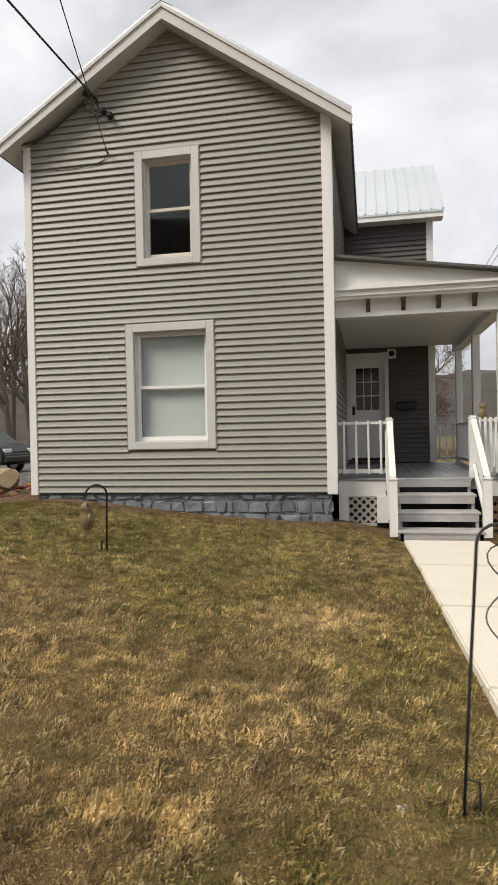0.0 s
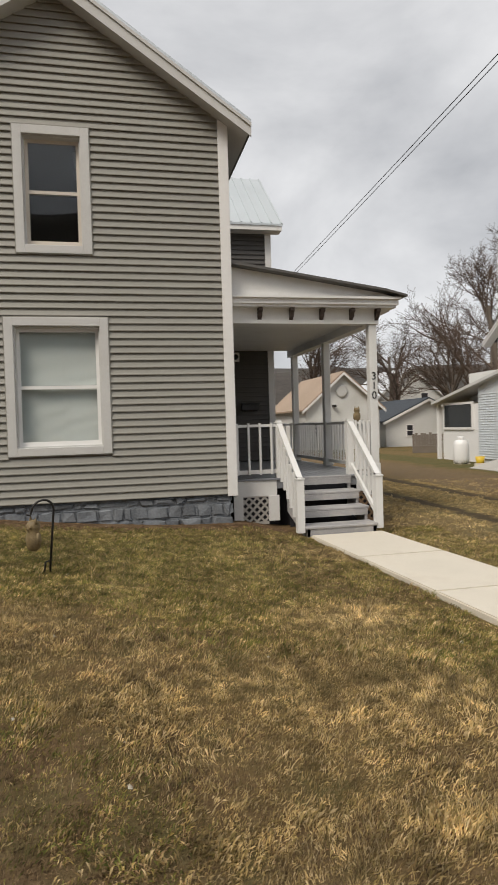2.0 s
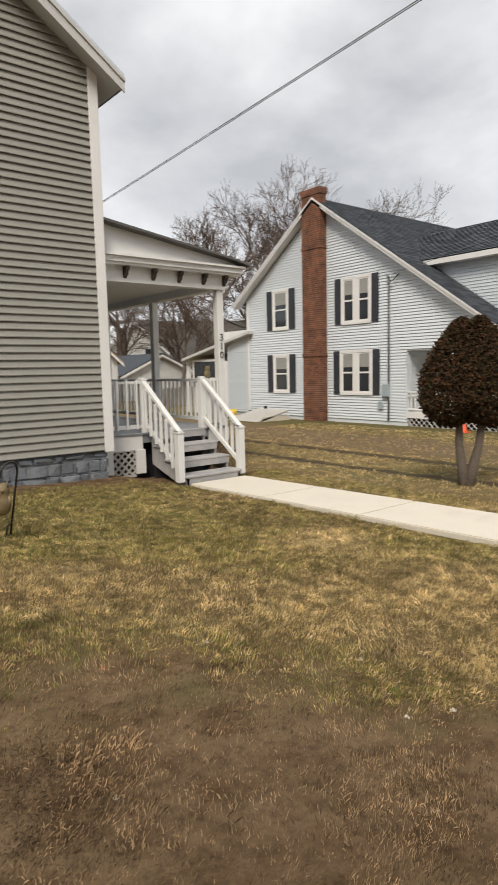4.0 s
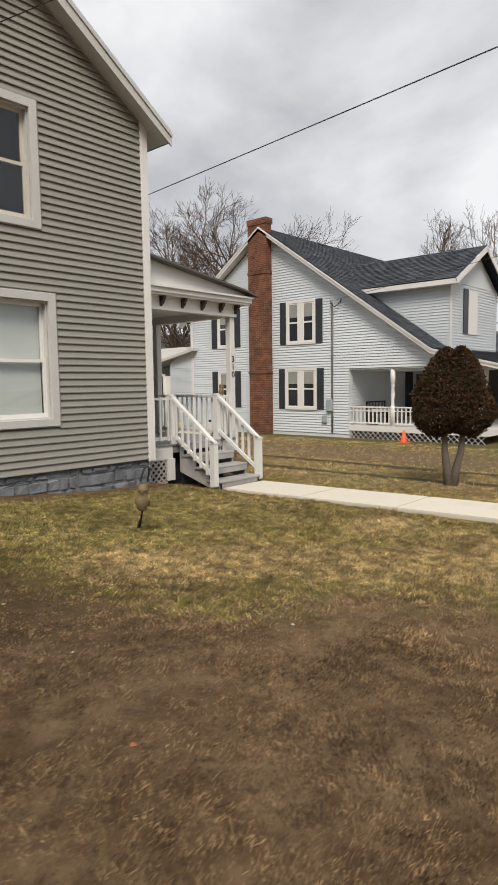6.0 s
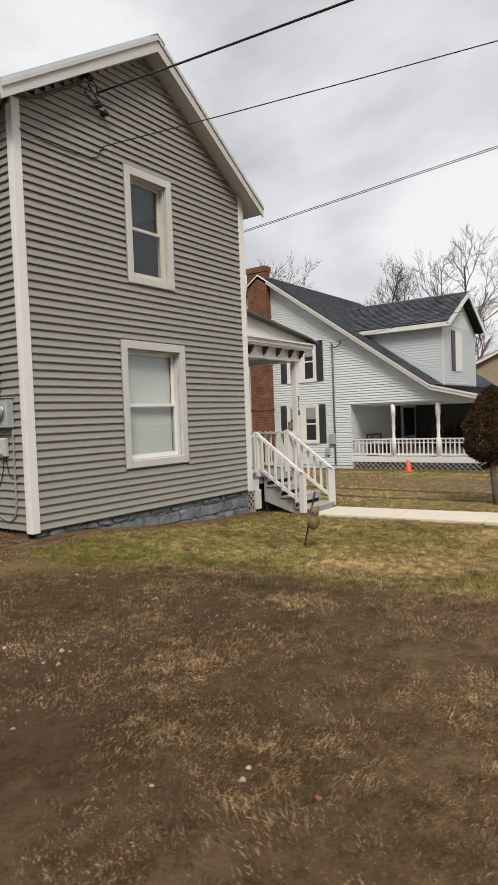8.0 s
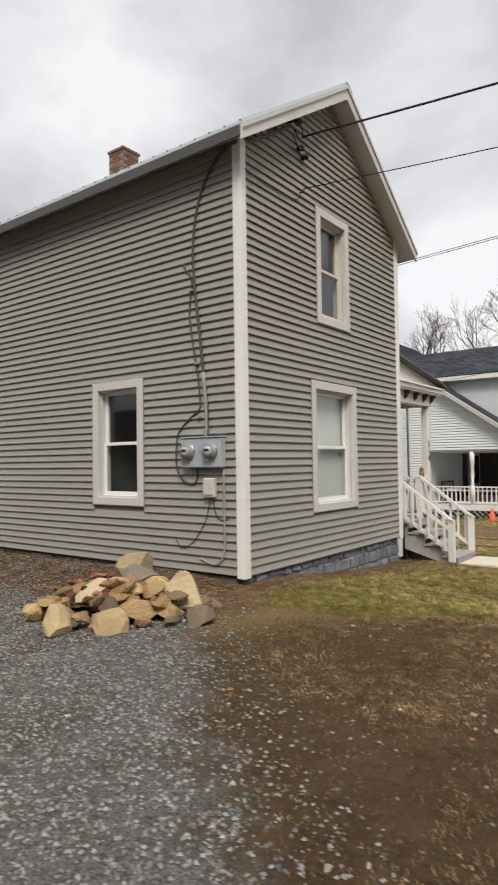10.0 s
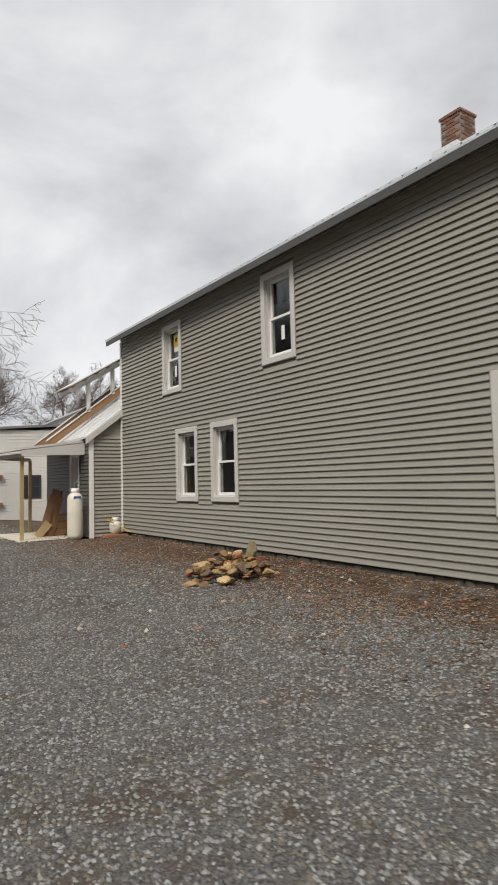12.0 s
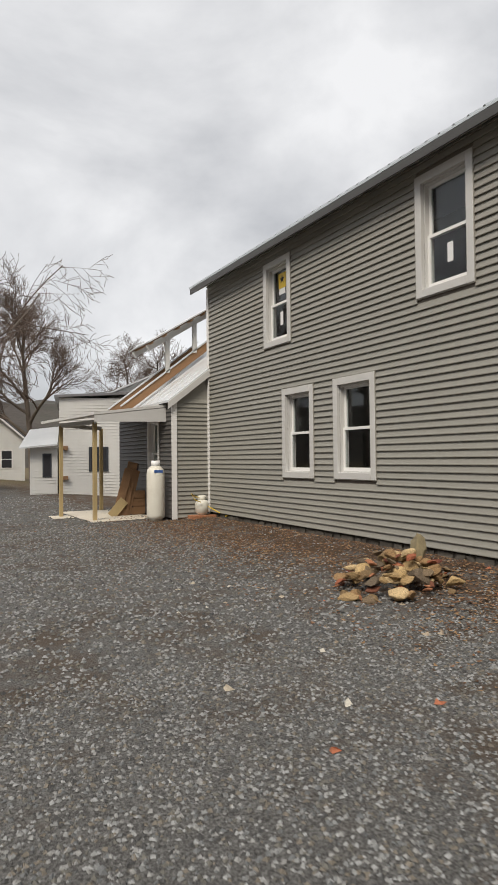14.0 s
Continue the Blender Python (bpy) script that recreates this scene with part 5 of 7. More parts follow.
cr = thing("wooden_crate", (-6.15, 24.6, 0.52), "brown wooden crate standing under the porch", "crate")
for k in range(3):
    part("slat", bevelled(boxes((-0.2, 0.2, -0.16, -0.14, 0.02 + k * 0.2, 0.19 + k * 0.2)), 0.004), M_PLYWOOD, cr)
part("box", boxes((-0.2, 0.2, -0.139, 0.16, 0, 0.6)), M_PLYWOOD, cr)
cy = thing("propane_cylinder", (-6.28, 22.78, land(-6.28, 22.78)), "tall cream propane cylinder with a collar", "gas cylinder")
bm = bmesh.new()
lathe(bm, [(0.15, 0), (0.15, 0.05), (0.19, 0.07), (0.205, 0.14), (0.205, 1.08), (0.185, 1.17), (0.12, 1.24), (0.06, 1.26)], 28)
part("tank", bm, M_TANK, cy)
bm = bmesh.new()
lathe(bm, [(0.1, 1.22), (0.105, 1.37), (0.085, 1.37), (0.08, 1.24)], 18)
part("collar", bm, M_WHITENAM, cy)
part("valve", boxes((-0.03, 0.03, -0.03, 0.03, 1.24, 1.36)), M_BLACKIRON, cy)
part("label_band", boxes((-0.1, 0.1, -0.2, -0.186, 1.1, 1.16)), M_BLUEPL, cy)
gt = thing("grill_tank", (-5.35, 22.3, land(-5.35, 22.3) + 0.05), "small white grill gas tank on a board", "gas tank")
bm = bmesh.new()
lathe(bm, [(0.1, 0), (0.1, 0.03), (0.15, 0.06), (0.155, 0.26), (0.12, 0.33), (0.05, 0.35)], 20)
part("tank", bm, M_TANK, gt)
bm = bmesh.new()
lathe(bm, [(0.09, 0.32), (0.095, 0.44), (0.075, 0.44), (0.07, 0.33)], 14)
part("collar", bm, M_TANK, gt)
bm = bmesh.new()
tube(bm, [(-0.02, 0, 0.4), (-0.2, -0.1, 0.42), (-0.32, -0.15, 0.5), (-0.25, -0.16, 0.36), (-0.1, -0.18, 0.3)], 0.012, 6)
tube(bm, [(0.1, -0.1, 0.2), (0.3, -0.3, 0.05), (0.6, -0.42, 0.0), (0.3, -0.6, 0.0)], 0.012, 6)
part("hose", bm, M_YELLOW, gt, "yellow gas hose")
tagged(part("base_board", bevelled(boxes((-0.28, 0.28, -0.18, 0.18, -0.045, 0.045)), 0.004), M_REDRUBBLE, at=Matrix.Translation((-5.35, 22.3, land(-5.35, 22.3) + 0.003))), "red-brown board lying on the gravel", "board")

# covered stair behind the annex
st = thing("covered_stair", (-4.95, 24.5, 3.15), "unfinished covered stair with a raw wood stringer", "stair")
for y in (0.0, 1.1):
    bm = bmesh.new()
    beam(bm, (-1.6, y, -0.05), (1.0, y, 1.95), 0.05, 0.19)
    part("stringer", bm, M_PLYWOOD, st)
    bm = bmesh.new()
    beam(bm, (-1.6, y, 0.1), (1.0, y, 2.1), 0.1, 0.03)
    part("flashing", bm, M_SHINYTIN, st)
    for px in (-0.35, 0.42) if y == 0 else ():
        part("post", boxes((px - 0.05, px + 0.05, y - 0.05, y + 0.05, 1.0 + (px + 0.35) * 0.75, 1.9 + (px + 0.35) * 0.6)), M_CASING, st)
    bm = bmesh.new()
    beam(bm, (-0.9, y, 1.6), (1.0, y, 2.78), 0.05, 0.16)
    part("rafter", bm, M_CASING, st)
bm = bmesh.new()
beam(bm, (-0.95, 0.55, 1.72), (1.1, 0.55, 2.98), 1.7, 0.03)
part("roof", bm, M_SHINYTIN, st)
for i in range(6):
    bm = bmesh.new()
    x = -0.85 + i * 0.36
    beam(bm, (x, -0.28, 1.73 + (x + 0.85) * 0.615), (x, 1.35, 1.73 + (x + 0.85) * 0.615), 0.04, 0.07)
    part("purlin", bm, M_PLYWOOD, st)


# ---- simple far buildings ----
def gabled(name, at, w, d, h, rise, label, wallm, roofm, windows=(), doors=(), overhang=0.35, trim=M_WHITE, ribs=0):
    """A house with its gable on the front (local -y), w wide, d deep, h high to the eaves. windows: (u, z, width, height) on the front; doors likewise; with a fifth item 'w' they sit on the local west side."""
    b = thing(name, at, label, "building")
    bm = bmesh.new()
    prism(bm, [(-w / 2, -0.4), (w / 2, -0.4), (w / 2, h), (0, h + rise), (-w / 2, h)], 0, d)
    part("body", bm, wallm, b)
    bm = bmesh.new()
    z = 0.1
    while z < h + rise - 0.1:
        half = w / 2 if z < h else (h + rise - z) / rise * w / 2
        box(bm, -half, half, -0.014, -0.002, z, z + 0.012)
        if z < h:
            box(bm, -w / 2 - 0.014, -w / 2 - 0.002, 0, d, z, z + 0.012)
        z += 0.13
    tagged(part("siding", bm, wallm, b), kind="stuff")
    for s in (-1, 1):
        k = rise / (w / 2)
        ex = w / 2 + overhang
        bm = bmesh.new()
        prism(bm, [(0, h + rise + 0.12), (s * ex, h - k * overhang + 0.12), (s * ex, h - k * overhang + 0.02), (0, h + rise + 0.02)], -overhang, d + overhang)
        part("roof", bm, roofm, b)
        bm = bmesh.new()
        prism(bm, [(0, h + rise + 0.02), (s * ex, h - k * overhang + 0.02), (s * ex, h - k * overhang - 0.16), (0, h + rise - 0.16)], -overhang, -overhang + 0.03)
        part("rake", bm, trim, b)
    for kind, rows in (("window", windows), ("door", doors)):
        for row in rows:
            u, z, ww, hh = row[:4]
            m = Matrix.Translation((u, 0, z)) if len(row) < 5 else Matrix.Translation((-w / 2, u, z)) @ SIDE
            f = part(kind, boxes((-ww / 2, ww / 2, -0.04, 0.0, 0, hh)), trim, b, "", m)
            if kind == "window":
                part("pane", boxes((-ww / 2 + 0.08, ww / 2 - 0.08, -0.05, -0.042, 0.08, hh / 2 - 0.03), (-ww / 2 + 0.08, ww / 2 - 0.08, -0.05, -0.042, hh / 2 + 0.03, hh - 0.08)), M_DARK, f)
            else:
                part("panel", boxes(*[(-ww / 2 + 0.08, ww / 2 - 0.08, -0.05, -0.041, 0.06 + i * hh / 4, hh / 4 - 0.04 + i * hh / 4) for i in range(4)]), trim, f)
    return b


# white out-building beyond the yard, with its low tin-roofed shed
wb = thing("white_outbuilding", pose(-5.65, 36, 0.25, 0, 0, -13), "white clapboard out-building with a flat tin roof", "building")
part("body", boxes((0, 7.5, 0, 7, -0.4, 4.3)), M_WHITESIDING, wb)
bm = bmesh.new()
for k in range(32):
    box(bm, 0, 7.5, -0.016, -0.002, 0.1 + k * 0.13, 0.115 + k * 0.13)
tagged(part("siding", bm, M_WHITESIDING, wb), kind="stuff")
bm = bmesh.new()
prism(bm, [(-0.2, 4.3), (7.8, 4.75), (7.8, 4.86), (-0.2, 4.4)], -0.15, 7.3)
part("roof", bm, mat("grey_tin_edge", (0.2, 0.2, 0.21), 0.5), wb)
w8 = part("window", boxes((1.2, 2.0, -0.05, 0, 1.17, 2.22)), M_SHUTTER, wb)
part("pane", boxes((1.28, 1.58, -0.06, -0.051, 1.25, 1.66), (1.62, 1.92, -0.06, -0.051, 1.25, 1.66), (1.28, 1.58, -0.06, -0.051, 1.71, 2.14), (1.62, 1.92, -0.06, -0.051, 1.71, 2.14)), M_DARK, w8)
for zz in (1.35, 2.6):
    part("lamp_bracket", boxes((0.1, 0.35, -0.2, 0, zz - 0.5, zz - 0.35)), M_PLYWOOD, wb)
sh = thing("white_shed", pose(-6.78, 36.3, 0.25, 0, 0, -13), "low white shed with a bright tin roof", "building")
part("body", boxes((0, 1.1, 0, 6, -0.4, 2.2)), M_WHITESIDING, sh)
bm = bmesh.new()
q = [bm.verts.new(p) for p in ((-0.4, -0.4, 2.2), (1.1, -0.4, 2.35), (1.1, 3.2, 3.25), (-0.2, 3.2, 3.1), (-0.4, -0.4, 2.13), (1.1, -0.4, 2.28), (1.1, 3.2, 3.17), (-0.2, 3.2, 3.02))]
for f in ((0, 1, 2, 3), (7, 6, 5, 4), (0, 4, 5, 1), (1, 5, 6, 2), (2, 6, 7, 3), (3, 7, 4, 0)):
    bm.faces.new([q[i] for i in f])
part("roof", bm, M_SHINYTIN, sh)
bm = bmesh.new()
for k in range(17):
    box(bm, 0, 1.1, -0.016, -0.002, 0.05 + k * 0.13, 0.065 + k * 0.13)
tagged(part("siding", bm, M_WHITESIDING, sh), kind="stuff")
wn8 = part("window", boxes((0.5, 0.86, -0.03, 0, 0.95, 1.95)), M_SHUTTER, sh)
part("pane", boxes((0.56, 0.8, -0.04, -0.031, 1.02, 1.88)), M_DARK, wn8)
cp = thing("open_carport", (-12.5, 42, 0.1), "open carport with a thin tin roof and posts", "carport")
bm = bmesh.new()
prism(bm, [(0, 2.3), (4.4, 2.75), (4.4, 2.83), (0, 2.38)], -2, 4)
part("roof", bm, M_SHINYTIN, cp)
for px, py in ((1.6, -1.8), (2.9, -1.8), (4.2, -1.8), (2.9, 3.8)):
    part("post", boxes((px - 0.06, px + 0.06, py - 0.06, py + 0.06, -0.3, 2.6)), M_DARK, cp)
part("crate", boxes((2.6, 3.6, 0.5, 1.3, -0.2, 0.75)), M_WHITENAM, cp, "white chest under the roof")
gabled("white_house", pose(-5.2, 62, -0.4, 0, 0, 0), 4.6, 9, 4.1, 2.0, "white far house with dark shutters", M_WHITESIDING, M_SHINGLE, windows=((0.9, 1.7, 0.9, 1.5), (-1.2, 1.7, 0.9, 1.5), (0, 4.6, 0.5, 0.6)))
bm = bmesh.new()
prism(bm, [(2.0, 4.3), (7.4, 4.3), (7.4, 6.9), (2.0, 4.5)], 0.8, 5)
part("upper_block", bm, M_WHITESIDING, wb)
bm = bmesh.new()
prism(bm, [(1.8, 4.42), (7.6, 7.0), (7.6, 7.07), (1.8, 4.49)], 0.5, 5.3)
part("upper_roof", bm, M_SHINYTIN, wb, "bright sloping tin roof")

# parked car beyond the house corner
def parked_car(at, label):
    c = thing("parked_car", at, label, "car")
    prof = [(-2.3, 0.42), (-2.32, 0.75), (-2.2, 0.95), (-1.75, 1.02), (-1.2, 1.45), (-0.7, 1.6), (0.5, 1.6), (1.0, 1.45), (1.5, 1.05), (2.15, 0.92), (2.3, 0.7), (2.3, 0.42), (2.0, 0.3), (-2.0, 0.3)]
    bm = bmesh.new()
    prism(bm, prof, -0.85, 0.85)
    for v in bm.verts:
        if v.co.z > 1.1:
            v.co.y *= 0.82
    bmesh.ops.bevel(bm, geom=list(bm.edges), offset=0.05, segments=2, affect="EDGES")
    part("body", bm, M_CARPAINT, c)
    bm = bmesh.new()
    for s in (-1, 1):
        prism(bm, [(-1.45, 1.08), (-1.05, 1.42), (-0.65, 1.52), (0.45, 1.52), (0.85, 1.4), (1.2, 1.08)], s * 0.8 - 0.02, s * 0.8 + 0.02)
    part("side_glass", bm, M_BLACKPL, c)
    for x in (-1.4, 1.4):
        for s in (-1, 1):
            bm = bmesh.new()
            lathe(bm, [(0.2, -0.1), (0.3, -0.1), (0.33, -0.07), (0.33, 0.07), (0.3, 0.1), (0.2, 0.1)], 22)
            w = part("wheel", bm, M_RUBBER, c, "", Matrix.Translation((x, s * 0.8, 0.33)) @ Matrix.Rotation(radians(90), 4, "X"))
            bm = bmesh.new()
            lathe(bm, [(0.2, -0.105), (0.08, -0.09), (0.06, 0.09), (0.2, 0.105)], 14)
            part("rim", bm, M_CHROME, w)
    for s in (-1, 1):
        part("headlight", bevelled(boxes((2.16, 2.29, s * 0.6 - 0.18, s * 0.6 + 0.18, 0.7, 0.84)), 0.02), M_WHITENAM, c)
        part("tail_light", bevelled(boxes((-2.33, -2.25, s * 0.65 - 0.12, s * 0.65 + 0.12, 0.75, 0.95)), 0.02), M_REDRUBBLE, c)
    part("bumper", bevelled(boxes((2.22, 2.36, -0.8, 0.8, 0.4, 0.6)), 0.03), M_CARPAINT, c)
    return c


parked_car(pose(-13.6, 18.6, land(-13.6, 18.6), 0, 0, -8), "dark grey-green parked car on the gravel")

# ---- the pale blue house across the drive ----
NX, NR, NZ, NS = 12.6, 15.45, 8.2, 0.745       # west wall, ridge line, ridge height, pitch
NG = -0.18                                       # ground there
NORTH, SOUTH = 19.6, 11.65


def n_span(z):
    lo = SOUTH if z < 2.38 else NR - (NZ - 0.25 - z) / NS
    if 2.38 <= z < 3.0:
        lo = 6.75 + (z - 2.38) * 2.9
    hi = NORTH if z < NZ - 0.25 - NS * (NORTH - NR) else NR + (NZ - 0.25 - z) / NS
    return max(lo, 6.6), hi


BY, BK, BZ = 9.18, 1.053, 0.985                  # the house was laid out with its second porch post at 8.38


def by(y):
    return BY + BK * (y - 8.38)


nb = thing("blue_house", Matrix.LocRotScale((NX, by(NR), NG), None, (1, BK, BZ)), "pale blue two-storey house with dark shutters and a porch", "house")


def n_at(x, y, z):
    return Vector((x - NX, y - NR, z - NG))


bm = bmesh.new()
zk = NZ - 0.25 - NS * (NORTH - NR)
outline = [(SOUTH, -0.2), (SOUTH, 2.38), (6.75, 2.38), (8.55, 3.0), (NR, NZ - 0.25), (NORTH, zk), (NORTH, -0.2)]
a = [bm.verts.new(n_at(NX, y, z)) for y, z in outline]
b = [bm.verts.new(n_at(NX + 0.18, y, z)) for y, z in outline]
bm.faces.new(a)
bm.faces.new(b[::-1])
for i in range(len(a)):
    bm.faces.new((a[i], b[i], b[(i + 1) % len(a)], a[(i + 1) % len(a)]))
bmesh.ops.recalc_face_normals(bm, faces=bm.faces)
for f in bm.faces:
    f.smooth = False
west = part("west_wall", bm, M_BLUESIDING, nb)
bm = bmesh.new()
z = -0.02
while z < NZ - 0.4:
    lo, hi = n_span(z + 0.05)
    if hi - lo > 0.1:
        p = [(0.0, z + 0.104), (-0.026, z + 0.01), (-0.026, z), (0.0, z)]
        va = [bm.verts.new(n_at(NX + o - 0.001, lo, h)) for o, h in p]
        vb = [bm.verts.new(n_at(NX + o - 0.001, hi, h)) for o, h in p]
        for i in range(3):
            bm.faces.new((va[i], vb[i], vb[i + 1], va[i + 1]))
    z += 0.102
tagged(part("siding", bm, M_BLUESIDING, west), kind="stuff")
# the wall across the porch is added, its dark colour standing for shade
for nm, r in (("south_wall", (0.19, 9.0, SOUTH - NR, SOUTH - NR + 0.18, 0, 5.0)), ("north_wall", (0.19, 9.0, NORTH - NR - 0.18, NORTH - NR, 0, 5.0)), ("east_wall", (8.82, 9.0, SOUTH - NR + 0.19, NORTH - NR - 0.19, 0, 5.0)), ("porch_end_wall", (6.9, 7.05, 7.6 - NR, SOUTH - NR, 0.5, 2.55))):
    part(nm, boxes(r), M_CHARCOALSHADE if nm == "porch_end_wall" else M_BLUESIDING, nb)
bm = bmesh.new()
for k in range(24):
    box(bm, 0.19, 9.0, SOUTH - NR - 0.014, SOUTH - NR - 0.001, 0.5 + k * 0.102, 0.512 + k * 0.102)
tagged(part("porch_siding", bm, M_BLUESIDING, nb), kind="stuff")
part("foundation", boxes((0.02, 9.0, SOUTH - NR + 0.02, NORTH - NR, -0.2, 0.14)), M_STONE, nb)


def shingled(name, p0, along, down, parent, row=0.15, tab=0.31, seed=1):
    """A shingled slope: from p0 along the ridge and down the roof, with lapped rows of tabs over a deck."""
    rnd = random.Random(seed)
    p0, along, down = Vector(p0), Vector(along), Vector(down)
    nrm = along.cross(down).normalized()
    if nrm.z < 0:
        nrm.negate()
    vs, fs = [], []
    nr, nt = int(down.length / row), int(along.length / tab)
    for r in range(nr + 1):
        off = rnd.random() * tab
        for t in range(-1, nt + 1):
            a0, a1 = max(0.0, t * tab + off), min(along.length, (t + 1) * tab + off - 0.006)
            if a1 - a0 < 0.03:
                continue
            d0, d1 = r * row, min((r + 1) * row + 0.01, down.length)
            lift = 0.018 + rnd.uniform(0, 0.006)
            i = len(vs)
            A, D = along.normalized(), down.normalized()
            vs += [p0 + A * a0 + D * d0 + nrm * 0.004, p0 + A * a1 + D * d0 + nrm * 0.004, p0 + A * a1 + D * d1 + nrm * lift, p0 + A * a0 + D * d1 + nrm * lift]
            fs.append((i, i + 1, i + 2, i + 3))
    i = len(vs)
    vs += [p0 - nrm * 0.02, p0 + along - nrm * 0.02, p0 + along + down - nrm * 0.02, p0 + down - nrm * 0.02]
    fs.append((i, i + 1, i + 2, i + 3))
    me = bpy.data.meshes.new(name)
    me.from_pydata(vs, [], fs)
    me.materials.append(M_SHINGLE)
    ob = new(name, me)
    ob.parent = parent
    return ob


ridge = n_at(NX - 0.35, NR, NZ)
KN = (8.5, NZ - NS * (NR - 8.5))
shingled("roof_south", ridge, (9.9, 0, 0), n_at(NX - 0.35, *KN) - ridge, nb, seed=2)
shingled("roof_north", ridge, (9.9, 0, 0), n_at(NX - 0.35, 20.1, NZ - NS * (20.1 - NR)) - ridge, nb, seed=3)
shingled("roof_porch", n_at(NX - 0.35, *KN), (9.9, 0, 0), n_at(NX - 0.35, 6.2, 2.4) - n_at(NX - 0.35, *KN), nb, seed=4)
for nm, y1, z1, y2, z2 in (("rake", NR, NZ, 8.5, KN[1]), ("rake", 8.5, KN[1], 6.2, 2.4), ("rake", NR, NZ, 20.1, NZ - NS * (20.1 - NR))):
    bm = bmesh.new()
    for o, d0, d1 in ((0.0, 0.03, 0.2), (-0.03, 0.02, 0.09)):
        q = [bm.verts.new(n_at(NX - 0.36 + o + dx, y, z - dz)) for dx in (0, 0.03) for y, z, dz in ((y1, z1, d0), (y2, z2, d0), (y2, z2, d1), (y1, z1, d1))]
        for f in ((0, 1, 2, 3), (7, 6, 5, 4), (0, 4, 5, 1), (1, 5, 6, 2), (2, 6, 7, 3), (3, 7, 4, 0)):
            bm.faces.new([q[i] for i in f])
    part(nm, bm, M_WHITE, nb, "white rake board")
    bm = bmesh.new()
    q = [bm.verts.new(n_at(x, y, z - 0.2)) for x in (NX - 0.33, NX) for y, z in ((y1, z1), (y2, z2))]
    bm.faces.new((q[0], q[1], q[3], q[2]))
    q = [bm.verts.new(n_at(x, y, z - 0.17)) for x in (NX - 0.33, NX) for y, z in ((y1, z1), (y2, z2))]
    bm.faces.new((q[0], q[1], q[3], q[2]))
    part("soffit", bm, M_WHITE, nb)
part("corner_board", boxes((-0.035, -0.016, NORTH - NR - 0.12, NORTH - NR, 0.1, zk - NG)), M_WHITE, nb)

# brick chimney up the gable
bm = boxes((-0.36, -0.02, 15.08 - NR, 15.98 - NR, -0.1, 8.62))
chn = part("chimney", bm, M_BRICK, nb, "tall red brick chimney")
part("cap", boxes((-0.385, 0.03, 15.055 - NR, 16.005 - NR, 8.45, 8.68)), M_BRICK, chn)
for zc in (2.5, 6.5):
    part("corbel", boxes((-0.385, -0.02, 15.055 - NR, 16.005 - NR, zc, zc + 0.1)), M_BRICK, chn)


def n_window(y_hi, y_lo, z0, z1, shutters, double=False):
    """A window on the west wall between y_hi and y_lo (outer edges of its casing), with shutters of that width beside it."""
    w, h = (y_hi - y_lo), z1 - z0
    m = Matrix.Translation(n_at(NX - 0.018, (y_hi + y_lo) / 2, z0)) @ SIDE
    base = new("window")
    base.matrix_basis, base.parent = m, nb
    c = 0.1
    rows = [(-w / 2, -w / 2 + c, -0.035, 0, 0, h), (w / 2 - c, w / 2, -0.035, 0, 0, h), (-w / 2 + c, w / 2 - c, -0.035, 0, h - c, h), (-w / 2 + c, w / 2 - c, -0.045, 0, 0, c)]
    if double:
        rows.append((-0.1, 0.1, -0.034, 0, c, h - c))
    part("casing", boxes(*rows), M_WHITE, base)
    spans = [(-w / 2 + c, -0.1), (0.1, w / 2 - c)] if double else [(-w / 2 + c, w / 2 - c)]
    for a, b in spans:
        part("sash", boxes((a, a + 0.05, -0.022, 0, c, h - c), (b - 0.05, b, -0.022, 0, c, h - c), (a + 0.05, b - 0.05, -0.022, 0, h / 2 - 0.03, h / 2 + 0.03), (a + 0.05, b - 0.05, -0.022, 0, c, c + 0.05), (a + 0.05, b - 0.05, -0.022, 0, h - c - 0.05, h - c)), M_WHITE, base)
        part("pane", boxes((a + 0.05, b - 0.05, -0.01, -0.004, c + 0.05, h / 2 - 0.03), (a + 0.05, b - 0.05, -0.01, -0.004, h / 2 + 0.03, h - c - 0.05)), M_PANE, base)
        part("curtain", boxes((a + 0.05, b - 0.05, -0.014, -0.0105, h * 0.62, h - c - 0.05)), M_CURTAIN, base, "half-drawn pale blind")
    for s in (-1, 1):
        u0 = s * w / 2 if s > 0 else -w / 2 - shutters
        sh = part("shutter", boxes((u0, u0 + shutters, -0.03, 0, 0.02, h - 0.02)), M_SHUTTER, base)
        part("louvre", boxes(*[(u0 + 0.04, u0 + shutters - 0.04, -0.038, -0.031, 0.08 + k * 0.075, 0.12 + k * 0.075) for k in range(int((h - 0.2) / 0.075))]), M_SHUTTER, sh)
    return base


M_PANE = mat("dark_far_pane", (0.03, 0.035, 0.04), 0.05, var=0.2, bump=0, spec=0.8)
n_window(14.39, 13.05, 3.42, 5.13, 0.29, True)
n_window(14.46, 13.0, 0.86, 2.5, 0.29, True)
n_window(17.98, 17.05, 3.45, 5.1, 0.33)
n_window(17.98, 17.05, 0.88, 2.48, 0.33)
em = part("electric_meter", bevelled(boxes((-0.14, -0.02, 12.3 - NR, 12.55 - NR, 1.0, 1.45), (-0.1, -0.02, 12.55 - NR, 12.75 - NR, 0.55, 0.85)), 0.02), M_METERBOX, nb, "small grey electric meter")
bm = bmesh.new()
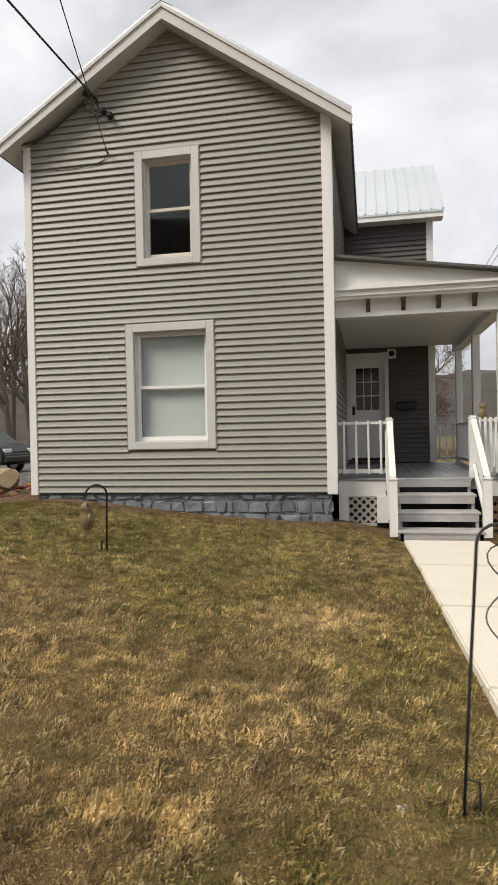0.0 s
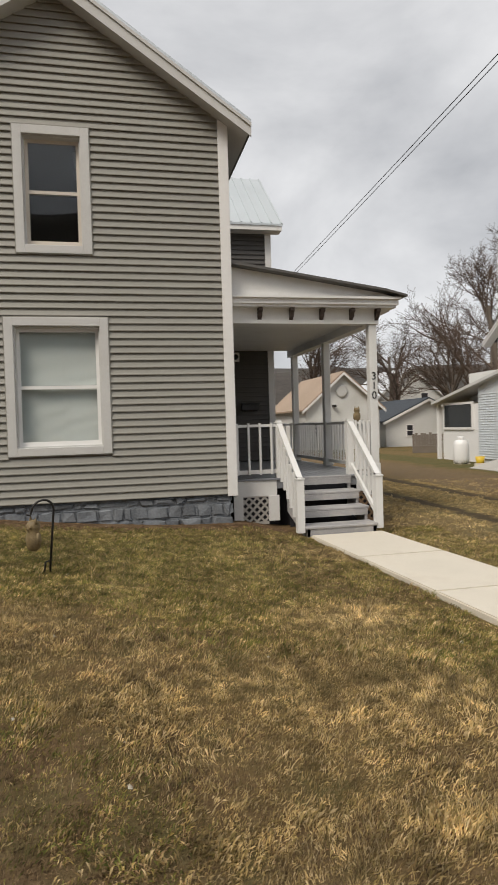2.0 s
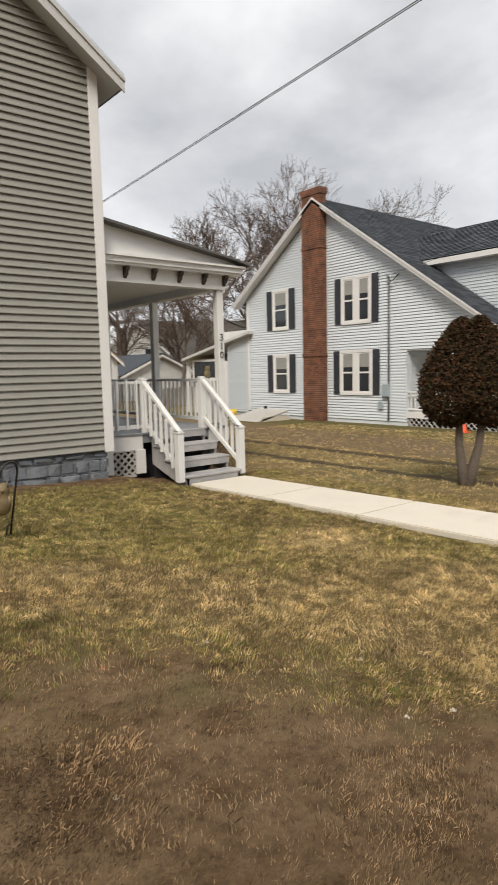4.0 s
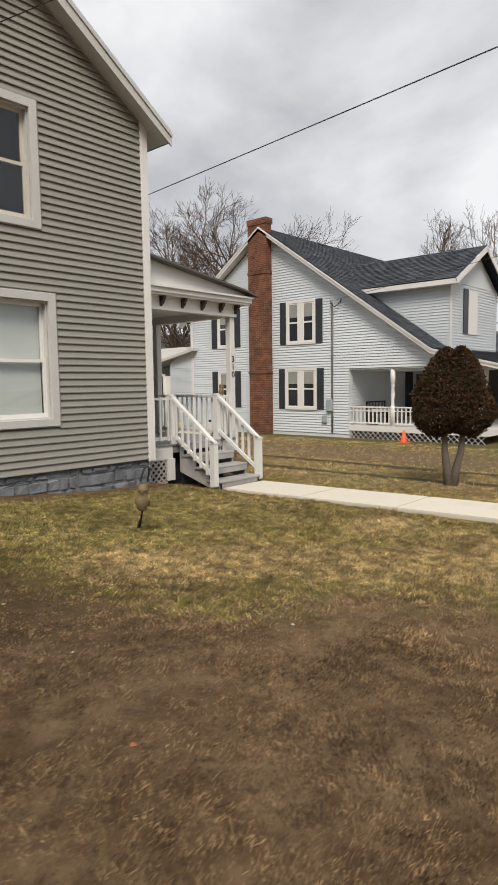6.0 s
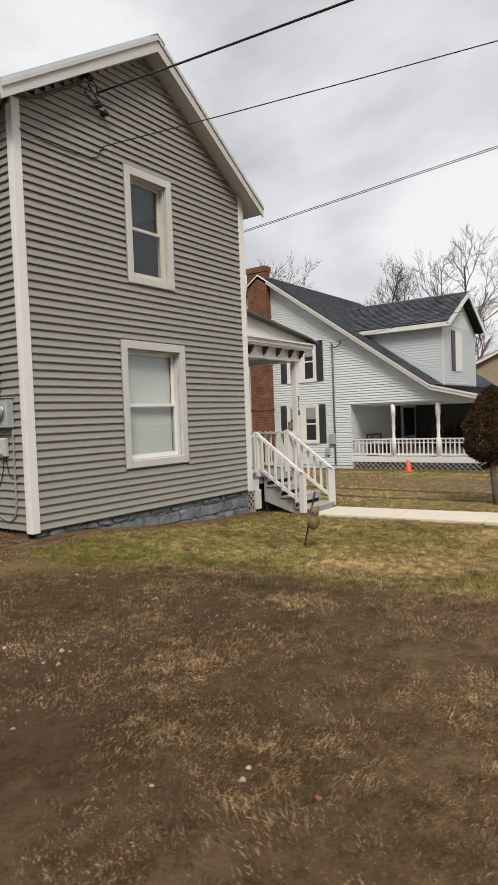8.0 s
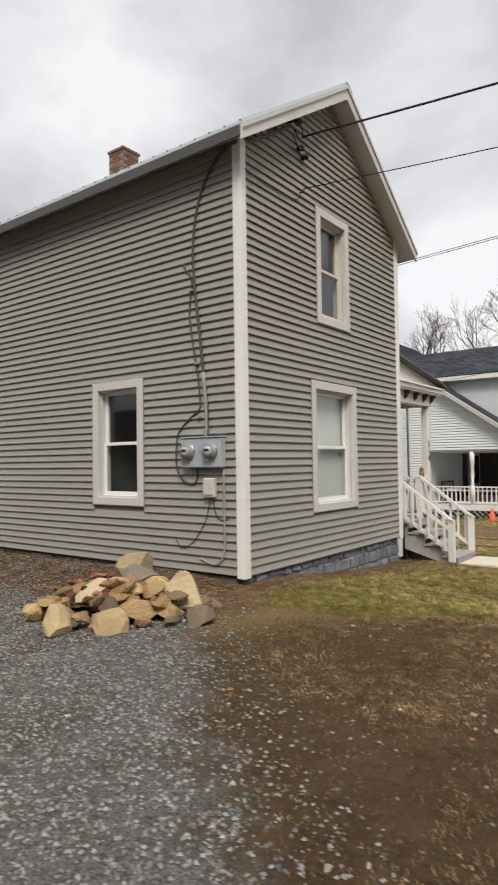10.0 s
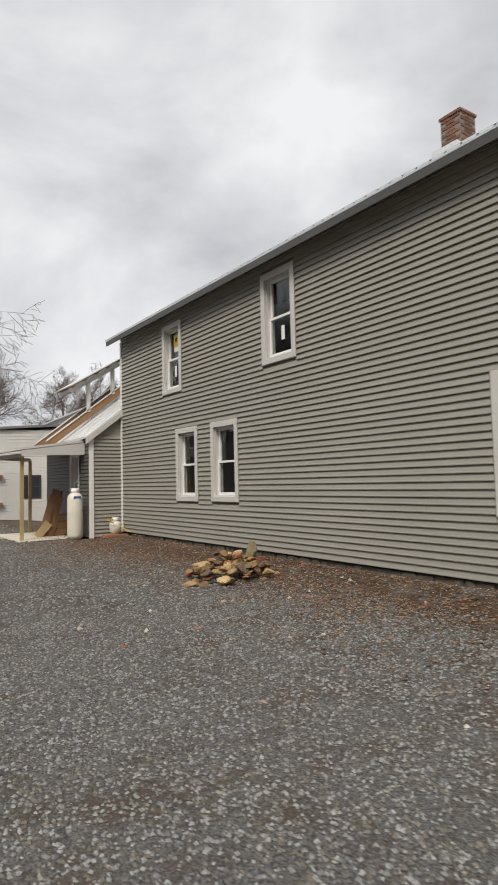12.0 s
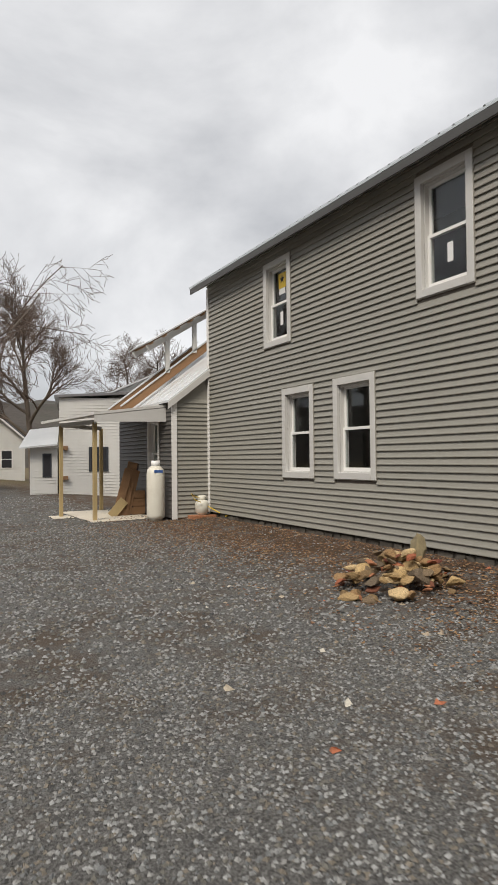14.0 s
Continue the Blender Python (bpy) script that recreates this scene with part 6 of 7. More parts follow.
tube(bm, [n_at(NX - 0.05, 12.33, 0.0), n_at(NX - 0.05, 12.33, 4.85), n_at(NX - 0.12, 12.33, 4.95), n_at(NX - 0.16, 12.3, 4.85)], 0.035, 8)
part("conduit", bm, M_CONDUIT, nb)
bm = bmesh.new()
tube(bm, [n_at(NX - 0.16, 12.3, 4.85), n_at(NX - 0.2, 12.15, 4.7), n_at(NX - 0.1, 12.0, 4.85), n_at(NX - 0.05, 11.95, 4.95)], 0.02, 6)
part("wire_loop", bm, M_BLACKPL, nb)

# cross gable towards the street
CX, CY, CE = 13.7, 8.5, 5.35
bm = bmesh.new()
rows = [n_at(CX, y, z) for y, z in ((CY, 2.6), (12.6, 2.6), (12.6, CE), (CY, CE))]
box(bm, CX - NX, 18.0 - NX, CY - NR, 13.0 - NR, 2.5, CE - NG)
cg = part("cross_gable", bm, M_BLUESIDING, nb)
bm = bmesh.new()
k = 2.9
while k < CE:
    box(bm, CX - NX - 0.016, CX - NX - 0.001, CY - NR, 13.0 - NR, k - NG, k - NG + 0.014)
    box(bm, CX - NX, 18.0 - NX, CY - NR - 0.016, CY - NR - 0.001, k - NG, k - NG + 0.014)
    k += 0.102
tagged(part("siding", bm, M_BLUESIDING, cg), kind="stuff")
bm = bmesh.new()
prism(bm, [(CX - NX, CE - NG), (18 - NX, CE - NG), (16 - NX, 6.6 - NG)], CY - NR, CY - NR + 0.15)
part("gable_wall", bm, M_BLUESIDING, cg)
r0 = n_at(16, 8.15, 6.85)
shingled("roof_cross", r0, (0, 6.2, 0), n_at(13.35, 8.15, 5.38) - r0, cg, seed=6)
shingled("roof_cross", r0, (0, 6.2, 0), n_at(18.35, 8.15, 5.38) - r0, cg, seed=7)
bm = bmesh.new()
for s in (13.35, 18.35):
    beam(bm, n_at(16, 8.16, 6.74), n_at(s, 8.16, 5.27), 0.03, 0.2)
box(bm, 13.36 - NX, 13.39 - NX, 8.15 - NR, 13 - NR, 5.2 - NG, 5.37 - NG)
box(bm, 13.39 - NX, CX - NX, 8.2 - NR, 13 - NR, 5.2 - NG, 5.22 - NG)
part("trim", bm, M_WHITE, cg)
part("corner_board", boxes((CX - NX - 0.03, CX - NX + 0.1, CY - NR - 0.03, CY - NR, 2.6 - NG, CE - NG)), M_WHITE, cg)
part("gable_window", boxes((15.2 - NX, 16.0 - NX, CY - NR - 0.04, CY - NR - 0.017, 3.6 - NG, 5.2 - NG)), M_WHITE, cg)
part("gable_shutter", boxes((14.75 - NX, 15.15 - NX, CY - NR - 0.04, CY - NR - 0.017, 3.6 - NG, 5.2 - NG)), M_SHUTTER, cg)

# porch of the blue house
pf = 0.32
npo = part("porch", boxes((0.0, 9.0, 6.8 - NR, SOUTH - NR, pf - 0.08 - NG, pf - NG)), M_WHITE, nb, "white porch with turned posts and lattice")
part("band", boxes((-0.03, 0.0, 6.77 - NR, SOUTH - NR, 0.12 - NG, pf - NG), (0, 9.0, 6.77 - NR, 6.8 - NR, 0.12 - NG, pf - NG)), M_WHITE, npo)
# black panel behind this lattice stands for the shade under the porch
part("void", boxes((0.2, 0.24, 6.9 - NR, SOUTH - NR, -0.15 - NG, 0.3 - NG)), M_DARK, npo)
bm = bmesh.new()
y = 6.85
while y < SOUTH:
    for s in (1, -1):
        a, b = (y, min(y + 0.3, SOUTH)) if s > 0 else (min(y + 0.3, SOUTH), y)
        beam(bm, n_at(NX - 0.01 * s, a, -0.17), n_at(NX - 0.01 * s, b, 0.13), 0.008, 0.03, up=(1, 0, 0))
    y += 0.19
part("lattice", bm, M_WHITE, npo)
part("ceiling", boxes((0.19, 9.0, 6.6 - NR, SOUTH - NR, 2.36 - NG, 2.4 - NG)), M_BLUESIDING, npo)
prof = [(0.085, 0), (0.085, 0.72), (0.05, 0.76), (0.07, 0.82), (0.045, 0.88), (0.072, 1.15), (0.05, 1.42), (0.075, 1.47), (0.05, 1.52), (0.085, 1.56), (0.085, 2.04)]
bm = bmesh.new()
lathe(bm, prof, 14)
me_p = mesh_of("turned_post", bm, M_WHITE)
for x, y in ((NX + 0.1, 10.02), (NX + 0.1, 8.38), (NX + 0.1, 6.95), (NX + 2.9, 6.95), (NX + 5.8, 6.95)):
    same("turned_post", me_p, npo, Matrix.Translation(n_at(x, y, pf)))
for y0, y1 in ((10.02, SOUTH), (8.38, 10.02), (6.95, 8.38)):
    bm = bmesh.new()
    beam(bm, n_at(NX + 0.1, y0, pf + 0.68), n_at(NX + 0.1, y1, pf + 0.68), 0.07, 0.05)
    beam(bm, n_at(NX + 0.1, y0, pf + 0.54), n_at(NX + 0.1, y1, pf + 0.54), 0.04, 0.04)
    beam(bm, n_at(NX + 0.1, y0, pf + 0.1), n_at(NX + 0.1, y1, pf + 0.1), 0.05, 0.05)
    rl = part("porch_rail", bm, M_WHITE, npo)
me_b = None
y = 7.05
bm = boxes((-0.02, 0.02, -0.02, 0.02, 0.1, 0.68))
me_b = mesh_of("baluster", bm, M_WHITE)
while y < SOUTH - 0.05:
    same("baluster", me_b, npo, Matrix.Translation(n_at(NX + 0.1, y, pf)))
    y += 0.155
part("porch_window", boxes((5.2, 6.6, SOUTH - NR - 0.05, SOUTH - NR - 0.016, 1.1, 2.4)), M_PANE, npo)
part("porch_window_frame", boxes((5.1, 5.2, SOUTH - NR - 0.06, SOUTH - NR - 0.016, 0.55, 2.5), (6.6, 6.7, SOUTH - NR - 0.06, SOUTH - NR - 0.016, 0.55, 2.5)), M_WHITE, npo)
part("porch_shutter", boxes((4.3, 4.9, SOUTH - NR - 0.05, SOUTH - NR - 0.016, 0.6, 2.5)), M_SHUTTER, npo)
bench = thing("porch_bench", (NX + 1.3, by(11.1), NG + (pf - NG) * BZ), "dark metal bench on the neighbour's porch", "bench")
bm = boxes((-0.7, 0.7, -0.25, 0.2, 0.4, 0.45), (-0.7, 0.7, 0.2, 0.24, 0.8, 0.85))
part("seat", bm, M_BLACKIRON, bench)
for x in (-0.68, 0.68):
    part("leg", boxes((x - 0.02, x + 0.02, -0.25, 0.24, 0.0, 0.4), (x - 0.02, x + 0.02, 0.2, 0.24, 0.4, 0.85)), M_BLACKIRON, bench)
for i in range(12):
    part("back_rod", boxes((-0.6 + i * 0.11, -0.585 + i * 0.11, 0.21, 0.225, 0.45, 0.8)), M_BLACKIRON, bench)
part("cushion", bevelled(boxes((-0.35, 0.2, -0.22, 0.15, 0.452, 0.56)), 0.03), M_BLIND, bench, "pale cushion")
for px in (3.4, 5.0, 6.4):
    chp = thing("porch_chair", (NX + px, by(9.6), NG + (pf - NG) * BZ), "dark porch chair behind the railing", "chair", "chairs on the blue house's porch")
    part("seat", bevelled(boxes((-0.28, 0.28, -0.28, 0.28, 0.38, 0.46)), 0.02), M_BLACKPL, chp)
    part("backrest", bevelled(boxes((0.22, 0.28, -0.28, 0.28, 0.46, 1.05)), 0.02), M_BLACKPL, chp)
    for sx in (-0.25, 0.25):
        for sy in (-0.25, 0.25):
            part("leg", boxes((sx - 0.02, sx + 0.02, sy - 0.02, sy + 0.02, 0, 0.38)), M_BLACKPL, chp)

# lean-to at the north end, with the screened window and the tank
ln = part("lean_to", boxes((0.06, 7.0, NORTH - NR, 23.8 - NR, 0.0, 2.5)), M_WHITENAM, nb, "one-storey lean-to with a screened window")
bm = bmesh.new()
q = [bm.verts.new(n_at(x, y, z)) for x in (NX - 0.3, NX + 7.4) for y, z in ((NORTH - 0.4, 3.55), (24.2, 2.5), (24.2, 2.38), (NORTH - 0.4, 3.43))]
for f in ((0, 1, 2, 3), (7, 6, 5, 4), (0, 4, 5, 1), (1, 5, 6, 2), (2, 6, 7, 3), (3, 7, 4, 0)):
    bm.faces.new([q[i] for i in f])
part("roof", bm, M_CASING, ln)
bm = bmesh.new()
q = [bm.verts.new(n_at(NX, y, z)) for y, z in ((NORTH, 0.0), (NORTH, 3.5), (21.0, 2.95), (21.0, 0.0))]
bm.faces.new(q)
part("side_wall", bm, M_BLUESIDING, ln)
bm = bmesh.new()
for k in range(28):
    box(bm, -0.024, 0.0, NORTH - NR, 21.0 - NR, 0.1 + k * 0.102, 0.115 + k * 0.102)
tagged(part("siding", bm, M_BLUESIDING, ln), kind="stuff")
part("screen", boxes((0.01, 0.06, 21.5 - NR, 23.6 - NR, 1.5, 2.5)), M_PANE, ln)
part("screen_frame", boxes((-0.01, 0.06, 21.4 - NR, 21.5 - NR, 1.4, 2.6), (-0.01, 0.06, 23.6 - NR, 23.7 - NR, 1.4, 2.6), (-0.01, 0.06, 21.5 - NR, 23.6 - NR, 2.5, 2.6), (-0.01, 0.06, 21.5 - NR, 23.6 - NR, 1.4, 1.5)), M_WHITE, ln)
part("corner_post", boxes((-0.05, 0.1, 24.0 - NR, 24.15 - NR, 0, 2.6)), M_WHITE, ln)
part("upper_block", boxes((0.9, 7.0, NORTH - NR, 23.0 - NR, 2.6, 3.9)), M_WHITESIDING, nb)
tk = thing("propane_tank", Matrix.LocRotScale((11.5, 22.0, NG), None, (0.7, 0.7, 0.8)), "white upright propane tank beside the blue house", "gas tank")
bm = bmesh.new()
lathe(bm, [(0.3, 0.05), (0.42, 0.12), (0.44, 0.3), (0.44, 1.0), (0.38, 1.18), (0.2, 1.26), (0.15, 1.27)], 26)
part("tank", bm, M_WHITENAM, tk)
bm = bmesh.new()
lathe(bm, [(0.18, 1.22), (0.18, 1.4), (0.15, 1.42)], 16)
part("dome", bm, M_WHITENAM, tk)
part("foot", boxes((-0.35, 0.35, -0.35, 0.35, -0.05, 0.06)), M_CONCRETE, tk)
bk = thing("yellow_bucket", (11.7, 21.0, NG), "yellow plastic bucket on the grass", "bucket")
bm = bmesh.new()
lathe(bm, [(0.14, 0.0), (0.18, 0.36), (0.16, 0.36), (0.13, 0.05)], 16)
part("pail", bm, M_YELLOW, bk)
for i, y in enumerate((20.6, 20.1, 19.6)):
    tagged(part("vent_pipe", boxes((-0.05, 0.05, -0.05, 0.05, 0, 0.3 + 0.1 * i)), M_BLACKPL, at=Matrix.Translation((12.35, y, NG))), "short black pipe beside the foundation", "pipe", "pipes by the blue house")
hd = thing("cellar_hatch", (11.6, 18.8, NG), "weathered sloping plank cellar hatch", "hatch")
for i in range(6):
    bm = bmesh.new()
    y = -0.9 + i * 0.32
    q = [bm.verts.new(p) for p in ((-1.1, y, 0.05), (0.5, y, 0.42), (0.5, y + 0.3, 0.42), (-1.1, y + 0.3, 0.05), (-1.1, y, -0.02), (0.5, y, 0.36), (0.5, y + 0.3, 0.36), (-1.1, y + 0.3, -0.02))]
    for f in ((0, 1, 2, 3), (7, 6, 5, 4), (0, 4, 5, 1), (1, 5, 6, 2), (2, 6, 7, 3), (3, 7, 4, 0)):
        bm.faces.new([q[i] for i in f])
    part("plank", bm, M_LATTICE, hd)
part("curb", boxes((-0.9, 0.55, -0.9, -0.82, -0.1, 0.2), (-0.9, 0.55, 0.94, 1.0, -0.1, 0.2)), M_CONCRETE, hd)
co = thing("traffic_cone", (11.7, 9.95, land(11.7, 9.95)), "small orange traffic cone on the grass", "cone")
bm = bmesh.new()
lathe(bm, [(0.13, 0.03), (0.12, 0.05), (0.035, 0.42), (0.02, 0.43)], 18)
part("cone", bm, M_ORANGE, co)
part("foot", bevelled(boxes((-0.17, 0.17, -0.17, 0.17, 0, 0.03)), 0.008), M_ORANGE, co)

# ---- far buildings beyond the drive ----
gabled("white_garage", pose(12.97, 39.0, -0.35, 0, 0, 0), 5.2, 9, 3.1, 2.25, "white clapboard garage with a tan tin roof", M_WHITESIDING, M_RUSTROOF, windows=((-2.2, 1.1, 0.6, 0.9, "w"),), doors=((1.5, 0, 1.9, 1.85), (-1.4, 0, 0.9, 2.0)))
bm = bmesh.new()
lathe(bm, [(0.42, 0), (0.42, 0.05), (0.3, 0.06)], 18)
v = part("round_vent", bm, M_CASING)
v.matrix_basis = Matrix.Translation((12.9, 38.97, 3.75)) @ Matrix.Rotation(radians(90), 4, "X")
tagged(v, "round grey gable vent on the garage", "vent")
gl = thing("garage_lamp", (12.3, 38.9, 2.7), "dark lamp on the garage wall", "lamp")
part("shade", bevelled(boxes((-0.12, 0.12, -0.25, 0.1, 0, 0.16)), 0.03), M_BLACKIRON, gl)
gabled("low_shed", pose(20.2, 41.0, -0.3, 0, 0, 0), 6.5, 8, 2.0, 1.5, "low white shed with a dark shingled roof", M_WHITESIDING, M_SHINGLE, windows=((-1.4, 0.8, 0.6, 0.9),))
gabled("white_house", pose(28.5, 60, -0.3, 0, 0, 0), 7.5, 9, 4.5, 3.0, "white far house with a steep roof", M_WHITESIDING, M_SHINYTIN, windows=((-1.6, 3.4, 0.9, 1.5), (1.6, 3.4, 0.9, 1.5), (-1.6, 0.6, 0.9, 1.5)))
cfar = thing("brick_flue", (24.3, 55, -0.3), "slim dark brick chimney flue", "chimney")
part("stack", boxes((-0.35, 0.35, -0.35, 0.35, 0, 6.2)), M_BRICKOLD, cfar)
part("cap", boxes((-0.45, 0.45, -0.45, 0.45, 6.2, 6.5)), M_BRICKOLD, cfar)
gabled("tan_house", pose(38, 9.5, -0.4, 0, 0, -90), 12, 9, 5.6, 2.6, "tan far house with a brown roof", mat("tan_siding", (0.4, 0.32, 0.22), 0.7), M_RUSTROOF, windows=((-3, 0.8, 1.2, 1.6), (0, 0.8, 1.2, 1.6)))
fn = thing("board_fence", (14.2, 31.5, -0.25), "weathered grey board fence", "fence")
for i in range(16):
    part("board", boxes((i * 0.17, i * 0.17 + 0.15, 0, 0.02, 0, 1.15 + 0.06 * math.sin(i * 2.3))), M_POLE, fn)

# the white house across the street
gabled("street_house", pose(-0.5, -24, 0, 0, 0, 180), 8.5, 9, 5.4, 3.2, "white house across the street with dark windows", M_WHITESIDING, M_SHINGLE, windows=((-1.9, 3.4, 0.9, 1.5), (1.9, 3.4, 0.9, 1.5), (-1.9, 0.8, 0.9, 1.6), (1.9, 0.8, 0.9, 1.6)))
pl = thing("utility_pole", (-21.0, 36.5, 0.2), "grey wooden utility pole", "pole")
bm = bmesh.new()
lathe(bm, [(0.17, -0.5), (0.15, 4), (0.12, 9.5)], 12)
part("shaft", bm, M_POLE, pl)
part("crossarm", boxes((-1.1, 1.1, -0.06, 0.06, 8.6, 8.75)), M_POLE, pl)
pl = thing("utility_pole", (-4.5, -16.3, 0.0), "grey wooden utility pole across the street", "pole")
bm = bmesh.new()
lathe(bm, [(0.17, -0.5), (0.15, 4), (0.12, 10)], 12)
part("shaft", bm, M_POLE, pl)
part("crossarm", boxes((-1.1, 9.0, -0.06, 0.06, 7.4, 7.55), (-1.1, 1.6, -0.06, 0.06, 5.45, 5.6)), M_POLE, pl)


# ---- bare trees ----
def bare_tree(name, at, height, spread, seed, label, levels=5, trunk_r=None, droop=0.0, first=0.25, dense=1.0, lean=0.0):
    """A leafless tree: a tapered trunk with forking limbs and many fine twigs."""
    rnd = random.Random(seed)
    base = thing(name, at, label, "tree")
    R = trunk_r or height * 0.018
    out = {"trunk": ([], []), "twigs": ([], [])}

    def ring_tube(key, pts, rs, sides):
        vs, fs = out[key]
        first_i = len(vs)
        for i, p in enumerate(pts):
            d = (pts[min(i + 1, len(pts) - 1)] - pts[max(i - 1, 0)]).normalized()
            s = d.cross(Vector((0.3, 0.7, 0.2)))
            s = s.normalized() if s.length > 1e-3 else Vector((1, 0, 0))
            u = d.cross(s)
            for k in range(sides):
                a = k * math.tau / sides
                vs.append(p + (s * math.cos(a) + u * math.sin(a)) * rs[i])
        for i in range(len(pts) - 1):
            for k in range(sides):
                a, b = first_i + i * sides + k, first_i + i * sides + (k + 1) % sides
                fs.append((a, b, b + sides, a + sides))

    def grow(p, d, length, r, level):
        n = 5 if level < 2 else 4 if level < 4 else 3
        pts, rs = [p], [r]
        for i in range(n):
            d = (d + Vector((rnd.gauss(0, 0.13 if level else 0.04), rnd.gauss(0, 0.13 if level else 0.04), rnd.gauss(0.05 - droop * level * 0.22, 0.1)))).normalized()
            p = p + d * length / n
            pts.append(p)
            rs.append(max(r * (1 - 0.5 * (i + 1) / n), 0.004 + height * 0.0004))
        key = "trunk" if level < 2 else "twigs"
        ring_tube(key, pts, rs, 8 if level == 0 else 6 if level == 1 else 4 if level == 2 else 3)
        if level >= levels:
            return
        kids = {0: 6, 1: 5, 2: 5, 3: 5, 4: 4}.get(level, 3)
        kids = max(2, round(kids * dense))
        for k in range(kids):
            t = (first if level == 0 else 0.25) + (1 - (first if level == 0 else 0.25)) * (k + rnd.random() * 0.8) / kids
            i = min(int(t * n), n - 1)
            q = pts[i].lerp(pts[i + 1], t * n - i)
            dd = (pts[i + 1] - pts[i]).normalized()
            side = dd.cross(Vector((rnd.gauss(0, 1), rnd.gauss(0, 1), rnd.gauss(0, 1)))).normalized()
            ang = rnd.uniform(0.45, 0.95) * spread
            nd = (dd * math.cos(ang) + side * math.sin(ang)).normalized()
            grow(q, nd, length * rnd.uniform(0.5, 0.72) * (1.1 - 0.3 * t), max(rs[i] * 0.62, 0.004), level + 1)

    grow(Vector((0, 0, -0.3)), Vector((lean, 0, 1)).normalized(), height * 0.62, R, 0)
    for key, m, nm in (("trunk", M_BARK, "trunk"), ("twigs", M_TWIG, "crown")):
        me = bpy.data.meshes.new(nm)
        me.from_pydata(out[key][0], [], out[key][1])
        me.polygons.foreach_set("use_smooth", [True] * len(me.polygons))
        me.materials.append(m)
        ob = new(nm, me)
        ob.parent = base
    return base


T = "tall leafless tree with fine grey-brown twigs"
for i, (x, y, h, sp, lv, ds) in enumerate(((25.5, 40, 17, 0.85, 5, 1.0), (32.5, 42, 18, 0.8, 5, 1.0), (20.5, 38.5, 9, 1.0, 4, 1.2), (17, 57, 14, 0.9, 4, 1.1), (23, 52, 13, 0.95, 4, 1.1), (28, 50, 12, 1.0, 4, 1.1),
                                           (36, 48, 13, 0.9, 4, 1.1), (-21, 33, 13, 0.9, 5, 0.9), (-17.5, 29.5, 11, 1.0, 5, 0.9), (-23, 36.5, 14, 0.9, 5, 0.9), (-25, 40, 13, 0.9, 4, 1.1), (-18.5, 41, 11, 0.9, 4, 1.1), (53, 20.5, 19, 0.8, 5, 0.9), (50, 28, 18, 0.8, 5, 0.9), (56, 13.5, 18, 0.9, 5, 0.9), (35, 37, 19, 0.85, 5, 1.0))):
    bare_tree("bare_tree", (x, y, land(x, y)), h, sp, 30 + i, T, levels=lv, dense=ds)
bare_tree("bare_tree", (-4.0, 52, 0.1), 13.4, 0.82, 65, "spreading leafless tree behind the sheds", levels=5, dense=1.15, first=0.4)
bare_tree("bare_tree", (-10.3, 35.0, 0.3), 14.0, 1.05, 62, "leafless tree with drooping branches over the yard", levels=5, droop=0.15, dense=0.9, first=0.3, lean=-0.02, trunk_r=0.13)
bare_tree("bare_tree", (0.9, 46, 0.1), 9.5, 1.15, 63, "low rounded leafless fruit tree with reddish twigs", levels=5, dense=1.1, first=0.2)
bare_tree("bare_tree", (4.2, 48, 0.1), 11.0, 1.15, 64, "low rounded leafless fruit tree with reddish twigs", levels=5, dense=1.0, first=0.2)

# wooded ridge on the horizon; its unseen west is raised to darken window reflections
bm = bmesh.new()
rows = []
for r, k in ((210, 0.0), (260, 0.35), (330, 0.8), (400, 1.0), (520, 0.9)):
    row = []
    for i in range(161):
        a = radians(-195 + i * 1.85)
        hgt = 37 + 7 * noise.noise((math.cos(a) * 2.1, math.sin(a) * 2.1, 0)) + 2.2 * noise.noise((a * 22, r * 0.02, 3)) + 0.9 * noise.noise((a * 90, 7, r * 0.1))
        hgt *= 1 - 0.45 * smooth(55, 100, math.degrees(a))
        hgt *= 1 + 3.0 * (1 - smooth(-75, -45, math.degrees(a)))
        row.append(bm.verts.new((r * math.sin(a), r * math.cos(a), -1 + k * hgt)))
    rows.append(row)
for a, b in zip(rows, rows[1:]):
    for i in range(160):
        bm.faces.new((a[i], a[i + 1], b[i + 1], b[i]))
structure("backdrop_ridge", bm, M_HILL, "dark wooded ridge on the horizon, its unseen west raised for reflections", "hill")

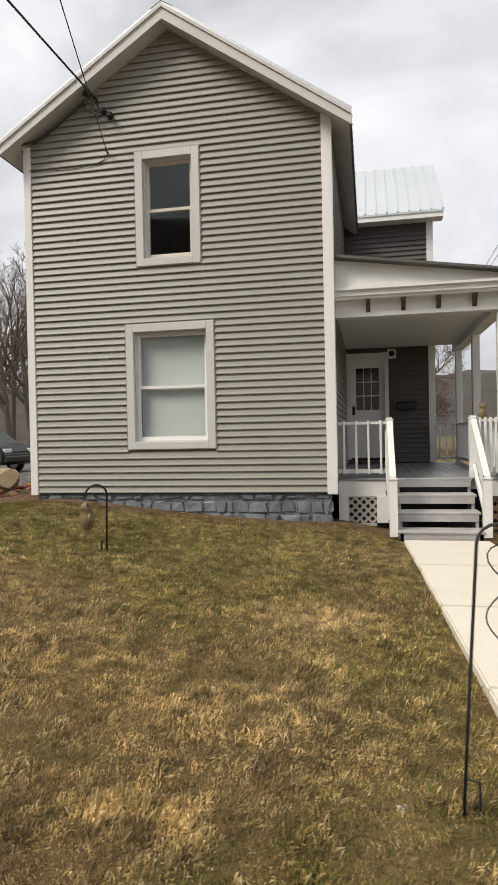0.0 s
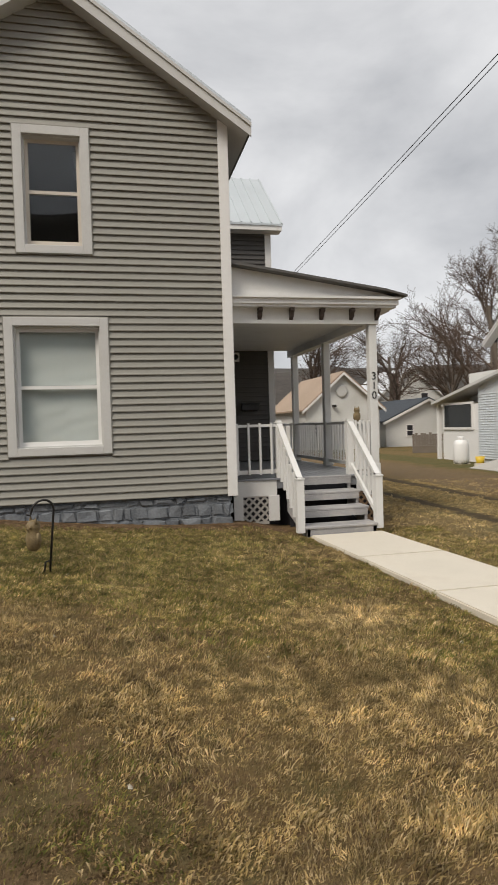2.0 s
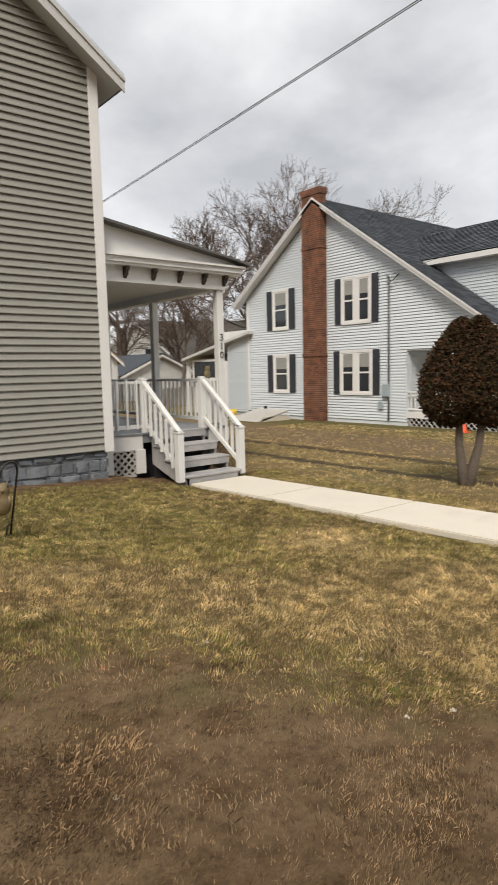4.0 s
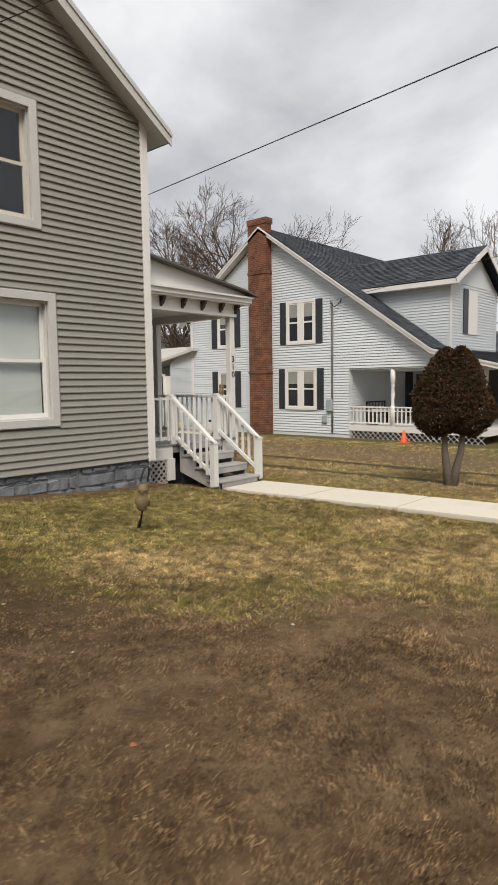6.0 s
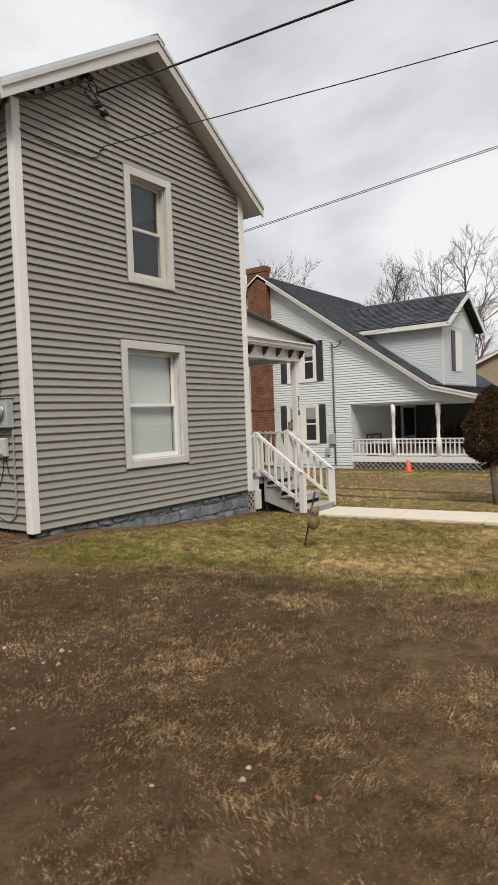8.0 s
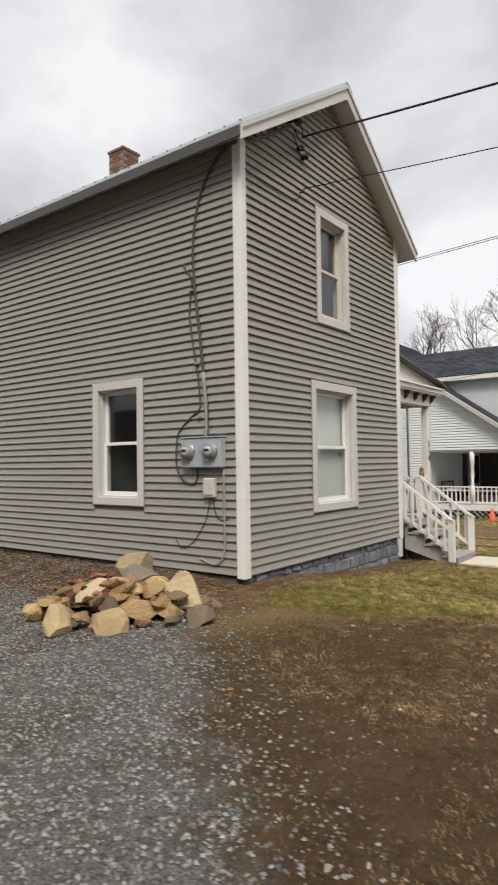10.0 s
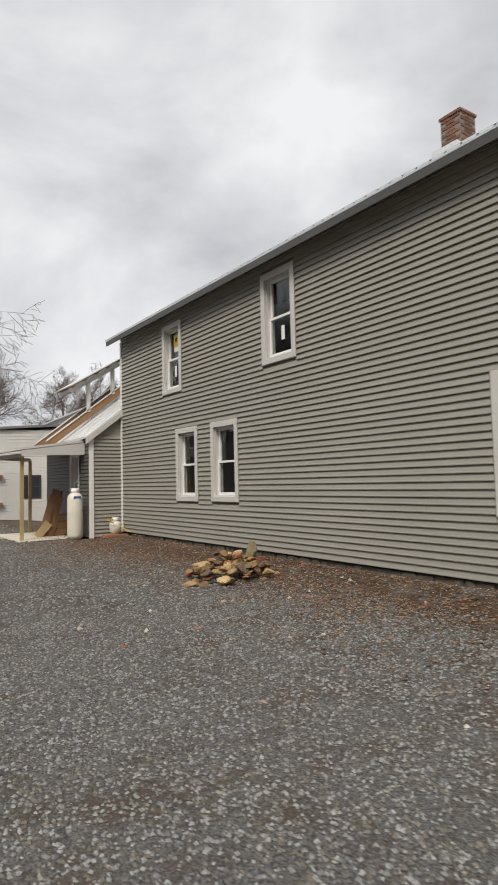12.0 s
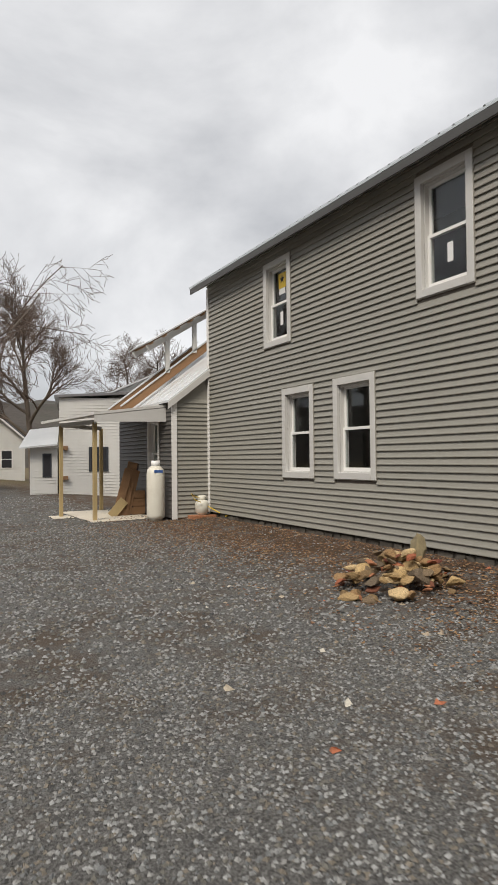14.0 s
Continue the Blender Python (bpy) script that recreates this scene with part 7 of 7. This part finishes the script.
# ---- ground ----
def ground_mat():
    m = bpy.data.materials.new("lawn_dirt_and_gravel")
    m.use_nodes = True
    n, l = m.node_tree.nodes, m.node_tree.links
    b = n["Principled BSDF"]
    b.inputs["Roughness"].default_value, b.inputs["Specular IOR Level"].default_value = 0.95, 0.15
    co = n.new("ShaderNodeTexCoord")
    sep = n.new("ShaderNodeSeparateXYZ")
    l.new(co.outputs["Object"], sep.inputs[0])

    def noise_tex(scale, detail=6.0, rough=0.6):
        t = n.new("ShaderNodeTexNoise")
        t.inputs["Scale"].default_value, t.inputs["Detail"].default_value, t.inputs["Roughness"].default_value = scale, detail, rough
        l.new(co.outputs["Object"], t.inputs["Vector"])
        return t.outputs["Fac"]

    def rng(v, a, b_, lo=0.0, hi=1.0):
        r = n.new("ShaderNodeMapRange")
        r.inputs["From Min"].default_value, r.inputs["From Max"].default_value, r.inputs["To Min"].default_value, r.inputs["To Max"].default_value = a, b_, lo, hi
        l.new(v, r.inputs["Value"])
        return r.outputs["Result"]

    def math_(op, a, b_):
        t = n.new("ShaderNodeMath")
        t.operation = op
        for i, v in enumerate((a, b_)):
            if isinstance(v, (int, float)):
                t.inputs[i].default_value = v
            else:
                l.new(v, t.inputs[i])
        return t.outputs[0]

    def mix(f, a, b_):
        t = n.new("ShaderNodeMixRGB")
        l.new(f, t.inputs[0])
        for i, v in ((1, a), (2, b_)):
            if isinstance(v, tuple):
                t.inputs[i].default_value = (*v, 1)
            else:
                l.new(v, t.inputs[i])
        return t.outputs["Color"]

    big, mid_, fine = noise_tex(0.35), noise_tex(2.2), noise_tex(38, 8.0, 0.75)
    grass = mix(rng(fine, 0.35, 0.68), (0.1, 0.065, 0.03), (0.27, 0.19, 0.085))
    grass = mix(rng(math_("ADD", mid_, math_("MULTIPLY", big, 0.8)), 0.85, 1.1, 0.0, 0.6), grass, (0.075, 0.085, 0.028))
    dirt = mix(rng(fine, 0.35, 0.7), (0.056, 0.032, 0.016), (0.15, 0.092, 0.045))
    dirt = mix(rng(math_("ADD", noise_tex(5.0, 8.0, 0.7), math_("MULTIPLY", mid_, 0.6)), 0.72, 0.98, 0.0, 0.6), dirt, (0.2, 0.135, 0.075))
    dirt = mix(rng(math_("ADD", noise_tex(3.2, 9.0, 0.75), math_("MULTIPLY", big, 0.5)), 0.68, 0.9, 0.0, 0.75), dirt, (0.24, 0.165, 0.095))
    dirt = mix(rng(noise_tex(11.0, 6.0, 0.7), 0.5, 0.68, 0.0, 0.6), dirt, (0.05, 0.03, 0.016))
    bare = mix(rng(fine, 0.35, 0.7), (0.11, 0.075, 0.045), (0.24, 0.175, 0.11))
    gravel = mix(rng(noise_tex(70, 3.0), 0.35, 0.65), (0.06, 0.058, 0.056), (0.2, 0.197, 0.192))
    wob = math_("ADD", math_("MULTIPLY", rng(mid_, 0.3, 0.7, -1, 1), 0.55), math_("MULTIPLY", rng(noise_tex(9.0), 0.3, 0.7, -1, 1), 0.25))
    x, y = sep.outputs["X"], sep.outputs["Y"]
    # bare earth patches: a band before the gravel, worn spots in the lawn, along the walls
    d1 = rng(math_("ADD", math_("ADD", x, math_("MULTIPLY", y, 1.15)), math_("MULTIPLY", wob, 1.6)), -1.1, 1.4, 1.0, 0.0)
    d2 = rng(math_("ADD", mid_, math_("MULTIPLY", big, 0.6)), 1.0, 1.14, 0.0, 0.6)
    wall_band = math_("MULTIPLY", rng(math_("ADD", y, math_("MULTIPLY", wob, 0.4)), 7.3, 7.8), rng(x, 0.3, 0.5, 1.0, 0.0))
    col = mix(math_("MAXIMUM", d1, math_("MAXIMUM", d2, wall_band)), grass, dirt)
    green = math_("MULTIPLY", rng(math_("ADD", y, wob), 4.6, 6.2), rng(math_("ADD", y, wob), 6.6, 7.6, 1.0, 0.0))
    col = mix(math_("MULTIPLY", math_("MULTIPLY", green, rng(x, -5.5, -4.5)), 0.6), col, (0.09, 0.1, 0.032))
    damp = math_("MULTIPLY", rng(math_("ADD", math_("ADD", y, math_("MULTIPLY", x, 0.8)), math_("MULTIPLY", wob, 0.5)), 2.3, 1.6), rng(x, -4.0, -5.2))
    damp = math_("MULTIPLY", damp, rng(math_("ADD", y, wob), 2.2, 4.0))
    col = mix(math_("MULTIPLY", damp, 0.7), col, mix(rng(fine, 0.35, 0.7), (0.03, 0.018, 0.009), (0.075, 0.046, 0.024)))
    # two-track earth drive beside the neighbour's house
    xw = math_("ADD", x, math_("MULTIPLY", wob, 0.3))

    def strip(p, q, soft):
        return math_("MULTIPLY", rng(xw, p - soft, p + soft), rng(xw, q - soft, q + soft, 1.0, 0.0))

    worn = math_("MULTIPLY", strip(-0.5, 3.0, 0.5), rng(math_("ADD", y, math_("MULTIPLY", wob, 1.5)), 3.4, 5.2))
    col = mix(math_("MULTIPLY", worn, rng(mid_, 0.35, 0.6, 0.25, 0.85)), col, dirt)
    col = mix(math_("MULTIPLY", strip(2.2, 5.8, 0.4), 0.5), col, (0.21, 0.165, 0.08))
    col = mix(math_("MULTIPLY", strip(6.3, 9.6, 0.5), rng(mid_, 0.3, 0.6, 0.35, 0.9)), col, bare)
    col = mix(math_("MULTIPLY", math_("MAXIMUM", strip(3.75, 4.1, 0.1), strip(5.45, 5.9, 0.12)), 0.85), col, (0.05, 0.036, 0.024))
    col = mix(math_("MULTIPLY", strip(10.2, 12.6, 0.4), 0.5), col, (0.07, 0.085, 0.03))
    # gravel yard along the side of the house
    g = rng(math_("ADD", math_("ADD", x, math_("MULTIPLY", wob, 0.5)), math_("MULTIPLY", math_("SUBTRACT", y, 8.0), -1.0)), -6.6, -6.0, 1.0, 0.0)
    g = math_("MULTIPLY", g, rng(x, -4.0, -3.0, 1.0, 0.0))
    litter = math_("MULTIPLY", rng(math_("ADD", x, math_("MULTIPLY", wob, 1.2)), -7.6, -6.0), rng(mid_, 0.36, 0.52))
    grav = mix(math_("MULTIPLY", litter, 0.9), gravel, (0.085, 0.055, 0.035))
    grav = mix(rng(math_("ADD", mid_, big), 0.98, 1.18, 0.0, 0.7), grav, (0.088, 0.063, 0.044))
    col = mix(g, col, grav)
    far = math_("MAXIMUM", rng(y, 40, 55), rng(x, 22, 30))
    col = mix(far, col, (0.12, 0.095, 0.055))
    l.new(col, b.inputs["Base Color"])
    bp = n.new("ShaderNodeBump")
    bp.inputs["Strength"].default_value, bp.inputs["Distance"].default_value = 0.8, 0.03
    l.new(fine, bp.inputs["Height"])
    l.new(bp.outputs["Normal"], b.inputs["Normal"])
    return m


def axis(lo, hi, near_lo, near_hi, fine, coarse):
    out, v = [], near_lo
    while v <= near_hi:
        out.append(v)
        v += fine
    left, g, v = [], fine, near_lo
    while v > lo:
        g = min(g * 1.35, coarse)
        v -= g
        left.append(max(v, lo))
    g, v = fine, out[-1]
    while v < hi:
        g = min(g * 1.35, coarse)
        v += g
        out.append(min(v, hi))
    return left[::-1] + out


gx, gy = axis(-500, 600, -14, 14, 0.25, 60), axis(-300, 700, -3, 26, 0.25, 60)
verts = [(x, y, land(x, y)) for y in gy for x in gx]
nx = len(gx)
faces = [(j * nx + i, j * nx + i + 1, (j + 1) * nx + i + 1, (j + 1) * nx + i) for j in range(len(gy) - 1) for i in range(nx - 1)]
me = bpy.data.meshes.new("ground")
me.from_pydata(verts, [], faces)
me.polygons.foreach_set("use_smooth", [True] * len(faces))
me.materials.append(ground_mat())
ground = tagged(new("ground", me), "patchy winter lawn, bare earth and grey gravel yard", "ground", kind="structure")

# ---- grass, gravel, leaves: what nobody could count ----
def scatter(name, make, label, category, material):
    vs, fs = make()
    me = bpy.data.meshes.new(name)
    me.from_pydata(vs, [], fs)
    me.materials.append(material)
    return tagged(new(name, me), label, category, kind="stuff")


def earth(x, y):
    """How bare the lawn is at a place, 0 to 1."""
    d = 1 - smooth(-1.1, 1.4, x + 1.15 * y + 1.3 * noise.noise((x * 1.1, y * 1.1, 5.0)))
    p = smooth(0.28, 0.5, noise.noise((x * 0.7, y * 0.7, 9.0)))
    w = smooth(7.4, 7.9, y) if x < 0.5 else 0.0
    m = (1 - smooth(1.6, 2.3, y + 0.8 * x + 0.4 * noise.noise((x * 1.5, y * 1.5, 21.0)))) * (1 - smooth(-5.2, -4.0, x)) * smooth(2.2, 4.0, y)
    k = smooth(-0.9, -0.1, x) * (1 - smooth(2.6, 3.6, x)) * smooth(3.4, 5.2, y) * (0.5 + 0.6 * noise.noise((x * 1.2, y * 1.2, 17.0)))
    return max(d, p * 0.55, w, m, k)


def on_gravel(x, y):
    return x - 1.0 * (y - 8.0) + 0.5 * noise.noise((x * 1.3, y * 1.3, 2.0)) + 0.3 * noise.noise((x * 6, y * 6, 4.0)) < -6.3


def blades(x0, x1, y0, y1, per, length, seed, keep, wide=0.0014):
    def make():
        rnd = random.Random(seed)
        vs, fs = [], []
        for _ in range(int((x1 - x0) * (y1 - y0) * per)):
            cx, cy = rnd.uniform(x0, x1), rnd.uniform(y0, y1)
            if not keep(cx, cy, rnd):
                continue
            cz = land(cx, cy)
            lie = 2.6 * noise.noise((cx * 1.7, cy * 1.7, 6.0)) + rnd.gauss(0, 0.5)
            tall = length * (0.55 + 0.8 * max(0.0, noise.noise((cx * 2.3, cy * 2.3, 11.0)) + 0.25) + 1.1 * max(0.0, noise.noise((cx * 7.5, cy * 7.5, 15.0))))
            for _k in range(6):
                x, y = cx + rnd.gauss(0, 0.022), cy + rnd.gauss(0, 0.022)
                l = tall * rnd.uniform(0.6, 1.3)
                a = lie + rnd.gauss(0, 0.8)
                flat = rnd.uniform(0.15, 0.85)
                dx, dy, dz = math.cos(a) * l * flat, math.sin(a) * l * flat, l * (1.05 - flat)
                wx, wy = -math.sin(a) * wide, math.cos(a) * wide
                i = len(vs)
                vs.extend(((x - wx, y - wy, cz - 0.005), (x + wx, y + wy, cz - 0.005), (x + dx * 0.5, y + dy * 0.5, cz + dz * 0.8), (x + dx, y + dy, cz + dz)))
                fs.append((i, i + 1, i + 2))
                fs.append((i + 1, i + 3, i + 2))
        return vs, fs
    return make


def lawn(x, y, rnd):
    if 0.51 + (7.48 - y) * 0.035 < x < 1.57 + (7.48 - y) * 0.035 or on_gravel(x, y) or (y > 8.15 and x < 2.1):
        return False
    return rnd.random() > earth(x, y) * 1.02


def greenish(x, y):
    return smooth(0.0, 0.35, noise.noise((x * 0.55, y * 0.55, 3.0)) + 0.14 + 0.5 * smooth(4.0, 5.6, y))


M_STRAW = palette("straw_grass", [(0.45, 0.335, 0.155), (0.56, 0.43, 0.22), (0.31, 0.215, 0.095), (0.4, 0.3, 0.13), (0.22, 0.17, 0.066), (0.6, 0.47, 0.27)], 0.8, bump=0, fine=1.6, var=0.35, clump=0.42)
M_DEADG = palette("dead_grass", [(0.15, 0.097, 0.052), (0.26, 0.178, 0.1), (0.09, 0.057, 0.03), (0.37, 0.262, 0.15)], 0.85, bump=0, fine=1.2, var=0.4, clump=0.4)
M_GREENG = palette("green_grass", [(0.17, 0.175, 0.045), (0.23, 0.205, 0.055), (0.12, 0.13, 0.035), (0.36, 0.27, 0.095)], 0.8, bump=0, fine=1.6, var=0.3, clump=0.4)
scatter("straw_grass", blades(-4.5, 2.6, 0.6, 7.6, 2100, 0.045, 1, lambda x, y, r: lawn(x, y, r) and r.random() > greenish(x, y) * 0.72), "flattened straw-coloured winter grass", "grass", M_STRAW)
scatter("green_grass", blades(-5.6, 2.6, 0.6, 8.1, 1400, 0.04, 2, lambda x, y, r: lawn(x, y, r) and r.random() < greenish(x, y) * 0.95), "short green grass in the lawn", "grass", M_GREENG)
scatter("far_grass", blades(1.75, 11.5, 2.0, 16, 260, 0.055, 3, lambda x, y, r: not (3.7 < x < 4.1 or 5.45 < x < 5.9) and r.random() < (0.18 if 6.2 < x < 9.5 else 0.75)), "thin straw-coloured grass beside the drive", "grass", M_STRAW)
scatter("thin_grass", blades(-9.2, 1.0, 0.3, 7.9, 1700, 0.03, 4, lambda x, y, r: not on_gravel(x, y) and r.random() < (0.1 + earth(x, y) * 0.8) * (0.1 + 0.9 * smooth(-9.6, -7.6, x - 0.55 * y + 1.6 + 1.5 * noise.noise((x * 0.8, y * 0.8, 14.0)))) * (0.35 + 0.9 * smooth(-0.2, 0.3, noise.noise((x * 1.4, y * 1.4, 15.0))))), "sparse dead grass on bare earth", "grass", M_DEADG)


def stones(areas, seed):
    def make():
        rnd = random.Random(seed)
        vs, fs = [], []
        for x0, x1, y0, y1, per, s0, s1, keep in areas:
            for _ in range(int((x1 - x0) * (y1 - y0) * per)):
                x, y = rnd.uniform(x0, x1), rnd.uniform(y0, y1)
                if not keep(x, y, rnd):
                    continue
                z, s, i = land(x, y), rnd.uniform(s0, s1), len(vs)
                a = rnd.uniform(0, math.tau)
                for k in range(4):
                    b = a + k * math.pi / 2 + rnd.uniform(-0.4, 0.4)
                    q = s * rnd.uniform(0.7, 1.2)
                    vs.append((x + q * math.cos(b), y + q * math.sin(b), z + s * rnd.uniform(-0.1, 0.3)))
                vs.append((x + s * rnd.uniform(-0.4, 0.4), y + s * rnd.uniform(-0.4, 0.4), z + s * rnd.uniform(0.55, 0.95)))
                vs.append((x + s * rnd.uniform(-0.5, 0.5), y + s * rnd.uniform(-0.5, 0.5), z + s * rnd.uniform(0.4, 0.8)))
                fs.extend(((i, i + 1, i + 4), (i + 1, i + 2, i + 5), (i + 1, i + 5, i + 4), (i + 2, i + 3, i + 5), (i + 3, i, i + 4), (i + 3, i + 4, i + 5)))
        return vs, fs
    return make


def grav(x, y, rnd):
    if not on_gravel(x, y):
        return x < -5.5 and rnd.random() < 0.02 + 0.3 * (1 - smooth(-6.3, -5.0, x - (y - 8.0)))
    return rnd.random() > 0.75 * smooth(-7.0, -5.6, x + 0.6 * noise.noise((x, y, 8.0)))


scatter("gravel", stones([(-11.5, -5.1, 4.2, 13.5, 1500, 0.006, 0.018, grav), (-11.0, -5.1, 13.5, 23, 380, 0.012, 0.026, grav), (-10.5, -6, 23, 35, 40, 0.02, 0.04, grav)], 21), "grey crushed limestone gravel", "gravel", M_GRAVEL)
scatter("pale_chips", stones([(-10.5, -5.0, 2.0, 9.5, 1.6, 0.012, 0.028, lambda x, y, r: True), (-4, 2.5, 1, 8.1, 1.6, 0.01, 0.022, lambda x, y, r: r.random() < 0.8), (-9.5, -5.2, 9.5, 16, 2.2, 0.015, 0.04, lambda x, y, r: True)], 22), "pale stone and brick chips on the ground", "chips", M_CHIP)


def leaves():
    rnd = random.Random(31)
    vs, fs = [], []
    for x0, x1, y0, y1, per, band in ((-8.2, -5.1, 8.2, 22.6, 520, -6.6), (-9.5, -6.0, 16, 24, 130, -7.6), (-5.2, 0.4, 7.5, 8.15, 90, None)):
        for _ in range(int((x1 - x0) * (y1 - y0) * per)):
            x, y = rnd.uniform(x0, x1), rnd.uniform(y0, y1)
            if band is not None and rnd.random() > 0.15 + 0.85 * smooth(band - 0.9, band + 0.6, x + 0.9 * noise.noise((x * 0.8, y * 0.8, 4.0))):
                continue
            z, s, a = land(x, y) + rnd.uniform(0.004, 0.02), rnd.uniform(0.01, 0.032), rnd.uniform(0, math.tau)
            i = len(vs)
            c, d = math.cos(a) * s, math.sin(a) * s
            vs.extend(((x + c, y + d, z + rnd.uniform(0, 0.015)), (x - d * 0.5, y + c * 0.5, z), (x - c, y - d, z + rnd.uniform(0, 0.015)), (x + d * 0.5, y - c * 0.5, z)))
            fs.append((i, i + 1, i + 2, i + 3))
    return vs, fs


scatter("leaf_litter", leaves, "brown dead leaves along the walls", "leaves", M_LEAF)
